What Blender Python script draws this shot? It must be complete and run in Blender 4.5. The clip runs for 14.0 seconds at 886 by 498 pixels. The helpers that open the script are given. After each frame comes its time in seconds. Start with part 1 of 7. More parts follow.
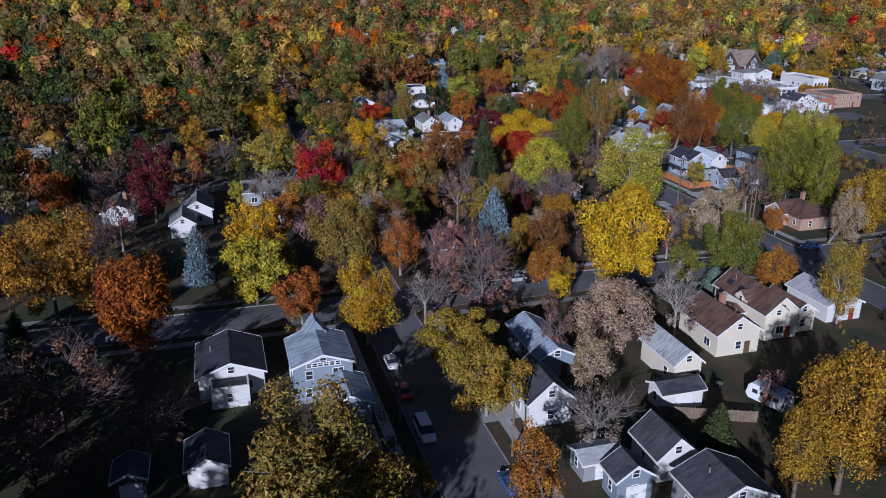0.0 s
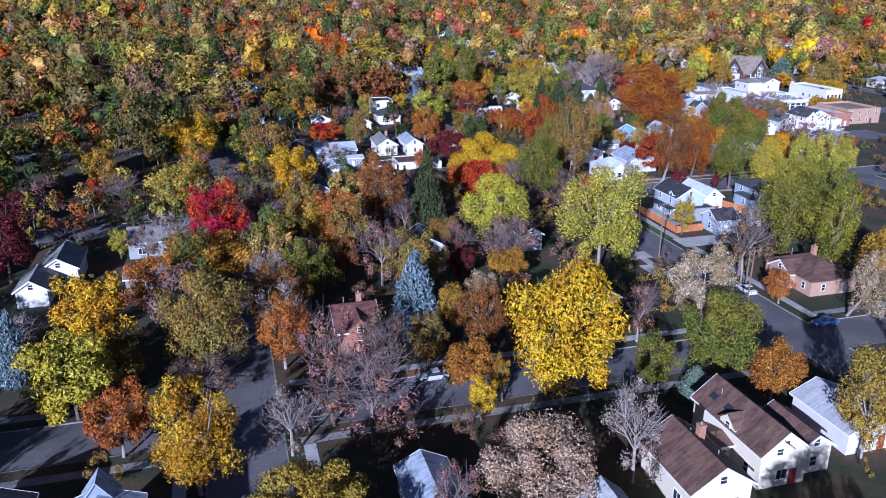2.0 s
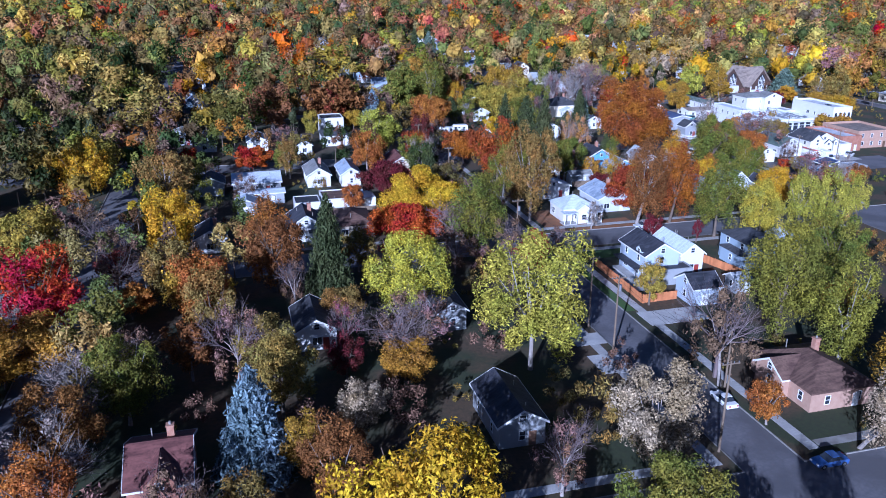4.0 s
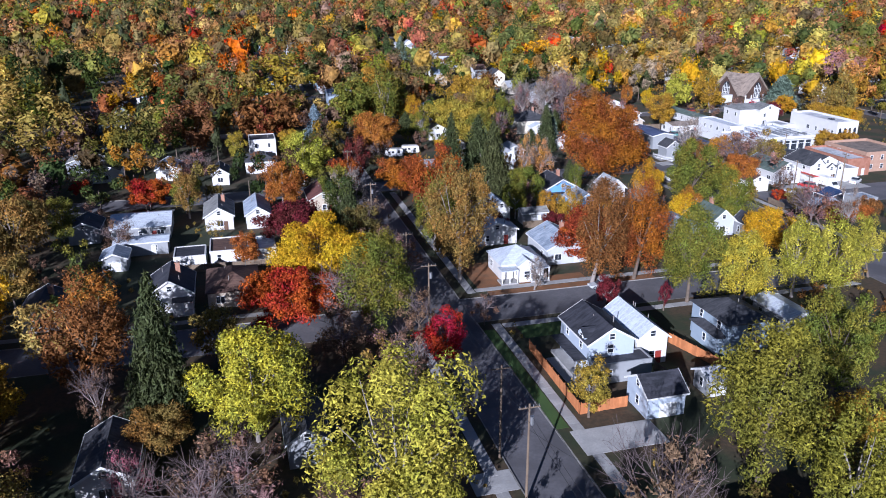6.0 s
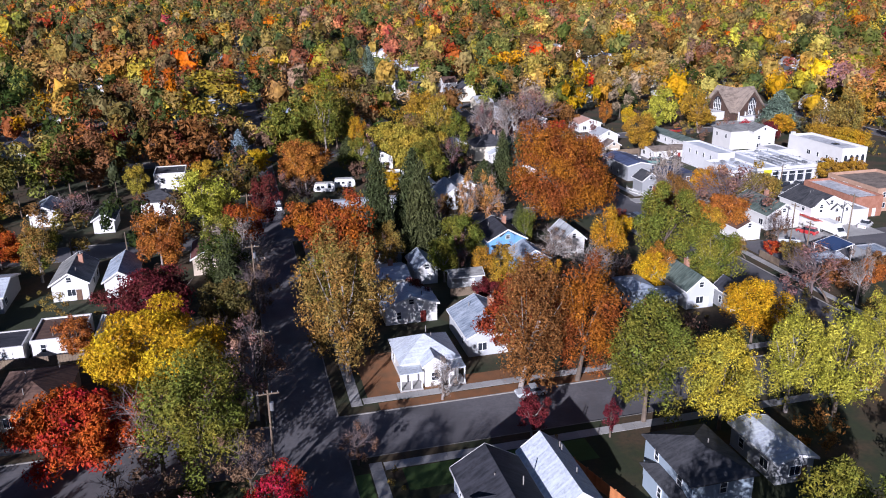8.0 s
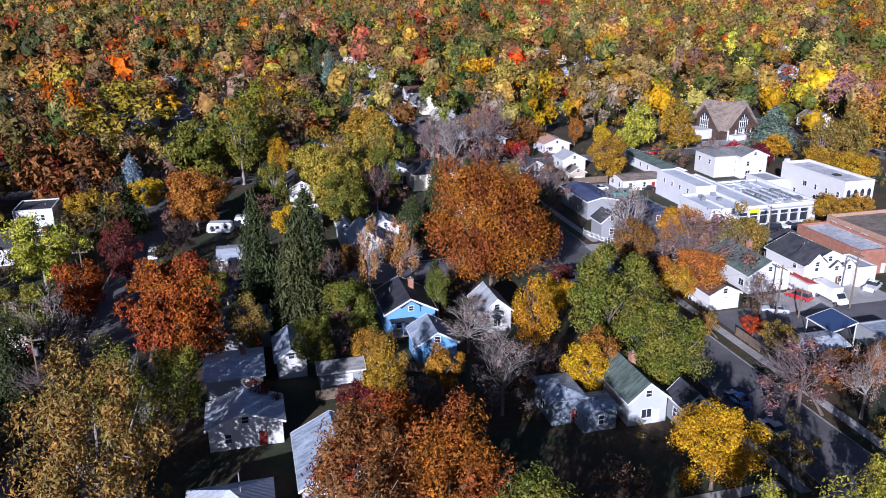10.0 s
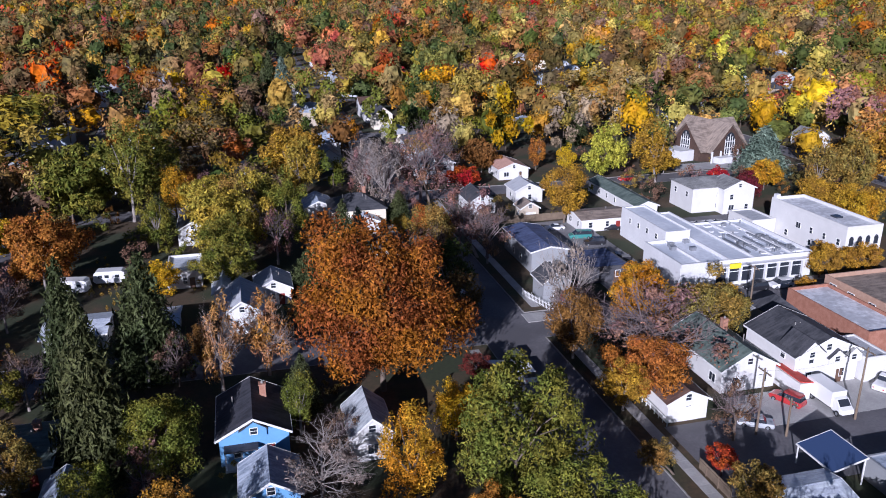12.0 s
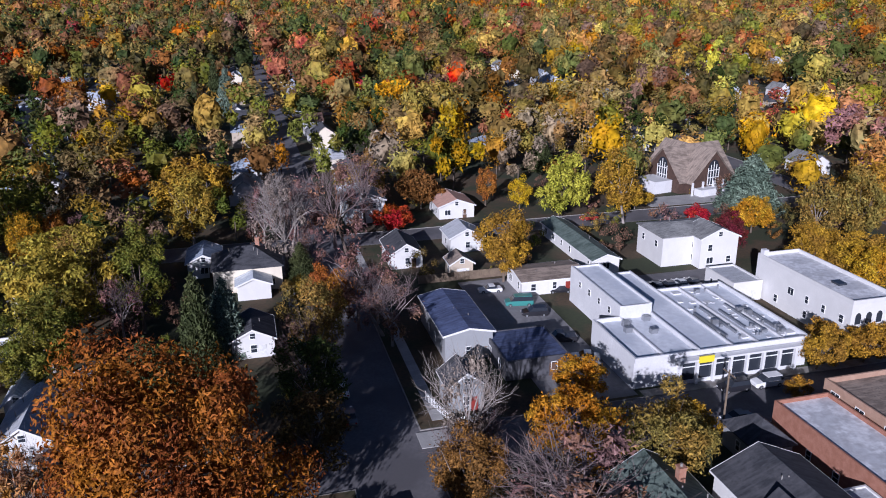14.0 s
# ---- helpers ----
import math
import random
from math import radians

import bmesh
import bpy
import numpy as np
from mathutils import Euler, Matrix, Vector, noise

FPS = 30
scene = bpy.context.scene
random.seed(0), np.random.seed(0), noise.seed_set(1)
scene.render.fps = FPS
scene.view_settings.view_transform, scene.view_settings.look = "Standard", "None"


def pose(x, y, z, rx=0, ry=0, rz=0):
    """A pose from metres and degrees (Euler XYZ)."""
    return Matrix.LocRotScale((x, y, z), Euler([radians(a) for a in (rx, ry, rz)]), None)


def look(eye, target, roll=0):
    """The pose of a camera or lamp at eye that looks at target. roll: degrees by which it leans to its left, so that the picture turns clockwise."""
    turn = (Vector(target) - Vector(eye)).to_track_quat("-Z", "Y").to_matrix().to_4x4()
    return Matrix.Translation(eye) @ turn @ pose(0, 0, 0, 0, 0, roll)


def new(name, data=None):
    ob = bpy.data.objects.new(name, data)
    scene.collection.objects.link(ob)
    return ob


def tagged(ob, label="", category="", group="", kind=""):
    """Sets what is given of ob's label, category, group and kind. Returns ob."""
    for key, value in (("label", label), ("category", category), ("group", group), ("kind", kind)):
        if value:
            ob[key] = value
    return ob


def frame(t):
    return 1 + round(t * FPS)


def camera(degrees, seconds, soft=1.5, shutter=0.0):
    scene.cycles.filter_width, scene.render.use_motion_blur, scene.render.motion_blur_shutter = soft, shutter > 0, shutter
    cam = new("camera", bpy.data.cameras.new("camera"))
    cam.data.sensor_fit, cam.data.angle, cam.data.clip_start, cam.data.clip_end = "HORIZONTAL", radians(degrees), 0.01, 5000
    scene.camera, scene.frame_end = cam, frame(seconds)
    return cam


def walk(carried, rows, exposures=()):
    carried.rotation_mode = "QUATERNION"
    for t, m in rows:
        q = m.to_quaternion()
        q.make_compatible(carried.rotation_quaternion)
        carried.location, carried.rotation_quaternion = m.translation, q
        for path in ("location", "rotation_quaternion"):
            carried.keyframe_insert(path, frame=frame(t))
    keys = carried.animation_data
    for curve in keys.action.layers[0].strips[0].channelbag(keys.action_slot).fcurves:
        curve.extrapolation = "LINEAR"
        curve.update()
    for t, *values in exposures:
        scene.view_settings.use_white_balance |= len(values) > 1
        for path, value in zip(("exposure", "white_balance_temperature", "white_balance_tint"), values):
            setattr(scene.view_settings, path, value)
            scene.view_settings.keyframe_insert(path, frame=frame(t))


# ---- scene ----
cam = camera(59.3, 14.0, soft=1.0)
PATH = [
    (0, (0.517, -0.291, 56.426), (1.049, 1.516, 55.754), 0.2),
    (0.5, (7.339, 7.903, 56.481), (7.857, 9.714, 55.809), 0.2),
    (1, (14.042, 15.977, 56.486), (14.556, 17.789, 55.814), 0.2),
    (1.5, (20.506, 23.751, 56.386), (21.017, 25.564, 55.713), 0.1),
    (2, (27.324, 31.85, 56.406), (27.834, 33.664, 55.736), 0.0),
    (2.5, (34.171, 40.132, 56.486), (34.676, 41.947, 55.816), -0.0),
    (3, (41.163, 48.392, 56.52), (41.665, 50.207, 55.849), -0.1),
    (3.2, (44.002, 51.654, 56.523), (44.504, 53.471, 55.854), -0.0),
    (5.3, (73.892, 85.193, 56.204), (74.379, 87.015, 55.538), -0.0),
    (5.5, (76.619, 88.47, 56.198), (77.105, 90.292, 55.533), -0.2),
    (6, (83.314, 96.764, 56.166), (83.8, 98.586, 55.5), -0.3),
    (6.5, (90.084, 105.171, 56.275), (90.571, 106.995, 55.615), -0.4),
    (7, (96.839, 113.43, 56.325), (97.326, 115.255, 55.667), -0.4),
    (7.5, (103.687, 121.629, 56.307), (104.171, 123.455, 55.649), -0.5),
    (8, (110.53, 129.707, 56.206), (111.011, 131.534, 55.549), -0.6),
    (8.2, (113.343, 132.937, 56.178), (113.823, 134.764, 55.521), -0.8),
    (10.3, (143.503, 166.903, 55.312), (143.975, 168.734, 54.658), -0.3),
    (10.5, (146.191, 170.045, 55.291), (146.664, 171.874, 54.634), -0.2),
    (11, (152.513, 177.776, 55.3), (152.99, 179.602, 54.639), -0.2),
    (11.5, (158.786, 185.542, 55.329), (159.263, 187.37, 54.672), -0.3),
    (12, (165.21, 193.508, 55.288), (165.687, 195.336, 54.633), -0.3),
    (12.5, (171.808, 201.382, 55.265), (172.284, 203.212, 54.613), -0.5),
    (13, (178.334, 209.172, 55.3), (178.81, 211.001, 54.647), -0.5),
    (13.5, (184.846, 217.038, 55.43), (185.323, 218.869, 54.78), -0.4),
    (14, (191.214, 224.851, 55.449), (191.692, 226.681, 54.798), -0.4),
]
EXPOSURES = [(0.0, -0.17, 5050, 20), (0.5, 0.48, 5000, 21), (1.0, 0.58, 4950, 22), (1.5, 0.6, 4900, 24), (2.0, 0.63, 4700, 26), (2.5, 0.63, 4250, 27), (3.0, 0.62, 4200, 27), (5.5, 0.66, 4950, 20), (7.0, 0.65, 5350, 24), (8.0, 0.65, 5450, 24), (11.0, 0.51, 5150, 25), (12.5, 0.35, 5300, 26), (14.0, 0.25, 5300, 25)]
walk(cam, [(t, look(eye, target, roll)) for t, eye, target, roll in PATH], exposures=EXPOSURES)
# ---- light: low autumn sun behind the camera, clear sky ----
SHADOW = 34.0     # degrees from +y towards +x in which shadows fall
HEIGHT = 18.0     # the sun's height in degrees
world = bpy.data.worlds.new("sky")
scene.world = world
world.use_nodes = True
sky = world.node_tree.nodes.new("ShaderNodeTexSky")
sky.sky_type = "NISHITA"
sky.sun_disc = False
sky.air_density, sky.dust_density, sky.ozone_density = 0.75, 0.3, 2.5
sky.sun_elevation = radians(HEIGHT)
sky.sun_rotation = radians(180 + SHADOW)
background = world.node_tree.nodes["Background"]
background.inputs["Strength"].default_value = 0.031
world.node_tree.links.new(sky.outputs[0], background.inputs["Color"])
sun_lamp = bpy.data.lights.new("sun", "SUN")
sun_lamp.energy, sun_lamp.angle, sun_lamp.color = 5.0, radians(0.55), (1.0, 0.94, 0.84)
sun_way = Vector((math.sin(radians(SHADOW)) * math.cos(radians(HEIGHT)), math.cos(radians(SHADOW)) * math.cos(radians(HEIGHT)), -math.sin(radians(HEIGHT))))
sun = new("sun", sun_lamp)
sun.matrix_world = look((0, 0, 300), Vector((0, 0, 300)) + sun_way)

# ---- materials ----


def graph(name):
    m = bpy.data.materials.new(name)
    m.use_nodes = True
    return m, m.node_tree.nodes, m.node_tree.links, m.node_tree.nodes["Principled BSDF"]


def mixed(nodes, links, factor, a, b):
    mix = nodes.new("ShaderNodeMix")
    mix.data_type = "RGBA"
    links.new(factor, mix.inputs[0])
    for socket, value in ((mix.inputs[6], a), (mix.inputs[7], b)):
        if isinstance(value, tuple):
            socket.default_value = (*value, 1)
        else:
            links.new(value, socket)
    return mix.outputs[2]


def noise_ramp(nodes, links, scale, lo, hi, coords="Object", detail=4.0):
    place = nodes.new("ShaderNodeTexCoord")
    tex = nodes.new("ShaderNodeTexNoise")
    tex.inputs["Scale"].default_value, tex.inputs["Detail"].default_value = scale, detail
    links.new(place.outputs[coords], tex.inputs["Vector"])
    ramp = nodes.new("ShaderNodeMapRange")
    ramp.inputs["From Min"].default_value, ramp.inputs["From Max"].default_value = lo, hi
    links.new(tex.outputs["Fac"], ramp.inputs["Value"])
    return ramp.outputs["Result"]


def surface(name, base, second, scale=0.6, fine=6.0, rough=0.85, bump=0.2, metal=0.0, third=None, vary=0.0, lo=0.38, hi=0.62, world_space=True):
    """A surface of two tones in large patches, with fine grain and relief."""
    m, nodes, links, shader = graph(name)
    place = nodes.new("ShaderNodeNewGeometry")
    outs = []
    for s, a, b, d in ((scale, lo, hi, 3.0), (fine, 0.3, 0.7, 5.0)):
        tex = nodes.new("ShaderNodeTexNoise")
        tex.inputs["Scale"].default_value, tex.inputs["Detail"].default_value = s, d
        links.new(place.outputs["Position"], tex.inputs["Vector"])
        ramp = nodes.new("ShaderNodeMapRange")
        ramp.inputs["From Min"].default_value, ramp.inputs["From Max"].default_value = a, b
        links.new(tex.outputs["Fac"], ramp.inputs["Value"])
        outs.append((ramp.outputs["Result"], tex.outputs["Fac"]))
    colour = mixed(nodes, links, outs[0][0], base, second)
    dark = tuple(c * 0.72 for c in base) if third is None else third
    half = nodes.new("ShaderNodeMath")
    half.operation = "MULTIPLY"
    half.inputs[1].default_value = 0.6
    links.new(outs[1][0], half.inputs[0])
    colour = mixed(nodes, links, half.outputs[0], colour, dark)
    if vary:
        info = nodes.new("ShaderNodeObjectInfo")
        tone = nodes.new("ShaderNodeHueSaturation")
        value = nodes.new("ShaderNodeMapRange")
        value.inputs["To Min"].default_value, value.inputs["To Max"].default_value = 1 - vary, 1 + vary
        links.new(info.outputs["Random"], value.inputs["Value"])
        links.new(value.outputs["Result"], tone.inputs["Value"])
        links.new(colour, tone.inputs["Color"])
        colour = tone.outputs["Color"]
    links.new(colour, shader.inputs["Base Color"])
    shader.inputs["Roughness"].default_value, shader.inputs["Metallic"].default_value = rough, metal
    if bump:
        rise = nodes.new("ShaderNodeBump")
        rise.inputs["Strength"].default_value, rise.inputs["Distance"].default_value = bump, 0.05
        links.new(outs[1][1], rise.inputs["Height"])
        links.new(rise.outputs[0], shader.inputs["Normal"])
    return m


def shingled(name, base, second, rough=0.8, metal=0.0, course=5.0, seam=False):
    """Roofing in courses (or with standing seams), blotched by weather."""
    m = surface(name, base, tuple(min(1.0, c * 1.25) for c in second), 0.5, 3.2, rough, 0.0, metal, tuple(c * 0.4 for c in base), 0.08)
    nodes, links = m.node_tree.nodes, m.node_tree.links
    shader = nodes["Principled BSDF"]
    place = nodes.new("ShaderNodeNewGeometry")
    split = nodes.new("ShaderNodeSeparateXYZ")
    links.new(place.outputs["Position"], split.inputs[0])
    wave = nodes.new("ShaderNodeMath")
    wave.operation = "PINGPONG"
    wave.inputs[1].default_value = 0.5 / course
    links.new(split.outputs["Y" if seam else "Z"], wave.inputs[0])
    rise = nodes.new("ShaderNodeBump")
    rise.inputs["Strength"].default_value, rise.inputs["Distance"].default_value = 0.5, 0.06
    stretch = nodes.new("ShaderNodeVectorMath")
    stretch.operation = "MULTIPLY"
    stretch.inputs[1].default_value = (0.45, 2.2, 0.45)
    links.new(place.outputs["Position"], stretch.inputs[0])
    streak = nodes.new("ShaderNodeTexNoise")
    streak.inputs["Scale"].default_value, streak.inputs["Detail"].default_value = 1.0, 4.0
    links.new(stretch.outputs[0], streak.inputs["Vector"])
    span = nodes.new("ShaderNodeMapRange")
    span.inputs["From Min"].default_value, span.inputs["From Max"].default_value = 0.42, 0.64
    links.new(streak.outputs["Fac"], span.inputs["Value"])
    worn = nodes.new("ShaderNodeMath")
    worn.operation = "MULTIPLY"
    worn.inputs[1].default_value = 0.55
    links.new(span.outputs["Result"], worn.inputs[0])
    painted = shader.inputs["Base Color"].links[0].from_socket
    links.new(mixed(nodes, links, worn.outputs[0], painted, tuple(min(0.8, c * 1.6) for c in second)), shader.inputs["Base Color"])
    links.new(wave.outputs[0], rise.inputs["Height"])
    links.new(rise.outputs[0], shader.inputs["Normal"])
    return m


def siding(name, base):
    """Painted boards with fine horizontal laps."""
    m = surface(name, base, tuple(c * 0.93 for c in base), 0.5, 3.0, 0.6, 0.0, 0.0, tuple(c * 0.9 for c in base), 0.04)
    nodes, links = m.node_tree.nodes, m.node_tree.links
    place = nodes.new("ShaderNodeNewGeometry")
    split = nodes.new("ShaderNodeSeparateXYZ")
    links.new(place.outputs["Position"], split.inputs[0])
    wave = nodes.new("ShaderNodeMath")
    wave.operation = "FRACT"
    grow = nodes.new("ShaderNodeMath")
    grow.operation = "MULTIPLY"
    grow.inputs[1].default_value = 6.0
    links.new(split.outputs["Z"], grow.inputs[0])
    links.new(grow.outputs[0], wave.inputs[0])
    rise = nodes.new("ShaderNodeBump")
    rise.inputs["Strength"].default_value, rise.inputs["Distance"].default_value = 0.35, 0.03
    links.new(wave.outputs[0], rise.inputs["Height"])
    links.new(rise.outputs[0], nodes["Principled BSDF"].inputs["Normal"])
    return m


def foliage(name, base, second, patch=1.6, through_leaf=0.14, far=False):
    """Leaves: tint by leaf and in clumps, a little light coming through. far: joined woods, tinted tree by tree."""
    m, nodes, links, shader = graph(name)
    place = nodes.new("ShaderNodeNewGeometry")
    info = nodes.new("ShaderNodeObjectInfo")
    shift = nodes.new("ShaderNodeVectorMath")
    shift.operation = "ADD"
    links.new(place.outputs["Position"], shift.inputs[0])
    links.new(info.outputs["Location"], shift.inputs[1])
    tex = nodes.new("ShaderNodeTexNoise")
    tex.inputs["Scale"].default_value, tex.inputs["Detail"].default_value = patch * 0.16, 3.0
    links.new(shift.outputs[0], tex.inputs["Vector"])
    ramp = nodes.new("ShaderNodeMapRange")
    ramp.inputs["From Min"].default_value, ramp.inputs["From Max"].default_value = 0.40, 0.62
    links.new(tex.outputs["Fac"], ramp.inputs["Value"])
    colour = mixed(nodes, links, ramp.outputs["Result"], base, second)
    tone = nodes.new("ShaderNodeHueSaturation")
    value = nodes.new("ShaderNodeMapRange")
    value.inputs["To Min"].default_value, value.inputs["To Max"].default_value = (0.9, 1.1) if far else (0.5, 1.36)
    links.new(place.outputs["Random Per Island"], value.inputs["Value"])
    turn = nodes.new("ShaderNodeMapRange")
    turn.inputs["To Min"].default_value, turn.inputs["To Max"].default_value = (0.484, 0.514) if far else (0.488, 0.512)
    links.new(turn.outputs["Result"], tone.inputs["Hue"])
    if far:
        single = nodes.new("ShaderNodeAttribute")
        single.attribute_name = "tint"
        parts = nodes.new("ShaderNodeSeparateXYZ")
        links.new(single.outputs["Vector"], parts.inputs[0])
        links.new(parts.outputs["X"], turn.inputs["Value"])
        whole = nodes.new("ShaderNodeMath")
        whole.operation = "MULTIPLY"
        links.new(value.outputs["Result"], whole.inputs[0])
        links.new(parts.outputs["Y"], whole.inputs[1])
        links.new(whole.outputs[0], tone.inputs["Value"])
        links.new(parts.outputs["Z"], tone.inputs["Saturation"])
    else:
        links.new(info.outputs["Random"], turn.inputs["Value"])
        links.new(value.outputs["Result"], tone.inputs["Value"])
    fleck = nodes.new("ShaderNodeTexNoise")
    fleck.inputs["Scale"].default_value, fleck.inputs["Detail"].default_value = 0.45 if far else 3.4, 2.0
    links.new(place.outputs["Position"], fleck.inputs["Vector"])
    spread = nodes.new("ShaderNodeMapRange")
    spread.inputs["From Min"].default_value, spread.inputs["From Max"].default_value = 0.36, 0.60
    links.new(fleck.outputs["Fac"], spread.inputs["Value"])
    colour = mixed(nodes, links, spread.outputs["Result"], mixed(nodes, links, ramp.outputs["Result"], tuple(c * 0.4 for c in base), tuple(c * 0.4 for c in second)), colour)
    links.new(colour, tone.inputs["Color"])
    links.new(tone.outputs["Color"], shader.inputs["Base Color"])
    shader.inputs["Roughness"].default_value = 0.6
    shader.inputs["Specular IOR Level"].default_value = 0.1
    rise = nodes.new("ShaderNodeBump")
    rise.inputs["Strength"].default_value, rise.inputs["Distance"].default_value = 0.1 if far else 0.6, 0.25
    links.new(fleck.outputs["Fac"], rise.inputs["Height"])
    links.new(rise.outputs[0], shader.inputs["Normal"])
    thin = nodes.new("ShaderNodeBsdfTranslucent")
    links.new(tone.outputs["Color"], thin.inputs["Color"])
    both = nodes.new("ShaderNodeMixShader")
    both.inputs[0].default_value = through_leaf
    links.new(shader.outputs[0], both.inputs[1])
    links.new(thin.outputs[0], both.inputs[2])
    links.new(both.outputs[0], nodes["Material Output"].inputs["Surface"])
    return m


def plain(name, base, rough=0.5, metal=0.0, coat=0.0):
    m, nodes, links, shader = graph(name)
    shader.inputs["Base Color"].default_value = (*base, 1)
    shader.inputs["Roughness"].default_value, shader.inputs["Metallic"].default_value = rough, metal
    shader.inputs["Coat Weight"].default_value = coat
    return m


WALLS = dict(
    white=("white", siding("white_siding", (0.66, 0.65, 0.63))), whiteb=("pale blue-white", siding("blue_white_siding", (0.46, 0.52, 0.60))),
    cream=("cream", siding("cream_stucco", (0.70, 0.63, 0.50))), slate=("blue-grey", siding("blue_grey_siding", (0.22, 0.26, 0.31))),
    gray=("grey", siding("grey_siding", (0.30, 0.31, 0.32))), dark=("dark grey", siding("dark_siding", (0.08, 0.08, 0.09))),
    brick=("red brick", surface("red_brick", (0.30, 0.13, 0.08), (0.38, 0.18, 0.12), 1.2, 9.0, 0.9, 0.3)),
    brickl=("tan brick", surface("tan_brick", (0.42, 0.27, 0.19), (0.36, 0.22, 0.15), 1.2, 9.0, 0.9, 0.3)),
    bluegr=("grey-blue", siding("grey_blue_siding", (0.33, 0.40, 0.47))), tan=("tan", siding("tan_siding", (0.50, 0.42, 0.32))),
    blue=("bright blue", siding("bright_blue_siding", (0.15, 0.34, 0.60))), bluev=("blue", siding("blue_siding", (0.12, 0.22, 0.50))),
    slatelt=("light grey", siding("light_grey_siding", (0.50, 0.52, 0.54))), pale=("pale", siding("pale_siding", (0.72, 0.72, 0.70))))
ROOFS = dict(
    char=("charcoal shingle", shingled("charcoal_shingle", (0.038, 0.040, 0.047), (0.060, 0.060, 0.066))),
    dark=("near-black shingle", shingled("black_shingle", (0.022, 0.024, 0.032), (0.04, 0.04, 0.05))),
    graysh=("grey shingle", shingled("grey_shingle", (0.15, 0.15, 0.15), (0.22, 0.22, 0.21))),
    bluegray=("blue-grey shingle", shingled("blue_grey_shingle", (0.22, 0.27, 0.34), (0.32, 0.36, 0.42))),
    slatelt=("pale slate", shingled("pale_slate", (0.28, 0.31, 0.33), (0.36, 0.38, 0.39))),
    brown=("dark brown shingle", shingled("brown_shingle", (0.085, 0.045, 0.035), (0.12, 0.07, 0.05))),
    maroon=("maroon shingle", shingled("maroon_shingle", (0.10, 0.035, 0.03), (0.14, 0.055, 0.045))),
    green=("dark green shingle", shingled("green_shingle", (0.07, 0.10, 0.085), (0.11, 0.14, 0.12))),
    taupe=("taupe shingle", shingled("taupe_shingle", (0.19, 0.15, 0.12), (0.25, 0.20, 0.16))),
    pink=("salmon tile", shingled("salmon_tile", (0.50, 0.30, 0.23), (0.42, 0.25, 0.19))),
    navy=("navy blue", shingled("navy_roofing", (0.05, 0.065, 0.13), (0.07, 0.09, 0.17))),
    patchy=("patchy white", surface("patchy_membrane", (0.80, 0.81, 0.83), (0.60, 0.61, 0.63), 0.35, 1.4, 0.6, 0.1, 0.0, (0.34, 0.33, 0.34), 0.0, 0.46, 0.56)),
    pale=("pale grey", shingled("pale_roofing", (0.42, 0.43, 0.45), (0.33, 0.34, 0.36))),
    silver=("white metal", shingled("white_metal", (0.58, 0.62, 0.69), (0.46, 0.50, 0.57), 0.45, 0.0, 1.6, True)))
TRIM = surface("white_trim", (0.80, 0.80, 0.78), (0.72, 0.72, 0.70), 1.0, 5.0, 0.55, 0.0)
GLASS = plain("window_glass", (0.03, 0.035, 0.045), 0.06)
FRAME = plain("window_paint", (0.78, 0.78, 0.76), 0.5)
DOORS = [surface(n, c, tuple(v * 0.8 for v in c), 2.0, 8.0, 0.5, 0.0) for n, c in (("door_white", (0.7, 0.7, 0.68)), ("door_red", (0.28, 0.04, 0.03)), ("door_brown", (0.14, 0.08, 0.05)))]
BRICK = surface("chimney_brick", (0.34, 0.16, 0.10), (0.42, 0.24, 0.17), 1.5, 10.0, 0.9, 0.4)
CONCRETE = surface("concrete", (0.46, 0.45, 0.43), (0.36, 0.35, 0.34), 0.4, 4.0, 0.85, 0.1, 0.0, (0.30, 0.29, 0.28), 0.12)
KERB = surface("kerb_concrete", (0.30, 0.29, 0.27), (0.20, 0.18, 0.16), 0.7, 6.0, 0.9, 0.1)
ASPHALT = surface("asphalt", (0.165, 0.158, 0.168), (0.105, 0.10, 0.107), 0.12, 2.2, 0.85, 0.15, 0.0, (0.095, 0.092, 0.096), 0.0, 0.42, 0.6)
LAWN = surface("lawn_with_leaves", (0.034, 0.044, 0.015), (0.09, 0.056, 0.028), 0.09, 1.6, 0.95, 0.5, 0.0, (0.022, 0.025, 0.012), 0.0, 0.44, 0.56)
EARTH = surface("far_ground", (0.10, 0.08, 0.035), (0.16, 0.09, 0.035), 0.02, 0.3, 1.0, 0.0, 0.0, (0.05, 0.05, 0.02))
GRASS = surface("green_grass", (0.07, 0.13, 0.025), (0.05, 0.09, 0.02), 0.2, 3.0, 0.95, 0.5)
LITTER = surface("fallen_leaves", (0.26, 0.11, 0.04), (0.17, 0.09, 0.04), 0.5, 7.0, 0.95, 0.5)
BARK = surface("grey_bark", (0.16, 0.12, 0.09), (0.10, 0.08, 0.06), 1.5, 8.0, 0.95, 0.5)
PALEBARK = surface("pale_bark", (0.33, 0.29, 0.26), (0.22, 0.19, 0.17), 1.2, 6.0, 0.9, 0.3)
TWIG = surface("purple_grey_twigs", (0.18, 0.135, 0.13), (0.13, 0.095, 0.09), 0.6, 6.0, 0.95, 0.2)
WOOD = surface("weathered_wood", (0.20, 0.15, 0.10), (0.14, 0.10, 0.07), 1.0, 9.0, 0.9, 0.3)
CEDAR = surface("orange_cedar", (0.52, 0.20, 0.07), (0.42, 0.15, 0.05), 1.0, 9.0, 0.75, 0.2, 0.0, None, 0.15)
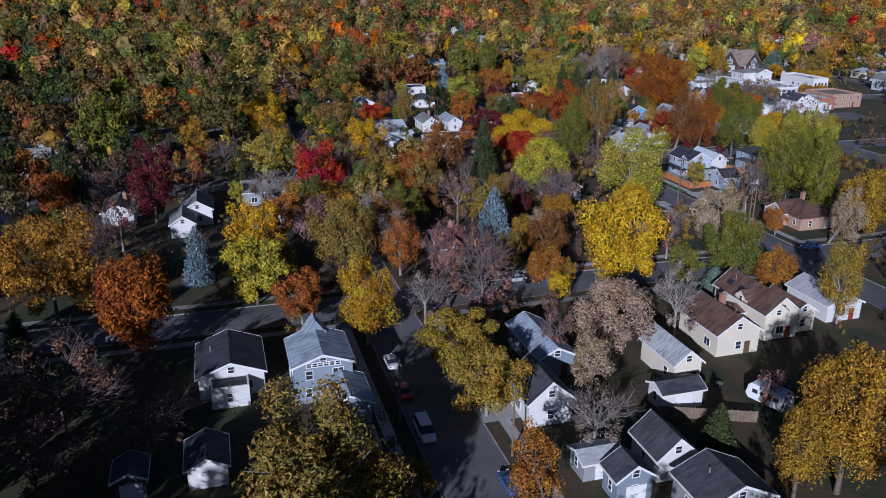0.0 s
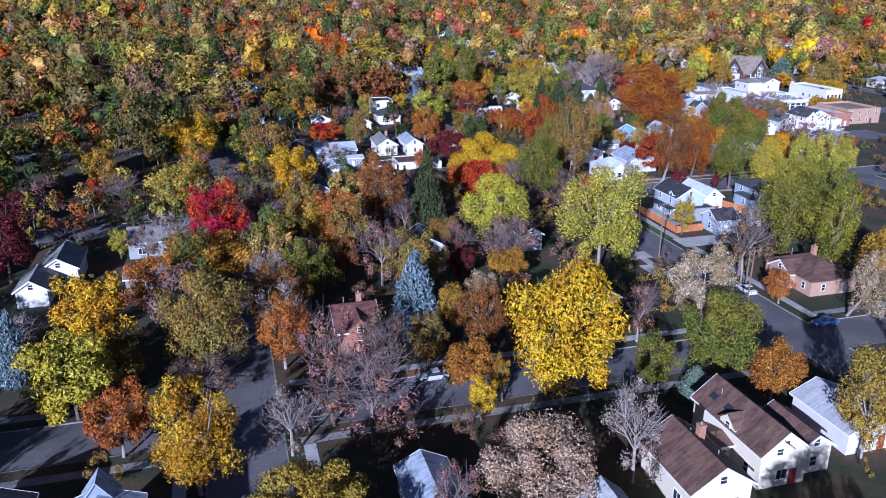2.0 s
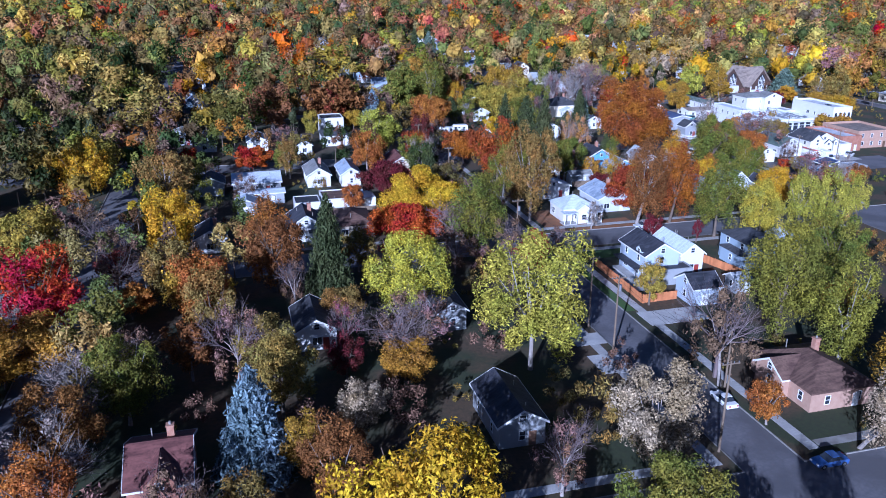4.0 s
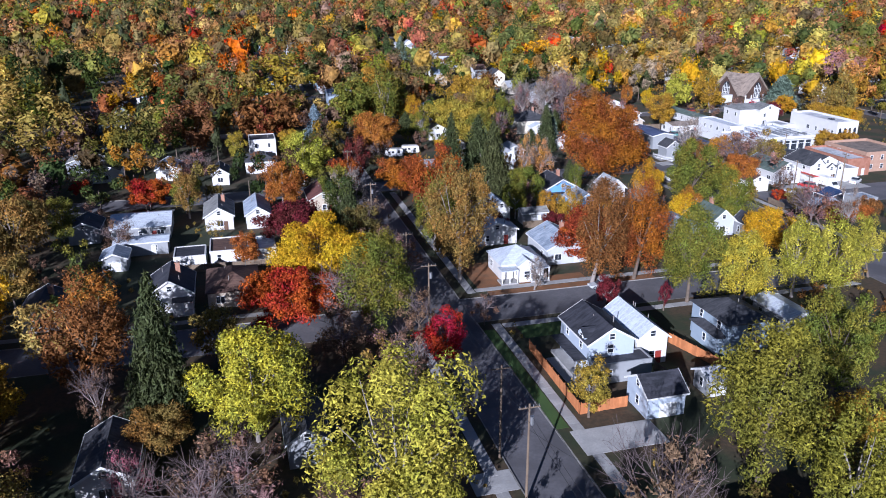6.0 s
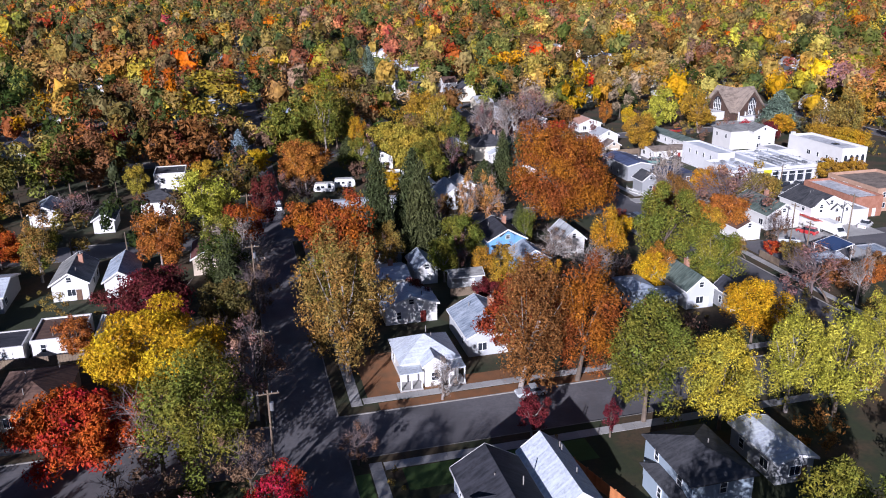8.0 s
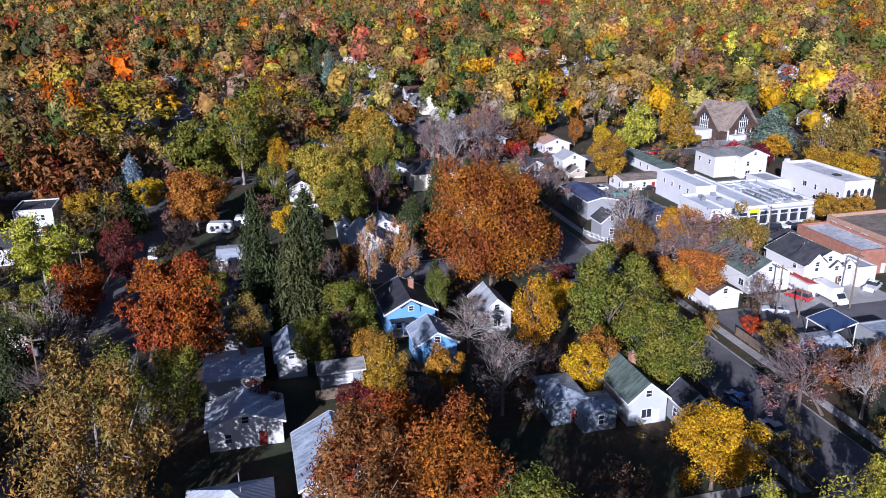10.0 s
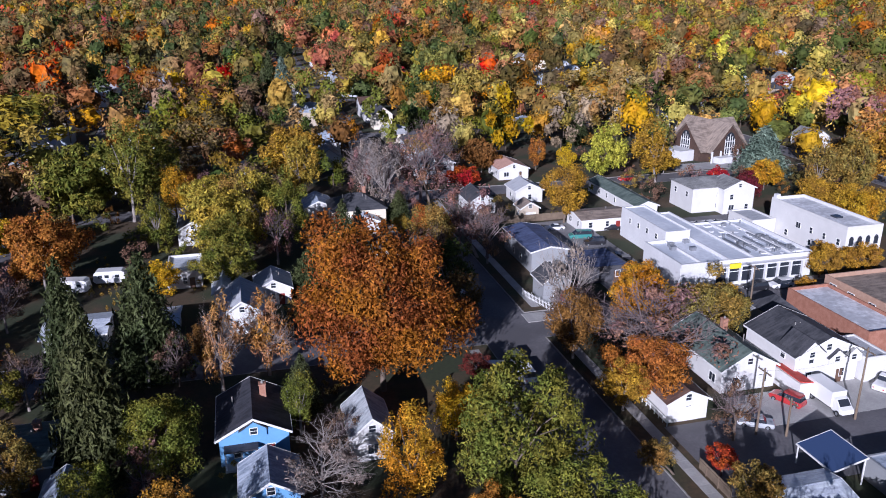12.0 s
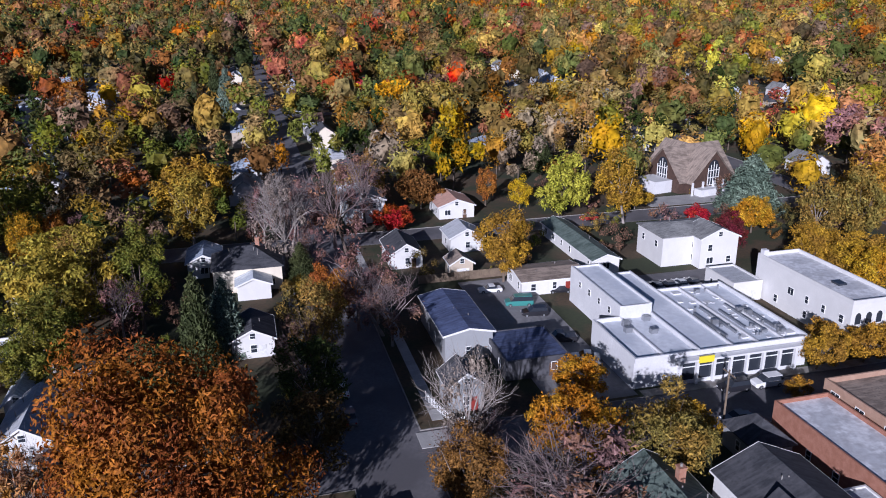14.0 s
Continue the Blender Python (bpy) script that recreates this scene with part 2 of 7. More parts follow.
STEEL = plain("grey_metal", (0.35, 0.36, 0.38), 0.4, 0.7)
RUBBER = plain("tyre_rubber", (0.02, 0.02, 0.02), 0.9)
LEAVES = dict(
    Y=("bright yellow", ("yellow_leaves", (0.78, 0.53, 0.008), (0.66, 0.36, 0.008))),
    V=("yellow-green", ("yellow_green_leaves", (0.58, 0.52, 0.06), (0.40, 0.40, 0.04))),
    G=("golden brown", ("gold_leaves", (0.58, 0.33, 0.025), (0.40, 0.21, 0.03))),
    Z=("golden yellow-green", ("golden_green_leaves", (0.66, 0.52, 0.035), (0.42, 0.40, 0.05), 2.2)),
    A=("amber", ("amber_leaves", (0.62, 0.27, 0.012), (0.62, 0.37, 0.02))),
    O=("orange-brown", ("orange_leaves", (0.52, 0.21, 0.03), (0.42, 0.14, 0.03))),
    R=("rust-brown", ("rust_leaves", (0.32, 0.14, 0.035), (0.26, 0.12, 0.035))),
    Q=("rust and orange", ("rust_orange_leaves", (0.33, 0.078, 0.022), (0.46, 0.15, 0.012), 0.9)),
    C=("scarlet", ("scarlet_leaves", (0.48, 0.02, 0.025), (0.62, 0.15, 0.015), 1.0)),
    K=("dark crimson", ("crimson_leaves", (0.19, 0.025, 0.03), (0.14, 0.04, 0.03))),
    L=("olive-gold", ("olive_leaves", (0.42, 0.33, 0.045), (0.48, 0.31, 0.035))),
    N=("dull green", ("green_leaves", (0.17, 0.20, 0.03), (0.27, 0.23, 0.03))),
    o=("olive green and gold", ("olive_green_leaves", (0.31, 0.28, 0.03), (0.19, 0.195, 0.028), 1.0)),
    g=("deep green", ("deep_green_leaves", (0.055, 0.085, 0.02), (0.10, 0.115, 0.025))),
    H=("dark olive-brown", ("dark_olive_leaves", (0.15, 0.12, 0.035), (0.20, 0.12, 0.035))),
    D=("brownish olive", ("brown_olive_leaves", (0.30, 0.23, 0.055), (0.38, 0.22, 0.045))),
    T=("pale tan", ("tan_leaves", (0.55, 0.42, 0.29), (0.48, 0.34, 0.19))),
    P=("purple-brown", ("purple_brown_leaves", (0.30, 0.17, 0.16), (0.34, 0.18, 0.10))),
    M=("magenta-brown", ("magenta_leaves", (0.38, 0.12, 0.16), (0.30, 0.15, 0.15))),
    B=("grey-brown", ("grey_brown_leaves", (0.36, 0.29, 0.24), (0.30, 0.23, 0.19))),
    b=("brown", ("brown_leaves", (0.26, 0.16, 0.10), (0.20, 0.12, 0.07))),
    W=("orange-tan", ("straw_leaves", (0.56, 0.30, 0.15), (0.60, 0.32, 0.05))),
    E=("dark green", ("dark_needles", (0.075, 0.092, 0.034), (0.10, 0.112, 0.04), 1.0, 0.1)),
    S=("blue-grey", ("blue_needles", (0.28, 0.36, 0.42), (0.19, 0.26, 0.28), 1.0, 0.1)),
    s=("grey-green", ("grey_green_needles", (0.24, 0.31, 0.23), (0.16, 0.22, 0.16), 1.0, 0.1)))

LEAF = {k: (word, foliage(*given)) for k, (word, given) in LEAVES.items()}
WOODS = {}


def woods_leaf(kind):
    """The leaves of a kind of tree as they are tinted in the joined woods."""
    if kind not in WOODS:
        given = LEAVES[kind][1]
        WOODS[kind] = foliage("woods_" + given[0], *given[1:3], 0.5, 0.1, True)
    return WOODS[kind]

# ---- building blocks ----


def mesh_of(name, verts, faces, material):
    me = bpy.data.meshes.new(name)
    me.from_pydata(verts, [], faces)
    me.validate()
    if material:
        me.materials.append(material)
    return me


def part(name, data, parent, label="", material=None):
    """One mesh object under a thing or a part."""
    me = data if isinstance(data, bpy.types.Mesh) else mesh_of(name, data[0], data[1], material)
    ob = new(name, me)
    ob.parent = parent
    if label:
        tagged(ob, label)
    return ob


def thing(name, place, label, category, group="", turn=0.0):
    ob = new(name)
    ob.matrix_world = pose(*place, 0, 0, turn)
    return tagged(ob, label, category, group)


def box(x0, y0, z0, x1, y1, z1):
    v = [(x0, y0, z0), (x1, y0, z0), (x1, y1, z0), (x0, y1, z0), (x0, y0, z1), (x1, y0, z1), (x1, y1, z1), (x0, y1, z1)]
    return v, [(3, 2, 1, 0), (4, 5, 6, 7), (0, 1, 5, 4), (1, 2, 6, 5), (2, 3, 7, 6), (3, 0, 4, 7)]


def joined(*pieces):
    verts, faces = [], []
    for v, f in pieces:
        n = len(verts)
        verts += list(v)
        faces += [tuple(i + n for i in q) for q in f]
    return verts, faces


def tube(a, b, ra, rb, sides=6, capped=True):
    """A tapered limb from a to b."""
    a, b = Vector(a), Vector(b)
    way = (b - a).normalized() if (b - a).length > 1e-6 else Vector((0, 0, 1))
    side = way.orthogonal().normalized()
    up = way.cross(side)
    v, f = [], []
    for c, r in ((a, ra), (b, rb)):
        for i in range(sides):
            t = math.tau * i / sides
            v.append(tuple(c + side * (r * math.cos(t)) + up * (r * math.sin(t))))
    for i in range(sides):
        j = (i + 1) % sides
        f.append((i, j, sides + j, sides + i))
    if capped:
        f.append(tuple(range(sides - 1, -1, -1)))
        f.append(tuple(range(sides, 2 * sides)))
    return v, f


def prism(section, axis, a, b):
    """A closed section (across, height) drawn from a to b along x or y."""
    n = len(section)
    if axis == "y":
        v = [(p, a, q) for p, q in section] + [(p, b, q) for p, q in section]
    else:
        v = [(a, p, q) for p, q in section] + [(b, p, q) for p, q in section]
    f = [(i, (i + 1) % n, n + (i + 1) % n, n + i) for i in range(n)] + [tuple(range(n - 1, -1, -1)), tuple(range(n, 2 * n))]
    return v, f


# ---- trees ----


def leaf_quads(pos, normal, size, rng, long=1.35, spread=0.72, aspect=1.0):
    """Small pointed leaf sprays at pos facing about normal."""
    n = len(pos)
    nor = normal + rng.normal(0, spread, (n, 3))
    nor /= np.linalg.norm(nor, axis=1)[:, None] + 1e-9
    ref = rng.normal(0, 1, (n, 3))
    a = np.cross(nor, ref)
    a /= np.linalg.norm(a, axis=1)[:, None] + 1e-9
    b = np.cross(nor, a)
    s = (size * rng.uniform(0.55, 1.35, n))[:, None]
    squash = np.array([1.0, 1.0, 1.0 / aspect])
    a, b = a * s * 0.62 * long * squash, b * s * 0.46 * squash
    v = np.stack([pos - a - b * 0.5, pos + a - b * 0.3, pos + b], 1).reshape(-1, 3)
    f = np.arange(3 * n).reshape(-1, 3)
    return v, f


def crown_points(rng, n, lobes, droop=0.0, loose=True):
    """Points and normals over a crown of uneven lobes inside the unit box (0.5 either side, 0 to 1 up)."""
    step = np.arange(lobes) + 0.5
    polar, turn = np.arccos(1 - 2 * step / lobes), step * 2.39996
    way = np.stack([np.cos(turn) * np.sin(polar), np.sin(turn) * np.sin(polar), np.cos(polar)], 1) + rng.normal(0, 0.22, (lobes, 3))
    way /= np.linalg.norm(way, axis=1)[:, None]
    bulge = rng.normal(0, 1, (5, 3))
    bulge /= np.linalg.norm(bulge, axis=1)[:, None]
    uneven = 0.80 + 0.34 * np.clip((way @ bulge.T).max(1), 0, 1)[:, None] ** 2
    centre = way * rng.uniform(0.20, 0.47, (lobes, 1)) ** 0.85 * uneven
    radius = rng.uniform(0.10, 0.19, lobes)
    if not loose:
        centre, radius = centre * 0.72, rng.uniform(0.13, 0.21, lobes)
    pos, nor = [], []
    total = 0
    while total < n:
        pick = rng.integers(0, lobes, 2 * n)
        d = rng.normal(0, 1, (2 * n, 3))
        d[:, 2] += 0.25
        d /= np.linalg.norm(d, axis=1)[:, None]
        p = centre[pick] + d * (radius[pick] * rng.uniform(0.64, 1.08, 2 * n))[:, None]
        near = np.linalg.norm(p[:, None, :] - centre[None], axis=2) / radius[None]
        near[np.arange(2 * n), pick] = 9
        keep = near.min(1) > rng.uniform(0.3, 0.95, 2 * n)
        p, d = p[keep], d[keep]
        out = p / (np.linalg.norm(p, axis=1)[:, None] + 1e-6)
        pos.append(p)
        nor.append(d * 0.7 + out * 0.5)
        total += len(p)
    p, d = np.concatenate(pos)[:n], np.concatenate(nor)[:n]
    p = p.copy()
    p[:, 2] = p[:, 2] - droop * (p[:, 0] ** 2 + p[:, 1] ** 2)
    core = centre.copy()
    core[:, 2] -= droop * (core[:, 0] ** 2 + core[:, 1] ** 2)
    lo, hi = np.percentile(p[:, 2], 0.7), np.percentile(p[:, 2], 99.5)
    size = np.array([2 * np.percentile(np.abs(p[:, 0]), 99.3), 2 * np.percentile(np.abs(p[:, 1]), 99.3), hi - lo])
    base = np.array([0, 0, lo])
    return (p - base) / size, d, ((core - base) / size, radius[:, None] / size)


GOLD = (1 + 5 ** 0.5) / 2
BALL = np.array([(0, s, t * GOLD) for s in (-1, 1) for t in (-1, 1)] + [(s, t * GOLD, 0) for s in (-1, 1) for t in (-1, 1)] + [(t * GOLD, 0, s) for s in (-1, 1) for t in (-1, 1)]) / math.sqrt(1 + GOLD * GOLD)
BALL_FACES = [(i, j, k) for i in range(12) for j in range(i + 1, 12) for k in range(j + 1, 12) if max(np.linalg.norm(BALL[i] - BALL[j]), np.linalg.norm(BALL[j] - BALL[k]), np.linalg.norm(BALL[i] - BALL[k])) < 1.1]
BALL_FACES = np.array([q if np.dot(np.cross(BALL[q[1]] - BALL[q[0]], BALL[q[2]] - BALL[q[0]]), BALL[q[0]]) > 0 else q[::-1] for q in BALL_FACES])


def halved(points, sides):
    """A ball's triangles each split in four, the new points pushed out to the ball."""
    points, made, out = [tuple(p) for p in points], {}, []

    def middle(a, b):
        key = (min(a, b), max(a, b))
        if key not in made:
            m = np.array(points[a]) + np.array(points[b])
            made[key] = len(points)
            points.append(tuple(m / np.linalg.norm(m)))
        return made[key]

    for a, b, c in sides:
        d, e, g = middle(a, b), middle(b, c), middle(c, a)
        out += [(a, d, g), (d, b, e), (g, e, c), (d, e, g)]
    return np.array(points), np.array(out)


KNOB, KNOB_FACES = halved(BALL, BALL_FACES)


def leafy(rng, n, lobes, size, long=1.35, droop=0.0, loose=True, fill=0.8, aspect=1.0):
    """Verts and faces of a crown: leaf sprays over larger sprays deep inside its lobes."""
    p, d, (core, radius) = crown_points(rng, n, lobes, droop, loose)
    v, f = leaf_quads(p, d, size, rng, long, 0.72, aspect)
    inner = min(0.042, 1.55 * size)
    count = int(60 * lobes * (0.042 / inner) ** 1.1)
    pick, way = rng.integers(0, lobes, count), rng.normal(0, 1, (count, 3))
    way /= np.linalg.norm(way, axis=1)[:, None]
    deep = core[pick] + way * radius[pick] * fill
    w, g = leaf_quads(deep, way, inner, rng, long, 0.5, aspect)
    return np.concatenate([v, w]), np.concatenate([f, g + len(v)])


CROWNS = {}
FAR_TREES = []    # trees too far off to stand singly, joined with the distant woods


def broadleaf(kind, shape, fine, aspect=1.0):
    """A shared crown mesh for leaf colour, one of several shapes; fine: 0 sparse, 1 usual, 2 large tree."""
    key = (kind, shape, fine, aspect)
    if key not in CROWNS:
        rng = np.random.default_rng(100 + shape * 7 + fine)
        n = (800, 3000, 5400, 10500, 24000, 6600, 10800, 1700)[fine]
        size = (0.027, 0.0345, 0.0265, 0.020, 0.0135, 0.024, 0.0198, 0.045)[fine]
        if kind == "W":
            v, f = leafy(rng, n + 900, 22, size, 2.6, 0.0, True, 0.0)
        elif fine == 0:
            v, f = leafy(rng, n, 12, size, 1.35, 0.0, True, 0.4)
        else:
            v, f = leafy(rng, n, 48 if kind == "Q" else 34 + 7 * (shape % 4), size, 1.35, 0.25 if kind in "VAZ" else 0.0, True, 0.62, aspect)
        CROWNS[key] = mesh_of("crown", v.tolist(), f.tolist(), LEAF[kind][1])
    return CROWNS[key]


def twigs(kind, shape):
    """A shared crown of bare branches in the unit box."""
    key = (kind, "twigs", shape)
    if key not in CROWNS:
        rnd = random.Random(40 + shape)
        pieces = []

        def grow(a, way, length, r, level):
            b = a + way * length
            pieces.append(tube(a, b, r, r * 0.6, 4 if level < 1 else 3, False))
            if level == 4:
                return
            for _ in range((7, 5, 4, 4)[level]):
                bend = Vector((rnd.gauss(0, 1), rnd.gauss(0, 1), rnd.gauss(0.25, 0.7)))
                w = (way * 0.9 + bend * (0.62 if level else 0.75)).normalized()
                if w.z < -0.25:
                    w.z *= -0.3
                grow(a + (b - a) * rnd.uniform(0.55, 1.0), w, length * rnd.uniform(0.55, 0.85), r * 0.47, level + 1)

        grow(Vector((0, 0, -0.05)), Vector((0, 0, 1)), 0.30, 0.018, 0)
        verts, faces = joined(*pieces)
        arr = np.array(verts)
        wide = np.percentile(np.abs(arr[:, :2]), 97) * 2
        arr[:, :2] /= wide
        arr[:, 2] /= np.percentile(arr[:, 2], 99)
        CROWNS[key] = mesh_of("branches", arr.tolist(), faces, PALEBARK if kind in "BW" else TWIG)
    return CROWNS[key]


def conifer(kind, shape):
    """A shared spire of drooping needle fronds in the unit box."""
    key = (kind, "fir", shape)
    if key not in CROWNS:
        rng = np.random.default_rng(70 + shape)
        pos, nor = [], []
        levels = 40
        for i in range(levels):
            t = i / (levels - 1)
            reach = 0.5 * (1 - t) ** 0.62 * rng.uniform(0.88, 1.1) + 0.015
            arms = max(6, int(44 * (1 - t) + 7))
            for j in range(arms):
                a = math.tau * (j + rng.uniform(-0.4, 0.4)) / arms
                r = reach * rng.uniform(0.72, 1.1)
                steps = max(3, int(14 * r / 0.5) + 1)
                for k in range(steps):
                    q = (k + 0.7) / steps
                    pos.append((math.cos(a) * r * q + rng.normal(0, 0.012), math.sin(a) * r * q + rng.normal(0, 0.012), 0.02 + t * 0.96 - 0.075 * q * q * (1 - t) + rng.normal(0, 0.006)))
                    nor.append((math.cos(a) * 0.5, math.sin(a) * 0.5, 0.9))
        pos, nor = np.array(pos), np.array(nor)
        v, f = leaf_quads(pos, nor, 0.034 if kind == "E" else 0.042, rng, 2.0)
        v[:, 2] = np.clip(v[:, 2], 0, 1.05)
        CROWNS[key] = mesh_of("needles", v.tolist(), f.tolist(), LEAF[kind][1])
    return CROWNS[key]


def tree(kind, x, y, wide, tall, clear, bx=None, by=None, single=205.0):
    """A tree whose crown is wide x tall, with its lowest leaves at clear metres; bx, by: foot of the trunk; single: metres from the flown line past which it joins the woods."""
    bx, by = (x, y) if bx is None else (bx, by)
    along = min(1.0, max(0.0, (x * 191.0 + y * 225.0) / 87106.0))
    away = math.hypot(x - 191.0 * along, y - 225.0 * along)
    if away > single and (kind not in "SEsBPMbW" or single < 100):
        FAR_TREES.append((kind, x, y, away, wide, tall, clear))
        return None
    rnd = random.Random(int(x * 31 + y * 17))
    shape = rnd.randrange(3)
    aspect = min((0.55, 0.75, 1.0, 1.3, 1.65), key=lambda v: abs(v - tall / wide))
    colour = LEAF[kind][0]
    needle = kind in "SEs"
    bare = kind in "BPMbW"
    if needle:
        label = f"{colour} spruce with drooping boughs standing in a yard"
    elif bare:
        label = f"nearly bare autumn tree with {colour} twigs and few leaves"
    else:
        label = f"{'large ' if wide > 13 else 'small ' if wide < 6 else ''}broadleaf tree with {colour} autumn foliage"
    ob = thing("spruce" if needle else "tree", (bx, by, -0.02), label, "tree")
    top = clear + tall
    off = Vector((x - bx, y - by, 0))
    r = 0.012 * top + 0.06
    bark = PALEBARK if (bare and kind in "BW") or rnd.random() < 0.4 else BARK
    if needle:
        part("trunk", tube((0, 0, -0.2), (off.x, off.y, top * 0.8), r, 0.03, 7), ob, "", bark)
        crown = part("crown", conifer(kind, shape), ob)
    else:
        fork = Vector((off.x * 0.7, off.y * 0.7, clear + tall * 0.22))
        pieces = [tube((0, 0, -0.2), fork * 0.35, r * 1.35, r * 1.05, 8), tube(fork * 0.35, fork, r * 1.05, r * 0.8, 7)]
        count = 4 if bare else 8
        for i in range(count):
            a = math.tau * (i + rnd.uniform(-0.3, 0.3)) / count
            reach = wide * rnd.uniform(0.22, 0.40)
            mid = fork + Vector((math.cos(a) * reach * 0.5, math.sin(a) * reach * 0.5, tall * rnd.uniform(0.12, 0.3)))
            end = off + Vector((math.cos(a) * reach, math.sin(a) * reach, clear + tall * rnd.uniform(0.5, 0.86)))
            pieces += [tube(fork, mid, r * 0.5, r * 0.34, 5), tube(mid, end, r * 0.34, r * 0.08, 5)]
        part("trunk", joined(*pieces), ob, "", bark)
        if bare:
            crown = part("bough", twigs(kind, shape), ob)
            crown.location, crown.scale, crown.rotation_euler = (off.x, off.y, clear), (wide, wide, tall), (0, 0, rnd.uniform(0, 6.28))
            crown = part("foliage", broadleaf(kind, shape, 0), ob)
        else:
            crown = part("crown", broadleaf(kind, shape, 7 if away > 170 else 5 if away < 75 and 6 < wide < 10 else 6 if away < 75 and wide <= 15.5 and wide >= 10 else 2 if away > 130 and wide > 10 else 4 if wide > 19 else 3 if wide > 15.5 else 2 if wide > 10 else 1, aspect), ob)
    crown.location, crown.scale, crown.rotation_euler = (off.x, off.y, clear), (wide, wide, tall), (0, 0, rnd.uniform(0, 6.28))
    return ob


# ---- houses ----
PANES = {}
FOOTPRINTS = []


def window(parent, x, y, z, wide, high, side, cross=True):
    """A framed window on a wall: side is the way that it faces."""
    key = (round(wide, 2), round(high, 2), cross)
    if key not in PANES:
        w, h, b = wide / 2, high / 2, 0.08
        v = [(sx * (w + e), yy, sz * (h + e)) for yy in (-0.07, 0.02) for e in (b, 0) for sx, sz in ((-1, -1), (1, -1), (1, 1), (-1, 1))]
        f = [q for i in range(4) for j in [(i + 1) % 4] for q in ((i, j, 4 + j, 4 + i), (8 + j, 8 + i, 12 + i, 12 + j), (j, i, 8 + i, 8 + j), (4 + i, 4 + j, 12 + j, 12 + i))]
        rail = box(-w, -0.05, -0.03, w, -0.02, 0.03) if wide < 1.3 else box(-0.03, -0.05, -h, 0.03, -0.02, h)
        v, f = joined((v, f), rail) if cross else (v, f)
        PANES[key] = (mesh_of("window", v, f, FRAME), mesh_of("pane", *box(-w, -0.03, -h, w, 0.01, h), GLASS))
    frame_mesh, pane_mesh = PANES[key]
    ob = part("window", frame_mesh, parent)
    ob.matrix_basis = pose(x, y, z, 0, 0, {"s": 0, "e": 90, "n": 180, "w": -90}[side])
    part("pane", pane_mesh, ob)
    return ob


def gable_section(half, eave, rise, drop=0.0):
    return [(-half, 0), (half, 0), (half, eave), (0, eave + rise), (-half, eave)]


def slab_roof(half, a, b, eave, rise, axis, thick=0.16):
    """Two roof slopes with thickness over a ridge along axis."""
    s = [(-half, eave), (0, eave + rise), (half, eave), (half, eave + thick), (0, eave + rise + thick), (-half, eave + thick)]
    n = len(s)
    v, f = prism(s, axis, a, b)
    f = [q for q in f if len(q) == 4] + [(0, 1, 4, 5), (1, 2, 3, 4), (n + 5, n + 4, n + 1, n), (n + 4, n + 3, n + 2, n + 1)]
    return v, f


def hip_roof(hx, hy, eave, rise, thick=0.16):
    run = min(hx, hy)
    rx, ry = max(hx - run, 0.05), max(hy - run, 0.05)
    v = [(-hx, -hy, eave), (hx, -hy, eave), (hx, hy, eave), (-hx, hy, eave), (-hx, -hy, eave + thick), (hx, -hy, eave + thick), (hx, hy, eave + thick), (-hx, hy, eave + thick),
         (-rx, -ry, eave + rise), (rx, -ry, eave + rise), (rx, ry, eave + rise), (-rx, ry, eave + rise)]
    f = [(3, 2, 1, 0), (0, 1, 5, 4), (1, 2, 6, 5), (2, 3, 7, 6), (3, 0, 4, 7), (4, 5, 9, 8), (5, 6, 10, 9), (6, 7, 11, 10), (7, 4, 8, 11), (8, 9, 10, 11)]
    return v, f


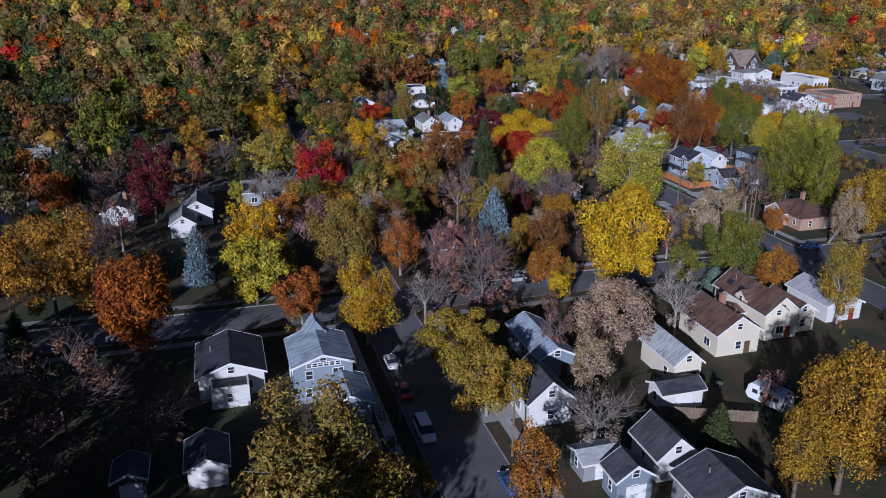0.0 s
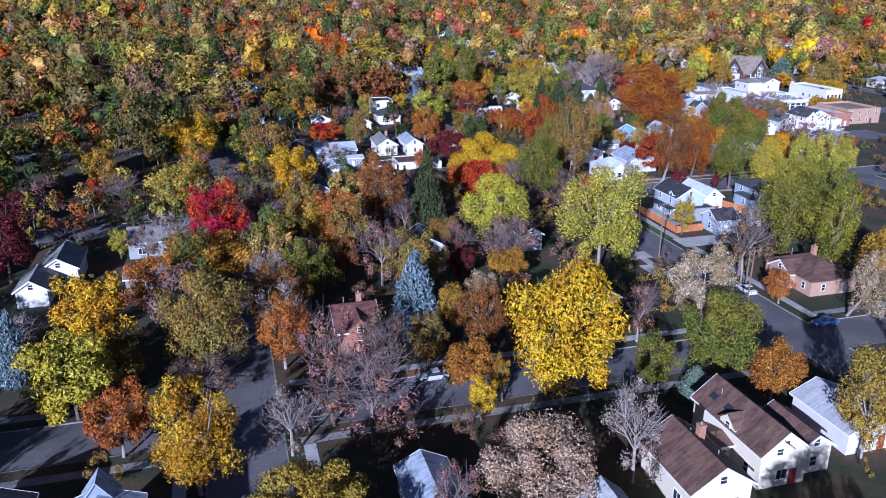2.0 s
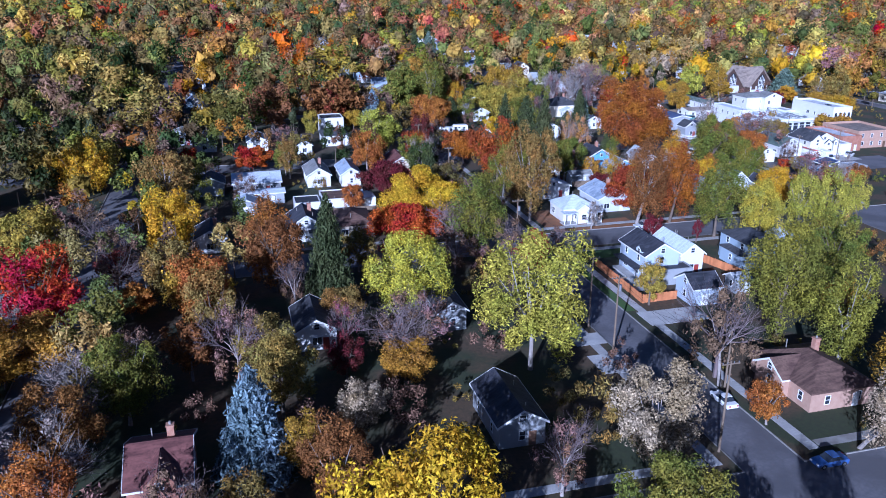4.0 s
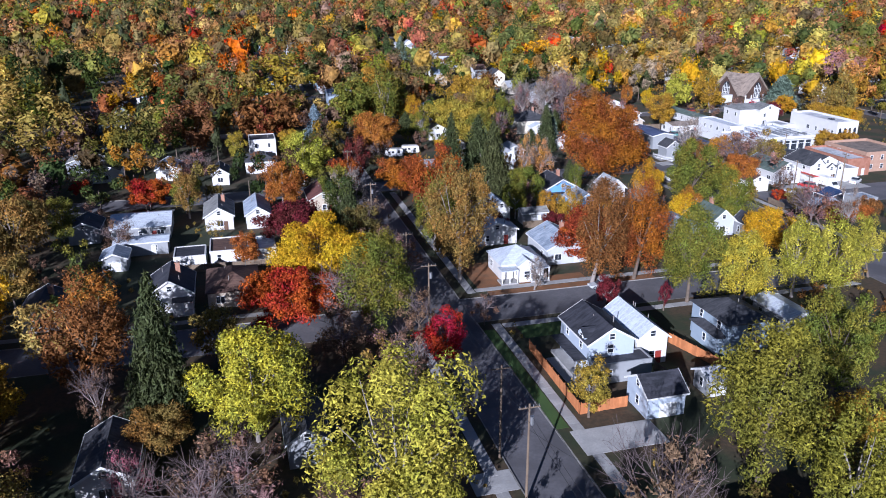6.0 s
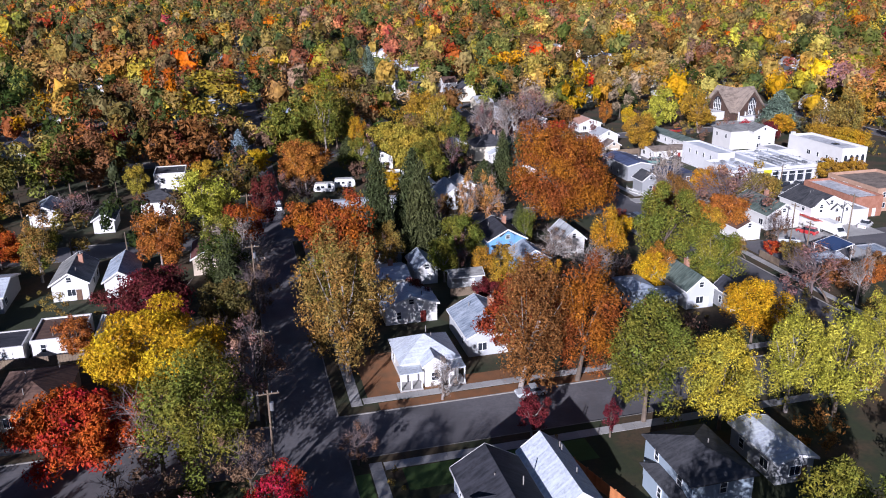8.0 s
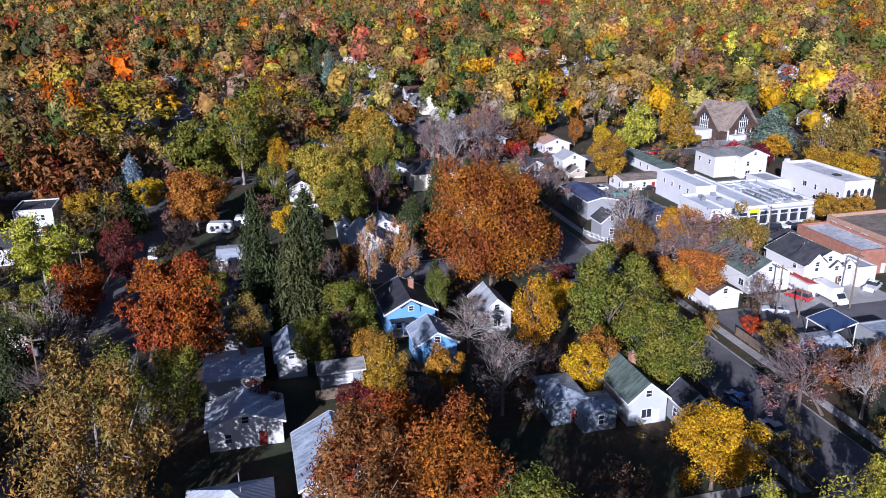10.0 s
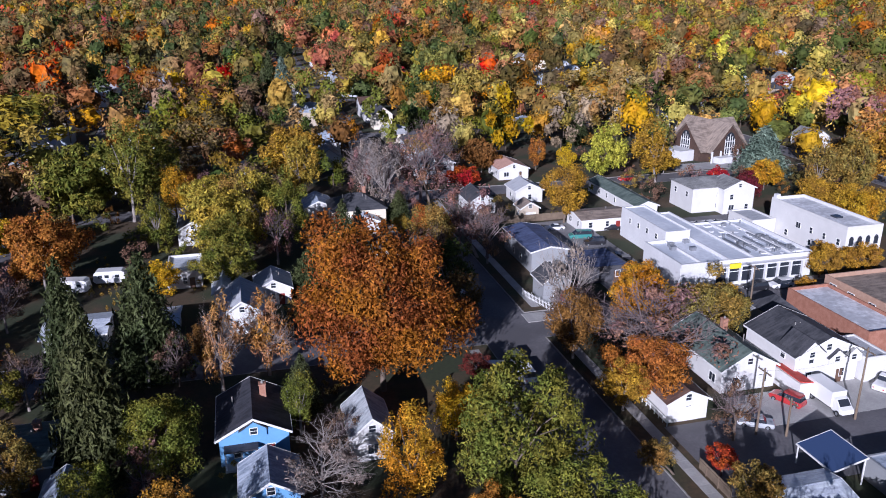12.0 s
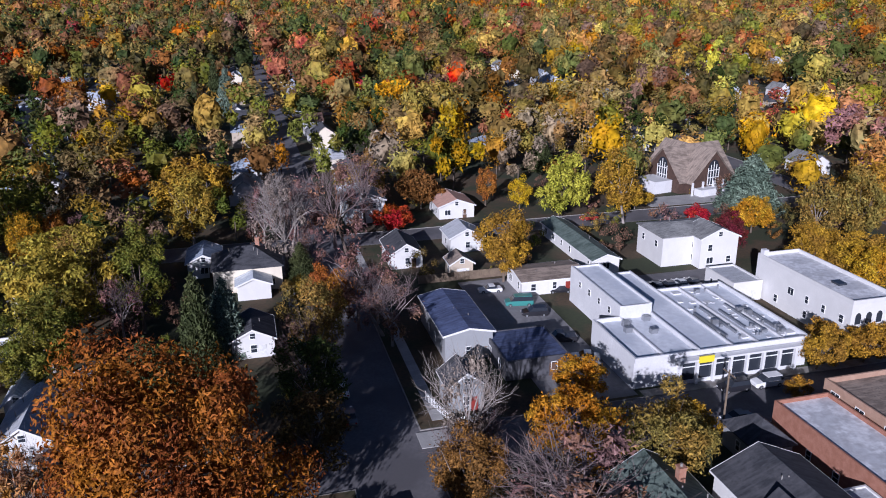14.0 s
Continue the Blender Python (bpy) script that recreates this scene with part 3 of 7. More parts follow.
def house(kind, x0, y0, x1, y1, eave, rise, wall, roof, host=None, detail=2, door="s", chimney=False, name=None, label=None):
    """A house from the edges of its roof; kind: ridge along x or y, h hipped, f flat. host: the house of which this is a wing."""
    rnd = random.Random(int(x0 * 13 + y0 * 7))
    cx, cy, hx, hy = (x0 + x1) / 2, (y0 + y1) / 2, (x1 - x0) / 2, (y1 - y0) / 2
    FOOTPRINTS.append((x0, y0, x1, y1))
    small = hx * hy * 4 < 48 and eave < 3.3
    shape = {"x": "gabled", "y": "gabled", "h": "hipped", "f": "flat"}[kind]
    what = name or ("garage" if small else "house")
    if host is None:
        storeys = "two-storey " if eave > 4.6 else "" if small else "one-storey "
        root = thing(what, (cx, cy, 0), label or f"{WALLS[wall][0]} {storeys}{what} with a {shape} {ROOFS[roof][0]} roof", "building" if what not in ("house", "garage") else what)
    else:
        root = host
        cx0, cy0 = host.matrix_world.translation.x, host.matrix_world.translation.y
    dx, dy = (0, 0) if host is None else (cx - cx0, cy - cy0)
    over = 0.38 if kind != "f" else 0.0
    wx, wy = hx - over, hy - over
    moved = lambda d: ([(p + dx, q + dy, r) for p, q, r in d[0]], d[1])
    slope = rise / (hx if kind == "y" else hy)
    wall_eave = eave + over * slope * 0.5 if kind in "xy" else eave
    roof_base = eave
    if kind == "y":
        part("wall", moved(prism(gable_section(wx, roof_base + over * slope, wx * slope), "y", -wy, wy)), root, "", WALLS[wall][1])
        part("roof", moved(slab_roof(hx, -hy, hy, roof_base, rise, "y")), root, "", ROOFS[roof][1])
    elif kind == "x":
        part("wall", moved(prism(gable_section(wy, roof_base + over * slope, wy * slope), "x", -wx, wx)), root, "", WALLS[wall][1])
        part("roof", moved(slab_roof(hy, -hx, hx, roof_base, rise, "x")), root, "", ROOFS[roof][1])
    elif kind == "h":
        part("wall", moved(box(-wx, -wy, 0, wx, wy, roof_base + 0.02)), root, "", WALLS[wall][1])
        part("roof", moved(hip_roof(hx, hy, roof_base, rise)), root, "", ROOFS[roof][1])
    else:
        part("wall", moved(box(-wx, -wy, 0, wx, wy, eave)), root, "", WALLS[wall][1])
        for edge in (box(-wx, -wy, eave, wx, -wy + 0.25, eave + rise), box(-wx, wy - 0.25, eave, wx, wy, eave + rise), box(-wx, -wy + 0.25, eave, -wx + 0.25, wy - 0.25, eave + rise), box(wx - 0.25, -wy + 0.25, eave, wx, wy - 0.25, eave + rise)):
            part("parapet", moved(edge), root, "", WALLS[wall][1])
        part("roof", moved(box(-wx + 0.25, -wy + 0.25, eave - 0.1, wx - 0.25, wy - 0.25, eave + 0.06)), root, "", ROOFS[roof][1])
    if kind in "xy" and detail > 1:
        half, end = (hx, hy) if kind == "y" else (hy, hx)
        for e in (-end - 0.03, end - 0.02):
            for sgn in (-1, 1):
                s = [(sgn * (half + 0.02), roof_base - 0.12), (0, roof_base + rise - 0.12), (0, roof_base + rise + 0.19), (sgn * (half + 0.02), roof_base + 0.19)]
                part("rake_board", moved(prism(s, kind, e, e + 0.05)), root, "", TRIM)
        for sgn in (-1, 1):
            a = half + 0.02
            d = box(sgn * a - 0.05, -end, roof_base - 0.08, sgn * a + 0.05, end, roof_base + 0.14)
            if kind == "x":
                d = ([(q, p, r) for p, q, r in d[0]], [tuple(reversed(f)) for f in d[1]])
            part("gutter", moved(d), root, "", TRIM)
    if detail:
        floors = [1.5] + ([4.2] if eave > 4.6 else [])
        for side, along, offset in (("s", wx, -wy), ("w", wy, -wx), ("e", wy, wx), ("n", wx, wy)):
            if detail < 2 and side in "n":
                continue
            count = max(1, int(along * 2 / 3.9))
            for zf in floors:
                for i in range(count):
                    u = (i + 0.5) / count * 2 * along - along + rnd.uniform(-0.2, 0.2)
                    if (small and (i % 2 or side in "n")) or rnd.random() < (0.25 if side in "sw" else 0.45):
                        continue
                    w = rnd.choice((0.75, 0.9, 1.4)) if not small else 0.7
                    w = min(w, along * 0.8)
                    if side in "sn":
                        window(root, u + dx, offset + dy + (0.0 if side == "n" else 0.0), zf + 0.1, w, 1.25, side)
                    else:
                        window(root, offset + dx, u + dy, zf + 0.1, w, 1.25, side)
        if kind in "xy" and rise > 1.5:
            zz = eave + rise * 0.42
            if kind == "y":
                window(root, dx, -wy + dy, zz, 0.8, 0.9, "s")
            else:
                window(root, -wx + dx, dy, zz, 0.8, 0.9, "w")
        if host is None:
            leaf = box(-0.5, -0.06, 0.02, 0.5, 0.02, 2.1)
            if small:
                leaf = joined(*[box(-1.25, -0.06 - 0.01 * (i % 2), 0.02 + i * 0.53, 1.25, 0.02, 0.53 + i * 0.53) for i in range(4)])
            d = part("door" if not small else "garage_door", leaf, root, "", rnd.choice(DOORS) if not small else TRIM)
            spot = {"s": (wx * 0.45, -wy, 0), "w": (-wx, -wy * 0.45, -90), "e": (wx, wy * 0.2, 90), "n": (0, wy, 180)}[door]
            d.matrix_basis = pose(spot[0] if not small else spot[0] * 0.2, spot[1], 0, 0, 0, spot[2])
    if detail > 1 and host is None and not small and name is None:
        for i in range(rnd.randrange(1, 4)):
            px, py = rnd.uniform(-0.6, 0.6) * wx + dx, rnd.uniform(-0.7, 0.7) * wy + dy
            part("vent_pipe", tube((px, py, eave), (px, py, eave + rise * 0.9 + 0.25), 0.07, 0.07, 6), root, "", KERB)
    if chimney:
        px, py = wx * 0.35 + dx, wy * 0.3 + dy
        c = part("chimney", joined(box(px - 0.4, py - 0.4, eave, px + 0.4, py + 0.4, eave + rise + 0.9), box(px - 0.47, py - 0.47, eave + rise + 0.9, px + 0.47, py + 0.47, eave + rise + 1.05)), root, "brick chimney", BRICK)
        part("chimney_pot", tube((px, py, eave + rise + 1.05), (px, py, eave + rise + 1.4), 0.16, 0.13, 8), c, "", KERB)
    return root


def dormer(host, x, y, z, half, depth, rise, wall, roof, side="s"):
    """A gabled dormer at a world place on a roof, facing south or west."""
    t = host.matrix_world.translation
    px, py = x - t.x, y - t.y
    turn = {"s": 0, "w": -90, "e": 90}[side]
    d = part("dormer", prism(gable_section(half, 1.0, rise), "y", 0, depth), host, "", WALLS[wall][1])
    d.matrix_basis = pose(px, py, z, 0, 0, turn)
    part("dormer_roof", slab_roof(half + 0.25, -0.25, depth, 0.9, rise * 1.1, "y", 0.12), d, "", ROOFS[roof][1])
    window(d, 0, 0, 0.75, 0.8, 0.8, "s")


def porch(host, x0, y0, x1, y1, z, roof, posts=3):
    """A porch roof on white posts against a house."""
    t = host.matrix_world.translation
    x0, x1, y0, y1 = x0 - t.x, x1 - t.x, y0 - t.y, y1 - t.y
    p = part("porch_roof", box(x0, y0, z, x1, y1, z + 0.18), host, "", ROOFS[roof][1])
    part("porch_floor", box(x0, y0, 0, x1, y1, 0.3), host, "", CONCRETE)
    for i in range(posts):
        u = x0 + 0.15 + (x1 - x0 - 0.3) * i / max(1, posts - 1)
        part("porch_post", box(u - 0.09, y0 + 0.1, 0.3, u + 0.09, y0 + 0.28, z), host, "", TRIM)


# ---- vehicles ----
PAINT = {n: plain(f"{n}_car_paint", c, 0.3, 0.0, 0.6) for n, c in dict(white=(0.75, 0.75, 0.74), silver=(0.42, 0.44, 0.46), black=(0.02, 0.02, 0.025), grey=(0.12, 0.13, 0.14), blue=(0.05, 0.10, 0.28), red=(0.38, 0.03, 0.03), green=(0.05, 0.22, 0.20)).items()}
CARLAMP = plain("headlight_lens", (0.7, 0.7, 0.7), 0.1)
TAILLAMP = plain("tail_light_lens", (0.4, 0.02, 0.02), 0.2)


def loft(rows):
    """Skin through closed rows of points of equal count."""
    n = len(rows[0])
    v = [p for r in rows for p in r]
    f = []
    for i in range(len(rows) - 1):
        for j in range(n):
            k = (j + 1) % n
            f.append((i * n + j, i * n + k, (i + 1) * n + k, (i + 1) * n + j))
    f += [tuple(range(n - 1, -1, -1)), tuple(range((len(rows) - 1) * n, len(rows) * n))]
    return v, f


def car(x, y, turn, paint, kind="sedan", place="parked at the kerb of a street"):
    """A car with its nose towards +y before the turn."""
    long, wide, belt, top, nose, tail = dict(sedan=(4.6, 1.8, 0.88, 1.43, 1.35, 0.95), suv=(4.7, 1.9, 1.02, 1.72, 1.2, 0.2), van=(5.1, 2.0, 1.1, 1.95, 0.9, 0.1), pickup=(5.5, 1.95, 1.05, 1.8, 1.45, 2.1))[kind]
    word = {"sedan": "saloon car", "suv": "sport utility car", "van": "passenger van", "pickup": "pickup truck"}[kind]
    ob = thing("car", (x, y, ROADZ), f"{paint} {word} {place}", "car", turn=turn)
    h, w = long / 2, wide / 2
    ring = lambda yy, z0, z1, ww: [(-ww * 0.94, yy, z0), (ww * 0.94, yy, z0), (ww, yy, (z0 + z1) / 2), (ww * 0.93, yy, z1), (-ww * 0.93, yy, z1), (-ww, yy, (z0 + z1) / 2)]
    hood = belt - 0.10
    part("body", loft([ring(-h, 0.42, belt - 0.12, w * 0.86), ring(-h + 0.18, 0.26, belt, w), ring(-h + tail, 0.22, belt + 0.02, w), ring(h - nose, 0.22, belt, w), ring(h - 0.25, 0.26, hood - 0.06, w * 0.97), ring(h, 0.40, hood - 0.22, w * 0.82)]), ob, "", PAINT[paint])
    cab = lambda yy, z, ww: [(-ww, yy, z), (ww, yy, z)]
    y0, y1, y2, y3 = -h + tail, -h + tail + (0.55 if kind == "sedan" else 0.2), h - nose - 0.75, h - nose
    if kind == "pickup":
        y1 = y0 + 0.15
    glass = [(-w * 0.9, y0, belt), (w * 0.9, y0, belt), (w * 0.9, y3, belt), (-w * 0.9, y3, belt), (-w * 0.74, y1, top - 0.05), (w * 0.74, y1, top - 0.05), (w * 0.74, y2, top - 0.05), (-w * 0.74, y2, top - 0.05)]
    part("glazing", (glass, [(4, 5, 6, 7), (0, 1, 5, 4), (1, 2, 6, 5), (2, 3, 7, 6), (3, 0, 4, 7)]), ob, "", GLASS)
    part("car_roof", box(-w * 0.76, y1 - 0.05, top - 0.07, w * 0.76, y2 + 0.05, top), ob, "", PAINT[paint])
    for yy in (-h + 0.85, h - 0.85):
        for sx in (-1, 1):
            tyre = part("wheel", tube((sx * (w - 0.22), yy, 0.32), (sx * (w + 0.01), yy, 0.32), 0.33, 0.33, 12), ob, "", RUBBER)
            part("rim", tube((sx * (w - 0.1), yy, 0.32), (sx * (w + 0.025), yy, 0.32), 0.19, 0.19, 10), tyre, "", STEEL)
    for sx in (-1, 1):
        part("headlight", box(sx * w * 0.62 - 0.16, h - 0.12, 0.58, sx * w * 0.62 + 0.16, h + 0.01, 0.72), ob, "", CARLAMP)
        part("tail_light", box(sx * w * 0.66 - 0.13, -h - 0.01, 0.62, sx * w * 0.66 + 0.13, -h + 0.14, 0.80), ob, "", TAILLAMP)
    return ob


ROADZ = -0.13

# ---- ground, streets, kerbs and pavements ----
STREETS_X = [(-158.5, -149.5), (-68.5, -59.5), (21.5, 31.0), (111.5, 120.0), (200.5, 210.5), (338.0, 347.0), (430.0, 439.0), (520.0, 529.0), (610.0, 619.0), (700.0, 709.0)]
STREETS_Y = [(34.0, 43.0), (122.0, 131.5), (212.5, 222.8), (301.0, 311.2), (388.0, 397.0), (478.0, 487.0), (570.0, 579.0), (660.0, 669.0), (750.0, 759.0), (840.0, 849.0), (930.0, 939.0), (1020.0, 1029.0)]
ground = new("ground", mesh_of("ground", *box(-4000, -3000, -1.5, 4500, 5000, -0.16), EARTH))
tagged(ground, "brown and olive autumn ground reaching the horizon", "ground", kind="structure")
road = new("road", mesh_of("road", *joined(*[box(a, -60, -0.159, b, 1110, ROADZ) for a, b in STREETS_X], *[box(-250, a, -0.159, 800, b, ROADZ - 0.004) for a, b in STREETS_Y]), ASPHALT))
tagged(road, "patched grey asphalt streets crossing at right angles", "road", kind="structure")
edges_x = [-250] + [v for s in STREETS_X for v in s] + [800]
edges_y = [-60] + [v for s in STREETS_Y for v in s] + [1110]
blocks_x = [(edges_x[i], edges_x[i + 1]) for i in range(0, len(edges_x), 2)]
blocks_y = [(edges_y[i], edges_y[i + 1]) for i in range(0, len(edges_y), 2)]


def near_zone(x, y):
    """Whether a place lies along the flown strip, where every tree and house is set singly."""
    ring = ((-20, 45), (-48, 190), (-20, 235), (40, 300), (110, 385), (165, 425), (270, 425), (335, 430), (335, 340), (262, 235), (160, 120), (85, 35))
    inside = False
    for i in range(len(ring)):
        (ax, ay), (bx, by) = ring[i], ring[i - 1]
        if (ay > y) != (by > y) and x < (bx - ax) * (y - ay) / (by - ay) + ax:
            inside = not inside
    return inside


for ax, bx in blocks_x:
    for ay, by in blocks_y:
        near = -80 < ax < 350 and 0 < by and ay < 480
        lawn = new("lawn", mesh_of("lawn", *box(ax + 0.16, ay + 0.16, -0.158, bx - 0.16, by - 0.16, 0.0), LAWN))
        tagged(lawn, "dull lawns and yards strewn with brown leaves", "lawn", kind="structure")
        if near:
            k = new("kerb", mesh_of("kerb", *joined(box(ax, ay, -0.158, ax + 0.16, by, 0.01), box(bx - 0.16, ay, -0.158, bx, by, 0.01), box(ax + 0.16, ay, -0.158, bx - 0.16, ay + 0.16, 0.01), box(ax + 0.16, by - 0.16, -0.158, bx - 0.16, by, 0.01)), KERB))
            tagged(k, "weathered concrete kerb along the street", "kerb", kind="structure")

SLABS = {}


def pavement(x0, y0, x1, y1, pieces=True):
    """A concrete footpath laid in square slabs."""
    along_y = (y1 - y0) > (x1 - x0)
    wide = (x1 - x0) if along_y else (y1 - y0)
    long = (y1 - y0) if along_y else (x1 - x0)
    bed = new("pavement", mesh_of("pavement", *box(x0, y0, -0.05, x1, y1, 0.012), KERB))
    tagged(bed, "concrete pavement laid in square slabs beside the street", "pavement", kind="structure")
    count = max(1, int(long / 1.6))
    step = long / count
    if not pieces:
        return
    key = (round(wide, 2), round(step, 3), along_y)
    if key not in SLABS:
        w, s = wide / 2 - 0.02, step / 2 - 0.02
        SLABS[key] = mesh_of("slab", *(box(-w, -s, 0, w, s, 0.03) if along_y else box(-s, -w, 0, s, w, 0.03)), CONCRETE)
    rnd = random.Random(int(x0 + y0))
    for i in range(count):
        u = (i + 0.5) * step
        ob = new("slab", SLABS[key])
        ob.parent = bed
        ob.location = ((x0 + x1) / 2, y0 + u, 0.008 + rnd.uniform(-0.004, 0.006)) if along_y else (x0 + u, (y0 + y1) / 2, 0.008 + rnd.uniform(-0.004, 0.006))


def patch(name, x0, y0, x1, y1, material, label, z=0.02):
    ob = new(name, mesh_of(name, *box(x0, y0, -0.05, x1, y1, z), material))
    return tagged(ob, label, name.replace("_", " "), kind="structure")


patch("driveway", 121.6, 171.5, 133.0, 177.0, CONCRETE, "pale concrete driveway pad before a garage", 0.05)
patch("driveway", 106.0, 158.0, 111.3, 164.0, CONCRETE, "pale concrete driveway apron", 0.03)
patch("driveway", 106.0, 167.5, 111.3, 171.5, CONCRETE, "pale concrete driveway apron", 0.03)
patch("patio", 126.5, 186.0, 129.4, 197.0, CONCRETE, "pale concrete patio beside a house", 0.03)
patch("grass_strip", 120.2, 178.0, 122.0, 209.0, GRASS, "green grass verge beside the kerb", 0.02)
patch("grass_strip", 126.0, 204.5, 150.0, 209.0, GRASS, "green front lawn beside the pavement", 0.02)
patch("front_yard", 124.8, 226.8, 131.0, 240.0, LITTER, "front yard covered in fallen brown leaves", 0.018)
patch("front_yard", 131.0, 226.8, 147.0, 229.6, LITTER, "front yard covered in fallen brown leaves", 0.018)
patch("verge", 126.0, 223.0, 160.0, 225.0, LITTER, "leaf-covered verge beside the kerb", 0.016)
patch("verge", 50.0, 131.7, 72.0, 133.6, LITTER, "leaf-covered verge beside the kerb", 0.016)
patch("corner_paving", 209.8, 307.0, 214.0, 310.6, CONCRETE, "pale concrete paving at a street corner", 0.04)
LOT = surface("worn_lot_asphalt", (0.26, 0.255, 0.26), (0.19, 0.185, 0.19), 0.15, 2.0, 0.85, 0.12, 0.0, (0.17, 0.165, 0.165), 0.0, 0.42, 0.6)
patch("parking_lot", 229.5, 312.0, 242.3, 360.5, LOT, "worn asphalt parking lot behind shops", 0.02)
patch("parking_lot", 262.0, 345.5, 281.0, 354.5, ASPHALT, "asphalt parking lot behind a white building", 0.02)
patch("parking_lot", 215.2, 256.5, 262.0, 271.5, ASPHALT, "grey asphalt alley and yard between buildings", 0.02)
patch("parking_lot", 227.0, 268.0, 252.0, 276.0, CONCRETE, "pale concrete forecourt before white buildings", 0.035)
patch("driveway", 31.2, 84.0, 37.0, 88.0, CONCRETE, "pale concrete driveway", 0.03)
patch("driveway", 11.5, 82.0, 17.0, 87.8, CONCRETE, "pale concrete driveway before a garage", 0.03)
patch("forecourt", 292.0, 398.2, 326.0, 406.5, CONCRETE, "pale concrete forecourt and steps before a church", 0.04)
patch("sports_field", -150.0, 345.0, -75.0, 380.0, GRASS, "mown green sports field", 0.02)

# ---- houses, street by street ----
# house_0: near-black roofs carry the shade that lies over them
house_0 = house("y", -5.4, 100.0, 4.3, 111.4, 3.3, 1.9, "white", "dark")
house("f", -3.4, 97.2, 1.7, 102.0, 2.9, 0.3, "white", "dark", host=house_0)
house_1 = house("y", 7.3, 95.1, 16.1, 104.9, 5.6, 1.6, "slate", "bluegray")
house("y", 10.9, 87.9, 17.3, 96.2, 3.0, 1.5, "slate", "bluegray", host=house_1)
house_2 = house("y", -6.6, 79.5, -1.4, 86.3, 2.6, 1.3, "white", "char")
house_3 = house("y", -14.5, 79.5, -10.4, 84.4, 2.6, 1.0, "dark", "char")
house_4 = house("y", 35.9, 80.8, 42.8, 89.3, 3.4, 3.0, "white", "char")
house_5 = house("y", 42.3, 92.5, 48.6, 106.0, 3.2, 1.6, "slate", "bluegray")
house_6 = house("y", 60.0, 85.0, 65.1, 94.9, 3.4, 2.2, "cream", "slatelt")
house_7 = house("y", 71.5, 91.4, 79.8, 102.5, 3.6, 2.8, "cream", "brown", chimney=True)
brown_house = house("y", 82.3, 94.3, 89.3, 108.6, 4.4, 2.8, "cream", "brown")
house_9 = house("y", 97.2, 97.2, 105.0, 108.0, 3.0, 1.8, "white", "pale")
house_10 = house("x", 54.8, 79.5, 61.8, 83.9, 2.6, 1.0, "white", "char")
house_11 = house("y", 45.9, 65.9, 51.7, 72.7, 3.0, 2.6, "white", "char")
house_12 = house("y", 46.1, 56.6, 55.2, 63.8, 3.2, 2.2, "gray", "char")
house_13 = house("x", 37.7, 68.4, 43.5, 72.8, 2.4, 0.8, "gray", "pale")
house_14 = house("y", 39.4, 63.6, 44.6, 67.7, 3.0, 1.8, "slate", "char")
house_15 = house("y", -27.1, 187.0, -19.4, 199.0, 3.2, 1.8, "white", "char", chimney=True)
house_16 = house("y", -9.0, 182.6, -1.7, 194.0, 3.6, 2.2, "white", "graysh")
house("y", -11.5, 174.0, -5.5, 183.5, 3.0, 2.0, "white", "graysh", host=house_16)
house_17 = house("x", 5.3, 195.5, 16.9, 206.5, 3.4, 2.0, "gray", "graysh")
house_18 = house("x", 6.5, 176.0, 15.0, 184.0, 2.8, 1.2, "gray", "graysh")
brick_house = house("x", 40.7, 140.6, 48.2, 151.8, 3.8, 2.6, "brick", "maroon", chimney=True)
house_20 = house("y", 62.1, 176.6, 69.1, 187.6, 3.2, 2.0, "white", "char")
house_21 = house("y", 85.5, 178.0, 91.0, 187.9, 3.4, 1.8, "gray", "char")
house_22 = house("y", 84.0, 143.1, 90.9, 154.9, 3.2, 2.0, "gray", "dark")
house_23 = house("h", 127.8, 140.5, 138.8, 154.1, 2.9, 2.6, "brickl", "brown", chimney=True)
house("x", 126.6, 145.0, 133.0, 151.5, 2.8, 2.0, "brickl", "brown", host=house_23)
house_24 = house("y", 45.5, 227.8, 52.4, 237.7, 3.2, 1.8, "white", "dark", chimney=True)
black_roof_house = house("y", 129.6, 189.3, 137.6, 200.2, 5.2, 2.4, "whiteb", "dark")
house_26 = house("y", 138.2, 190.7, 144.0, 202.6, 4.2, 2.2, "white", "silver")
house("f", 130.1, 187.2, 139.0, 190.8, 3.0, 0.2, "gray", "dark", host=house_26)
house_27 = house("x", 132.3, 176.6, 138.6, 183.1, 3.2, 2.0, "whiteb", "dark")
house_28 = house("x", 143.4, 179.5, 147.1, 184.0, 2.4, 1.2, "gray", "pale")
house_29 = house("h", 153.1, 189.8, 161.4, 200.5, 5.2, 1.8, "bluegr", "char")
house("h", 151.9, 190.5, 155.5, 198.4, 2.9, 0.8, "bluegr", "char", host=house_29)
house_30 = house("y", 166.7, 193.5, 172.4, 203.1, 3.0, 0.8, "gray", "silver")
corner_house = house("h", 130.0, 229.0, 139.3, 238.0, 3.2, 2.5, "white", "silver")
house_32 = house("y", 141.8, 234.5, 151.4, 246.5, 3.2, 2.4, "slatelt", "bluegray", chimney=True)
porch_house = house("y", 65.4, 230.5, 73.6, 241.2, 3.4, 2.6, "white", "dark", chimney=True)
house_34 = house("h", 75.4, 230.2, 85.0, 243.0, 3.0, 2.2, "tan", "brown")
house_35 = house("f", 68.8, 252.1, 75.1, 258.7, 2.8, 0.2, "white", "dark")
house_36 = house("f", 75.8, 253.4, 83.7, 262.4, 2.8, 0.3, "white", "brown")
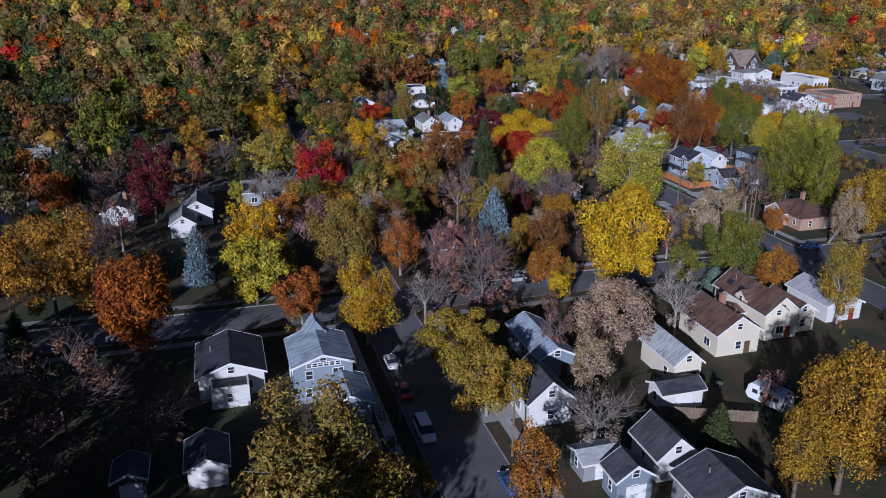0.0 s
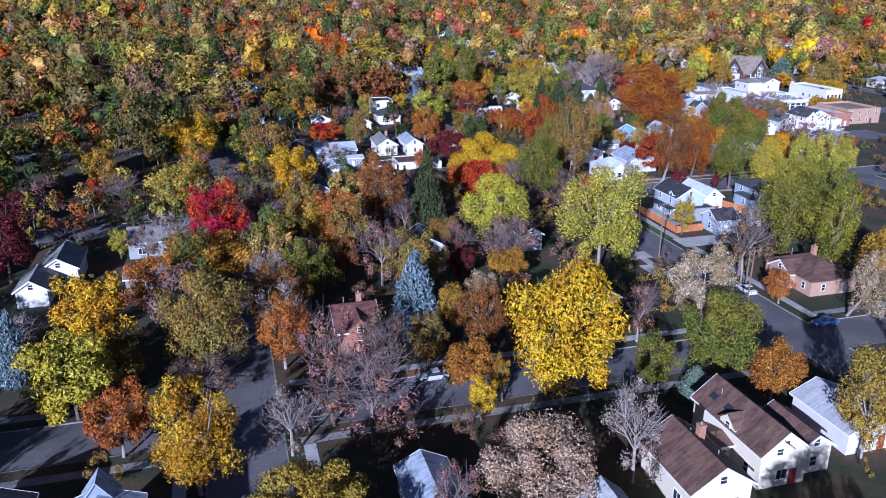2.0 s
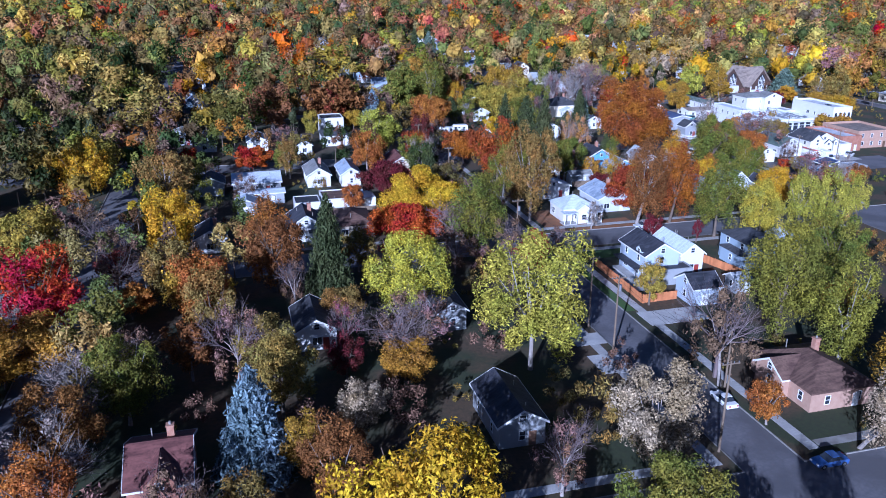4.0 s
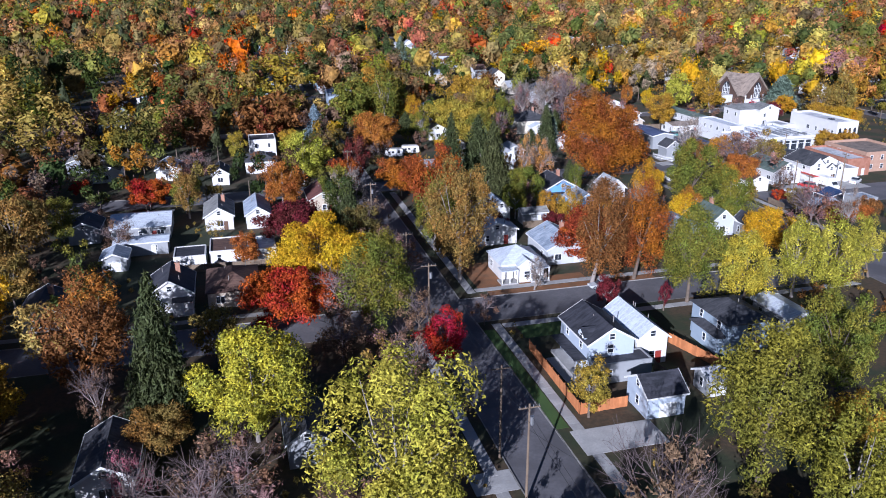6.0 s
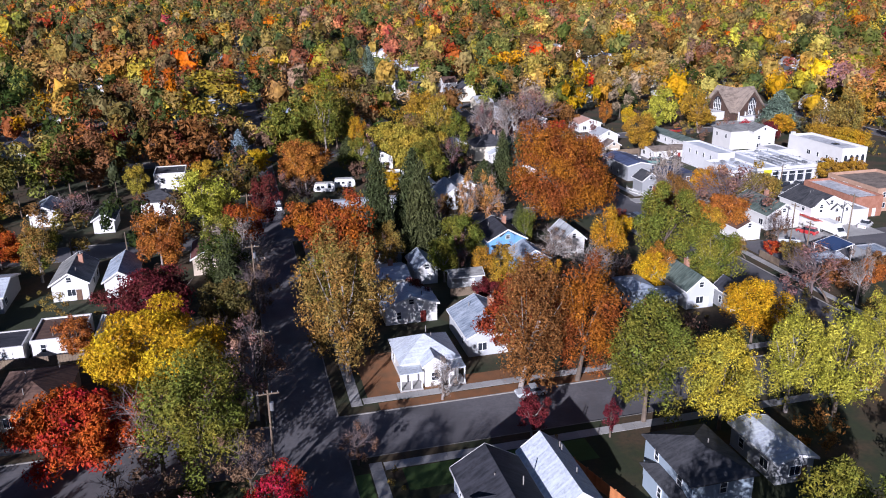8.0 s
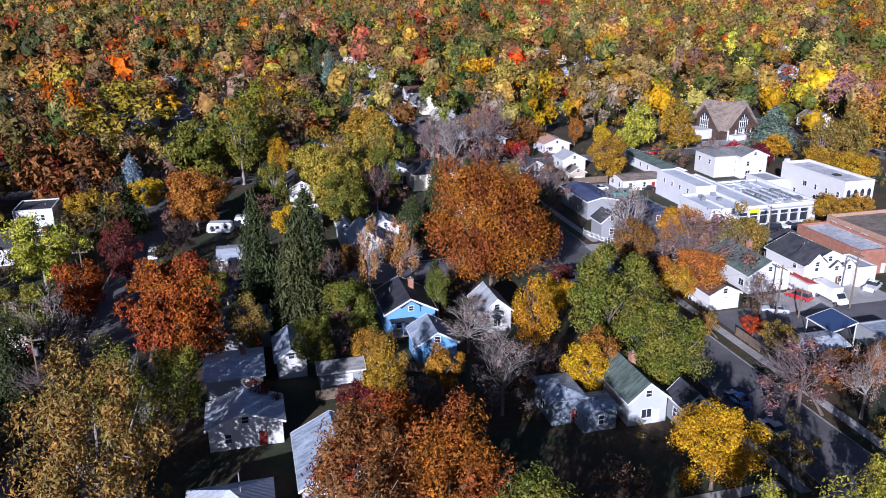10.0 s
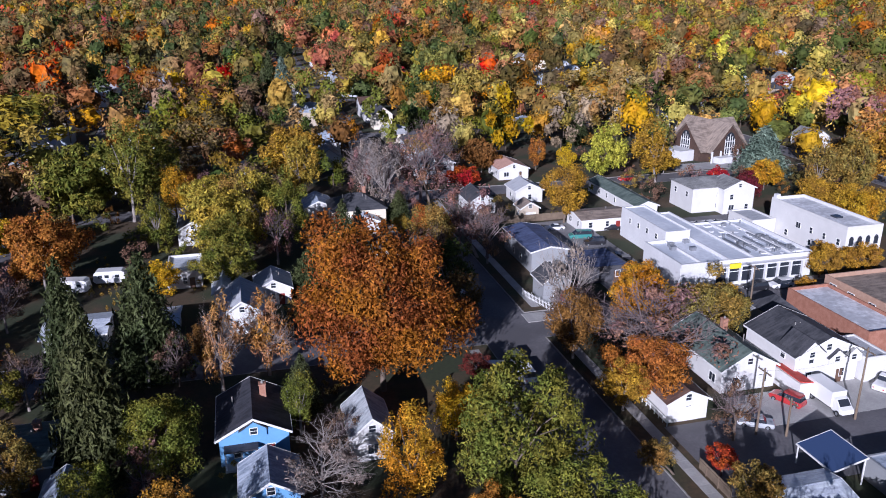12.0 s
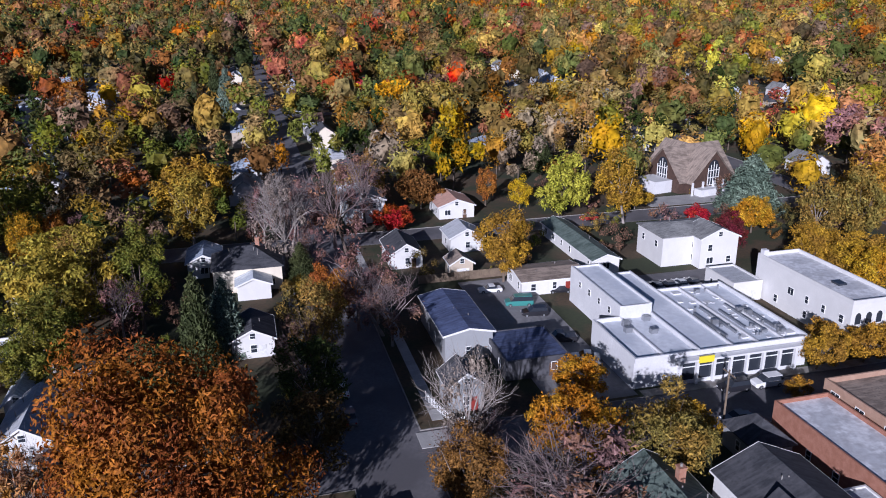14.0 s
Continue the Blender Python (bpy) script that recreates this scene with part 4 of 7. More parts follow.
house_37 = house("f", 85.3, 253.5, 89.2, 262.0, 2.6, 0.2, "white", "silver")
house_38 = house("x", 54.0, 274.0, 67.3, 287.0, 3.0, 1.6, "gray", "silver")
house_39 = house("x", 56.0, 263.4, 67.4, 268.8, 2.8, 0.5, "gray", "silver")
house_40 = house("y", 54.5, 254.5, 60.1, 261.2, 2.6, 1.2, "gray", "bluegray")
house_41 = house("y", 74.1, 277.0, 81.2, 290.0, 3.2, 2.2, "white", "graysh", chimney=True)
house_42 = house("y", 83.4, 276.0, 89.6, 289.0, 3.2, 2.0, "white", "bluegray")
house_43 = house("h", 84.8, 331.0, 94.6, 341.5, 3.6, 2.2, "white", "char")
house_44 = house("f", 87.0, 351.5, 95.4, 361.0, 6.0, 0.3, "white", "char")
house_45 = house("y", 59.5, 329.0, 66.9, 340.0, 3.2, 1.8, "white", "bluegray")
house_46 = house("y", 75.2, 319.5, 80.6, 330.0, 3.0, 1.8, "white", "char")
house_47 = house("y", 98.9, 284.0, 106.9, 296.0, 3.4, 2.2, "tan", "maroon")
house_48 = house("y", 41.7, 331.5, 50.2, 343.0, 3.2, 2.0, "white", "char")
house_49 = house("y", 33.0, 345.0, 43.2, 354.0, 3.2, 1.8, "gray", "graysh")
house_50 = house("y", 45.2, 274.5, 52.3, 283.8, 3.2, 1.8, "gray", "char")
house_51 = house("y", 131.6, 249.6, 141.4, 256.5, 3.2, 1.8, "white", "silver")
house_52 = house("h", 174.8, 244.2, 180.0, 251.4, 3.6, 0.9, "slate", "bluegray")
house("h", 178.0, 241.6, 183.4, 246.4, 3.0, 0.8, "slate", "bluegray", host=house_52)
blue_house = house("y", 159.1, 277.2, 168.1, 288.1, 3.6, 2.4, "blue", "dark", chimney=True)
house_54 = house("y", 161.6, 264.9, 168.4, 272.3, 3.4, 2.0, "blue", "bluegray")
house_55 = house("x", 133.3, 278.0, 141.2, 288.5, 3.0, 1.4, "gray", "green", chimney=True)
house_56 = house("x", 131.0, 263.1, 139.5, 272.2, 2.9, 1.0, "white", "silver", chimney=True)
house_57 = house("y", 140.9, 266.5, 145.9, 275.4, 2.9, 1.7, "white", "bluegray")
house_58 = house("x", 146.6, 261.7, 153.5, 265.8, 2.6, 1.0, "gray", "graysh")
house_59 = house("x", 132.0, 315.0, 142.1, 324.0, 2.6, 0.8, "white", "silver")
house_60 = house("x", 146.6, 314.0, 153.0, 323.5, 2.6, 0.8, "white", "silver")
house_61 = house("y", 165.1, 325.8, 171.9, 333.6, 3.0, 1.8, "white", "pale")
house_62 = house("y", 157.8, 325.6, 161.8, 332.9, 3.2, 1.8, "white", "silver")
house_63 = house("y", 148.0, 279.5, 153.3, 284.4, 3.4, 2.2, "cream", "brown")
house_64 = house("y", 174.6, 273.8, 180.2, 282.1, 3.4, 2.4, "white", "slatelt")
hip_house = house("h", 183.6, 366.4, 197.0, 377.2, 4.6, 3.0, "cream", "char", chimney=True)
house_66 = house("y", 178.5, 376.0, 185.5, 386.0, 3.2, 1.6, "white", "bluegray")
house_67 = house("f", 149.3, 338.8, 155.7, 348.1, 3.2, 0.5, "white", "silver")
house_68 = house("y", 149.6, 364.5, 156.9, 381.8, 3.4, 2.0, "white", "char")
house_69 = house("y", 184.3, 241.5, 190.5, 252.5, 3.4, 2.6, "slatelt", "green", chimney=True)
house_70 = house("y", 190.6, 238.6, 194.8, 243.4, 3.2, 2.0, "gray", "dark")
house_71 = house("y", 226.8, 276.9, 236.2, 291.4, 3.4, 2.6, "white", "green", chimney=True)
shop_house = house("y", 237.4, 275.5, 248.8, 287.4, 4.8, 2.6, "white", "char")
house_73 = house("y", 215.6, 271.9, 222.2, 278.4, 2.8, 1.6, "white", "brown")
house_74 = house("x", 217.6, 250.0, 225.9, 255.5, 2.4, 0.6, "dark", "silver")
house_75 = house("f", 232.0, 250.5, 237.5, 256.0, 2.6, 0.3, "gray", "bluegray")
# house_76: grey wall instead of white, with tree shade put into its colour
house_76 = house("y", 218.2, 328.4, 226.6, 345.4, 4.4, 0.9, "gray", "navy")
house_77 = house("f", 225.6, 320.6, 235.6, 331.2, 3.0, 0.2, "dark", "navy")
house_78 = house("x", 238.7, 350.1, 252.1, 359.2, 2.8, 0.8, "white", "taupe")
house_79 = house("y", 256.2, 357.0, 262.6, 385.0, 2.8, 1.2, "white", "green")
house_80 = house("h", 271.4, 357.2, 286.6, 368.3, 6.2, 1.6, "white", "graysh")
house_81 = house("y", 236.3, 402.0, 246.0, 413.0, 3.0, 1.8, "white", "pink")
house_82 = house("y", 213.5, 404.0, 224.0, 415.0, 5.5, 2.2, "white", "graysh")
house_83 = house("y", 267.0, 470.0, 278.0, 480.0, 3.2, 1.6, "white", "bluegray")
house_84 = house("y", 218.1, 370.6, 225.4, 381.7, 3.0, 2.2, "white", "char")
house_85 = house("y", 232.4, 377.1, 240.5, 385.3, 3.2, 2.0, "white", "pale")
house_86 = house("y", 228.4, 362.0, 233.6, 367.2, 3.0, 1.6, "tan", "taupe")
house("y", 187.8, 362.0, 194.6, 366.8, 2.8, 1.4, "white", "silver", host=hip_house)
house_87 = house("y", 186.7, 337.8, 193.9, 346.9, 3.0, 1.8, "white", "char")
house_88 = house("y", 159.2, 314.7, 166.6, 326.5, 3.4, 2.4, "white", "pale")
house_89 = house("y", 133.2, 455.0, 141.6, 465.0, 3.2, 1.8, "white", "graysh")
house_90 = house("y", 162.6, 419.0, 168.7, 429.0, 3.0, 1.6, "white", "silver")
house_91 = house("x", 305.0, 463.0, 316.2, 472.0, 3.2, 1.4, "white", "silver")
house_92 = house("x", 318.0, 461.0, 330.0, 470.0, 3.2, 1.4, "white", "silver")

# ---- additions to single houses ----
porch(corner_house, 135.6, 226.9, 139.4, 229.6, 2.7, "silver", 4)
porch(corner_house, 129.6, 226.9, 133.0, 229.6, 2.7, "silver", 3)
house("y", 278.2, 354.2, 287.4, 362.0, 6.2, 2.0, "white", "graysh", host=house_80)
for i in range(6):
    window(house_1, -2.0 + i * 0.8, -4.52, 5.75, 0.6, 0.55, "s")
dormer(house_1, 11.7, 103.6, 5.2, 1.7, 2.6, 2.4, "slate", "bluegray")
for px, py, pz in ((-1.9, 4.5, 5.8), (-1.9, 1.5, 5.8)):
    light = part("skylight", box(-0.45, -0.6, 0, 0.45, 0.6, 0.12), brown_house, "roof window in the slope", GLASS)
    light.matrix_basis = pose(px, py, pz, 0, -38.7, 0)
dormer(brick_house, 44.6, 140.4, 3.6, 1.7, 4.5, 1.5, "brick", "maroon")
dormer(brown_house, 85.0, 94.6, 4.0, 1.6, 4.0, 1.4, "cream", "brown")
dormer(brown_house, 82.5, 101.0, 4.2, 1.5, 3.0, 1.2, "cream", "brown", "w")
house("y", 88.6, 95.5, 93.8, 104.0, 3.4, 1.7, "cream", "brown", host=brown_house)
house("x", 80.2, 99.5, 83.0, 104.5, 2.8, 0.6, "cream", "brown", host=brown_house)
porch(porch_house, 69.8, 228.6, 73.4, 231.0, 2.6, "dark", 3)
porch(blue_house, 160.0, 276.0, 164.0, 277.6, 2.6, "dark", 3)
dormer(blue_house, 163.6, 277.3, 3.7, 1.5, 3.0, 1.1, "blue", "dark")
dormer(black_roof_house, 129.9, 192.2, 5.0, 1.2, 3.2, 0.9, "whiteb", "dark", "w")
porch(black_roof_house, 128.0, 190.0, 130.0, 199.0, 2.7, "dark", 2)
dormer(shop_house, 240.2, 275.6, 4.4, 1.9, 4.5, 1.8, "white", "char")
dormer(shop_house, 244.6, 275.6, 3.2, 1.4, 4.5, 1.2, "white", "char")
dormer(shop_house, 247.4, 275.6, 3.2, 1.4, 4.5, 1.2, "white", "graysh")
house("f", 248.9, 274.8, 253.0, 282.0, 3.6, 0.3, "white", "pale", host=shop_house)
house("y", 133.0, 227.2, 136.6, 230.5, 3.3, 1.3, "white", "silver", host=corner_house)
RED = surface("red_awning", (0.55, 0.05, 0.03), (0.48, 0.06, 0.04), 1.0, 5.0, 0.7, 0.1)
awning = thing("awning_shed", (237.4, 275.4, 0), "low white shed with a bright red sloping roof", "shed")
part("wall", box(-0.9, -2.6, 0, 0.9, 2.8, 2.5), awning, "", WALLS["white"][1])
part("roof", ([(-1.1, -2.8, 2.9), (1.1, -2.8, 2.5), (1.1, 3.0, 2.5), (-1.1, 3.0, 2.9), (-1.1, -2.8, 3.05), (1.1, -2.8, 2.65), (1.1, 3.0, 2.65), (-1.1, 3.0, 3.05)], box(0, 0, 0, 1, 1, 1)[1]), awning, "bright red roof", RED)

# ---- the white row of shops ----
PLASTER = surface("white_plaster", (0.68, 0.68, 0.68), (0.60, 0.60, 0.60), 0.25, 3.0, 0.7, 0.1, 0.0, (0.52, 0.52, 0.53))
MEMBRANE = surface("roof_membrane", (0.76, 0.79, 0.83), (0.58, 0.62, 0.68), 0.16, 1.2, 0.6, 0.1, 0.0, (0.52, 0.54, 0.58), 0.0, 0.42, 0.6)
shop = thing("shop", (256, 328, 0), "long white flat-roofed shop building with stepped parapets", "shop building")


def low(x0, y0, z0, x1, y1, z1):
    return box(x0 - 256, y0 - 328, z0, x1 - 256, y1 - 328, z1)


part("wall", low(242.2, 313.6, 0, 271.0, 327.4, 4.2), shop, "", PLASTER)
part("wall", low(252.5, 327.4, 0, 258.4, 345.8, 4.2), shop, "", PLASTER)
part("wall", low(258.4, 327.4, 0, 271.0, 336.6, 4.2), shop, "", PLASTER)
part("wall", low(246.9, 327.4, 0, 252.5, 346.6, 6.2), shop, "", PLASTER)
for a, b, y0, y1, z in ((242.5, 246.8, 313.9, 327.1, 4.35), (247.2, 252.2, 313.9, 327.1, 4.45), (252.8, 258.0, 313.9, 345.5, 4.5), (258.4, 262.4, 313.9, 336.3, 4.35), (262.8, 266.8, 313.9, 336.3, 4.45), (267.2, 270.7, 313.9, 336.3, 4.3)):
    part("roof_strip", low(a, y0, 4.1, b, y1, z), shop, "", MEMBRANE)
part("roof_strip", low(247.2, 327.7, 6.1, 252.2, 346.3, 6.3), shop, "", MEMBRANE)
for a, y0, y1, z, h in ((242.2, 313.6, 327.4, 4.2, 5.0), (246.9, 313.6, 327.4, 4.2, 4.75), (252.3, 313.6, 345.8, 4.2, 5.1), (258.1, 313.6, 345.8, 4.2, 4.9), (262.5, 313.6, 336.6, 4.2, 4.8), (266.9, 313.6, 336.6, 4.2, 4.8), (270.7, 313.6, 336.6, 4.2, 5.0), (246.9, 327.4, 346.6, 6.2, 6.7), (252.2, 327.4, 346.6, 6.2, 6.7)):
    part("parapet", low(a, y0, z, a + 0.3, y1, h), shop, "", PLASTER)
for a, b, y, z, h in ((242.2, 271.0, 313.3, 4.2, 5.0), (252.6, 258.1, 345.5, 4.2, 4.8), (258.4, 270.7, 336.3, 4.2, 4.8), (247.2, 252.2, 327.4, 6.2, 6.6), (247.2, 252.2, 346.3, 6.2, 6.6), (242.5, 246.9, 327.1, 4.2, 5.0)):
    part("parapet", low(a, y, z, b, y + 0.3, h), shop, "", PLASTER)
for i in range(8):
    a = 249.0 + i * 2.75
    part("pillar", low(a, 312.6, 0, a + 0.4, 313.25, 4.1), shop, "", PLASTER)
    if i < 7:
        w = part("shop_window", low(a + 0.4, 313.1, 0.6, a + 2.75, 313.5, 3.4), shop, "dark plate-glass shop window", GLASS)
        part("transom", low(a + 0.4, 313.02, 2.6, a + 2.75, 313.12, 2.72), w, "", FRAME)
        part("sill_wall", low(a + 0.4, 313.05, 0, a + 2.75, 313.5, 0.6), shop, "", PLASTER)
part("canopy", low(248.6, 312.0, 3.9, 270.8, 313.2, 4.2), shop, "", PLASTER)
part("sign", low(251.6, 311.9, 3.7, 254.0, 312.1, 4.7), shop, "plain yellow shop sign", plain("yellow_sign", (0.75, 0.62, 0.02), 0.5))
for i in range(4):
    window(shop, 246.9 - 256, 331.0 + i * 3.8 - 328, 4.6, 0.8, 1.1, "w")
kit = random.Random(9)
for i in range(26):
    a, b, s = kit.uniform(258.8, 269.6), kit.uniform(316, 335), kit.uniform(0.3, 0.9)
    if i < 9:
        part("air_conditioner", joined(low(a, b, 4.3, a + s * 1.4, b + s, 4.5 + s), low(a + 0.1, b + 0.1, 4.5 + s, a + s * 1.3, b + s - 0.1, 4.56 + s)), shop, "grey rooftop air conditioner", STEEL)
    else:
        part("roof_vent", tube((a - 256, b - 328, 4.3), (a - 256, b - 328, 4.9 + 0.3 * s), 0.14 + 0.1 * s, 0.12 + 0.1 * s, 8), shop, "", STEEL)
for i in range(34):
    a, b, s = kit.uniform(258.6, 269.4), kit.uniform(315, 335.2), kit.uniform(0.25, 0.7)
    part("roof_patch", low(a, b, 4.3, a + s * 2.2, b + s * 1.6, 4.52 + 0.1 * s), shop, "", PLASTER)
for i in range(5):
    a = 259.2 + i * 2.3
    part("duct", low(a, 317.0 + i % 3, 4.35, a + 0.35, 326.0 + 2 * (i % 2), 4.8), shop, "galvanised roof duct", STEEL)
for a, b in ((245.5, 322.5), (246.2, 324.5), (249.0, 321.0), (250.2, 325.5)):
    part("air_conditioner", low(a, b, 4.3, a + 1.1, b + 0.9, 5.2), shop, "grey rooftop air conditioner", STEEL)

hall = house("f", 281.0, 316.5, 289.6, 340.2, 7.4, 0.7, "white", "patchy", name="hall", label="white two-storey flat-roofed commercial hall with arched windows", door="w")
part("chimney", box(-4.2, 10.4, 7.4, -3.2, 11.4, 9.0), hall, "white plastered chimney", PLASTER)
part("skylight", box(-0.8, -4.6, 7.4, 0.8, -2.8, 7.8), hall, "", GLASS)
for i in range(4):
    part("arched_window", prism([(-0.5, 4.0), (0.5, 4.0), (0.5, 5.4), (0.3, 5.8), (0, 5.95), (-0.3, 5.8), (-0.5, 5.4)], "y", -11.95, -11.8), hall, "", GLASS).location = (-3.0 + i * 2.0, 0, 0)
house("f", 274.6, 337.5, 280.6, 346.4, 3.4, 0.4, "white", "pale", name="annex", label="low white annex between two commercial buildings")
house("f", 253.4, 279.6, 261.4, 298.0, 4.6, 0.6, "brick", "patchy", name="brick_shop", label="red brick shop with a patchy white roof")
house("f", 262.4, 282.5, 278.0, 300.0, 5.2, 0.8, "brickl", "taupe", name="brick_shop", label="tan brick shop with a brown flat roof")
house("h", 246.2, 291.4, 252.0, 298.6, 3.0, 2.4, "gray", "char", name="cottage", label="small grey cottage with a steep charcoal hipped roof")
house("y", 214.9, 313.8, 220.6, 319.8, 3.6, 2.2, "gray", "char", name="house", label="grey house with white trim and a gabled charcoal roof")

# ---- church with crossing gables ----
DARKWOOD = surface("dark_wood_gable", (0.06, 0.035, 0.025), (0.09, 0.05, 0.035), 1.0, 8.0, 0.8, 0.2)
church = thing("church", (313.5, 416.5, 0), "church with crossing steep grey gables and arched tracery windows", "church", turn=11)
part("nave_wall", prism(gable_section(7.0, 4.0, 7.5), "y", -9.5, 10.0), church, "dark wooden gable", DARKWOOD)
part("transept_wall", prism(gable_section(7.0, 4.0, 7.5), "x", -9.5, 9.5), church, "dark wooden gable", DARKWOOD)
part("nave_roof", slab_roof(8.0, -10.2, 10.6, 3.05, 8.57, "y", 0.25), church, "", ROOFS["taupe"][1])
part("transept_roof", slab_roof(8.0, -10.2, 10.2, 3.05, 8.57, "x", 0.25), church, "", ROOFS["taupe"][1])


def arch(half, z0, z1):
    return [(-half, z0), (half, z0), (half, z1)] + [(half * math.cos(t * math.pi / 8), z1 + half * 1.3 * math.sin(t * math.pi / 8)) for t in range(1, 8)] + [(-half, z1)]


for turn in (0, -90):
    host = part("tracery_window", prism(arch(1.9, 2.2, 6.6), "y", -9.58, -9.48), church, "tall arched window with white tracery", GLASS)
    host.matrix_basis = pose(0, 0, 0, 0, 0, turn)
    for u in (-1.9, -0.95, 0.0, 0.95, 1.9):
        part("mullion", box(u - 0.09, -9.68, 2.2, u + 0.09, -9.56, 8.6 - abs(u) * 0.9), host, "", TRIM)
    for z in (2.2, 4.2, 6.2):
        part("transom", box(-1.9, -9.69, z - 0.09, 1.9, -9.57, z + 0.09), host, "", TRIM)
part("porch_wall", box(-15.5, -4.5, 0, -9.7, 3.5, 3.4), church, "white plastered porch", PLASTER)
part("porch_wall", box(-6.5, -12.5, 0, 6.5, -9.8, 1.9), church, "white plastered porch", PLASTER)
for i in range(5):
    part("pier", box(-8.0 + i * 3.6, -10.6, 0, -7.5 + i * 3.6, -10.25, 3.6), church, "", PLASTER)

# ---- poles and wires ----


def pole(x, y, high=12.8, turn=0.0, box_on=False, base=0.0):
    ob = thing("utility_pole", (x, y, base), "weathered wooden utility pole with a crossarm and insulators", "utility pole", turn=turn)
    part("post", tube((0, 0, -0.3), (0, 0, high), 0.17, 0.11, 8), ob, "", WOOD)
    arm = part("crossarm", box(-1.25, -0.07, high - 0.55, 1.25, 0.07, high - 0.40), ob, "", WOOD)
    for u in (-1.1, -0.45, 0.45, 1.1):
        part("insulator", tube((u, 0, high - 0.40), (u, 0, high - 0.18), 0.06, 0.04, 6), arm, "", STEEL)
    if box_on:
        part("transformer", tube((0.32, 0, high - 2.6), (0.32, 0, high - 1.6), 0.26, 0.26, 10), ob, "grey transformer drum", STEEL)
    return ob


WIRE = plain("black_wire", (0.02, 0.02, 0.02), 0.6)


def wire(a, b, sag=0.7):
    points = [Vector(a).lerp(Vector(b), i / 8) - Vector((0, 0, 4 * sag * (i / 8) * (1 - i / 8))) for i in range(9)]
    ring = [[(p.x + 0.016 * math.cos(t), p.y + 0.016 * math.sin(t), p.z + 0.016 * math.cos(t + 1)) for t in (0, 2.1, 4.2)] for p in points]
    ob = new("power_line", mesh_of("power_line", *loft(ring), WIRE))
    tagged(ob, "thin black overhead power line strung between poles", "power line", "power lines")


line_b = [(110.9, 136.0), (111.0, 164.9), (111.0, 174.0), (111.0, 209.5), (111.0, 226.0), (111.0, 262.4), (111.0, 297.5), (111.0, 352.0)]
for i, (px, py) in enumerate(line_b):
    pole(px, py, 12.8, 0, i in (1, 3, 5))
    if i:
        qx, qy = line_b[i - 1]
        for u in (-1.1, -0.45, 1.1):
            wire((px + u, py, 12.6), (qx + u, qy, 12.6))
for px, py, h in ((240.5, 266.7, 10.5), (229.1, 265.6, 5.5), (225.6, 266.9, 9.5), (248.1, 300.4, 9.0), (32.0, 76.0, 10.0), (121.2, 150.0, 9.0), (20.6, 88.0, 9.0)):
    pole(px, py, h, 90, False, 0.0)
for a, b in (((240.5, 266.7, 10.0), (225.6, 266.9, 9.2)), ((225.6, 266.9, 9.2), (205.0, 268.0, 9.6)), ((121.2, 150.0, 8.6), (111.0, 164.9, 9.6)), ((-20.0, 84.0, 8.0), (20.6, 88.0, 8.6))):
    wire(a, b, 0.9)

# ---- fences ----


def fence(x0, y0, x1, y1, high, material, label):
    """A board fence on posts between two places."""
    long = math.hypot(x1 - x0, y1 - y0)
    ob = thing("fence", (x0, y0, 0), label, "fence", turn=math.degrees(math.atan2(y1 - y0, x1 - x0)))
    n = max(2, int(long / 0.45))
    board = mesh_of("board", *box(0, -0.03, 0.05, long / n - 0.025, 0.03, high), material)
    for i in range(n):
        b = part("board", board, ob)
        b.location = (i * long / n, 0, (i * 37 % 5) * 0.012)
    post = mesh_of("post", *box(-0.06, 0.03, -0.1, 0.06, 0.14, high + 0.12), material)
    for i in range(int(long / 2.4) + 1):
        p = part("post", post, ob)
        p.location = (min(i * 2.4, long - 0.05), 0, 0)
    part("rail", box(0, 0.03, high * 0.75, long, 0.09, high * 0.75 + 0.1), ob, "", material)


fence(125.0, 200.5, 124.6, 180.6, 1.7, CEDAR, "orange cedar board fence along the pavement")
fence(124.8, 180.5, 131.8, 180.7, 1.7, CEDAR, "orange cedar board fence beside a concrete pad")
fence(145.8, 203.0, 150.5, 186.0, 1.7, CEDAR, "orange cedar board fence between two houses")
fence(140.5, 189.0, 141.5, 181.0, 1.6, WOOD, "weathered grey board fence in a back yard")
fence(222.0, 361.6, 252.5, 361.4, 1.8, WOOD, "weathered board fence behind a parking lot")
fence(146.0, 259.0, 160.0, 259.5, 1.7, WOOD, "weathered board fence in a back yard")
fence(159.0, 264.5, 168.5, 262.0, 1.7, WOOD, "weathered board fence in a back yard")
fence(54.0, 79.0, 66.0, 74.0, 1.7, WOOD, "weathered board fence in a back yard")
fence(214.6, 256.0, 214.6, 262.4, 1.5, WOOD, "weathered board fence beside the pavement")
fence(70.0, 250.5, 90.0, 250.0, 1.6, WOOD, "weathered board fence in a back yard")

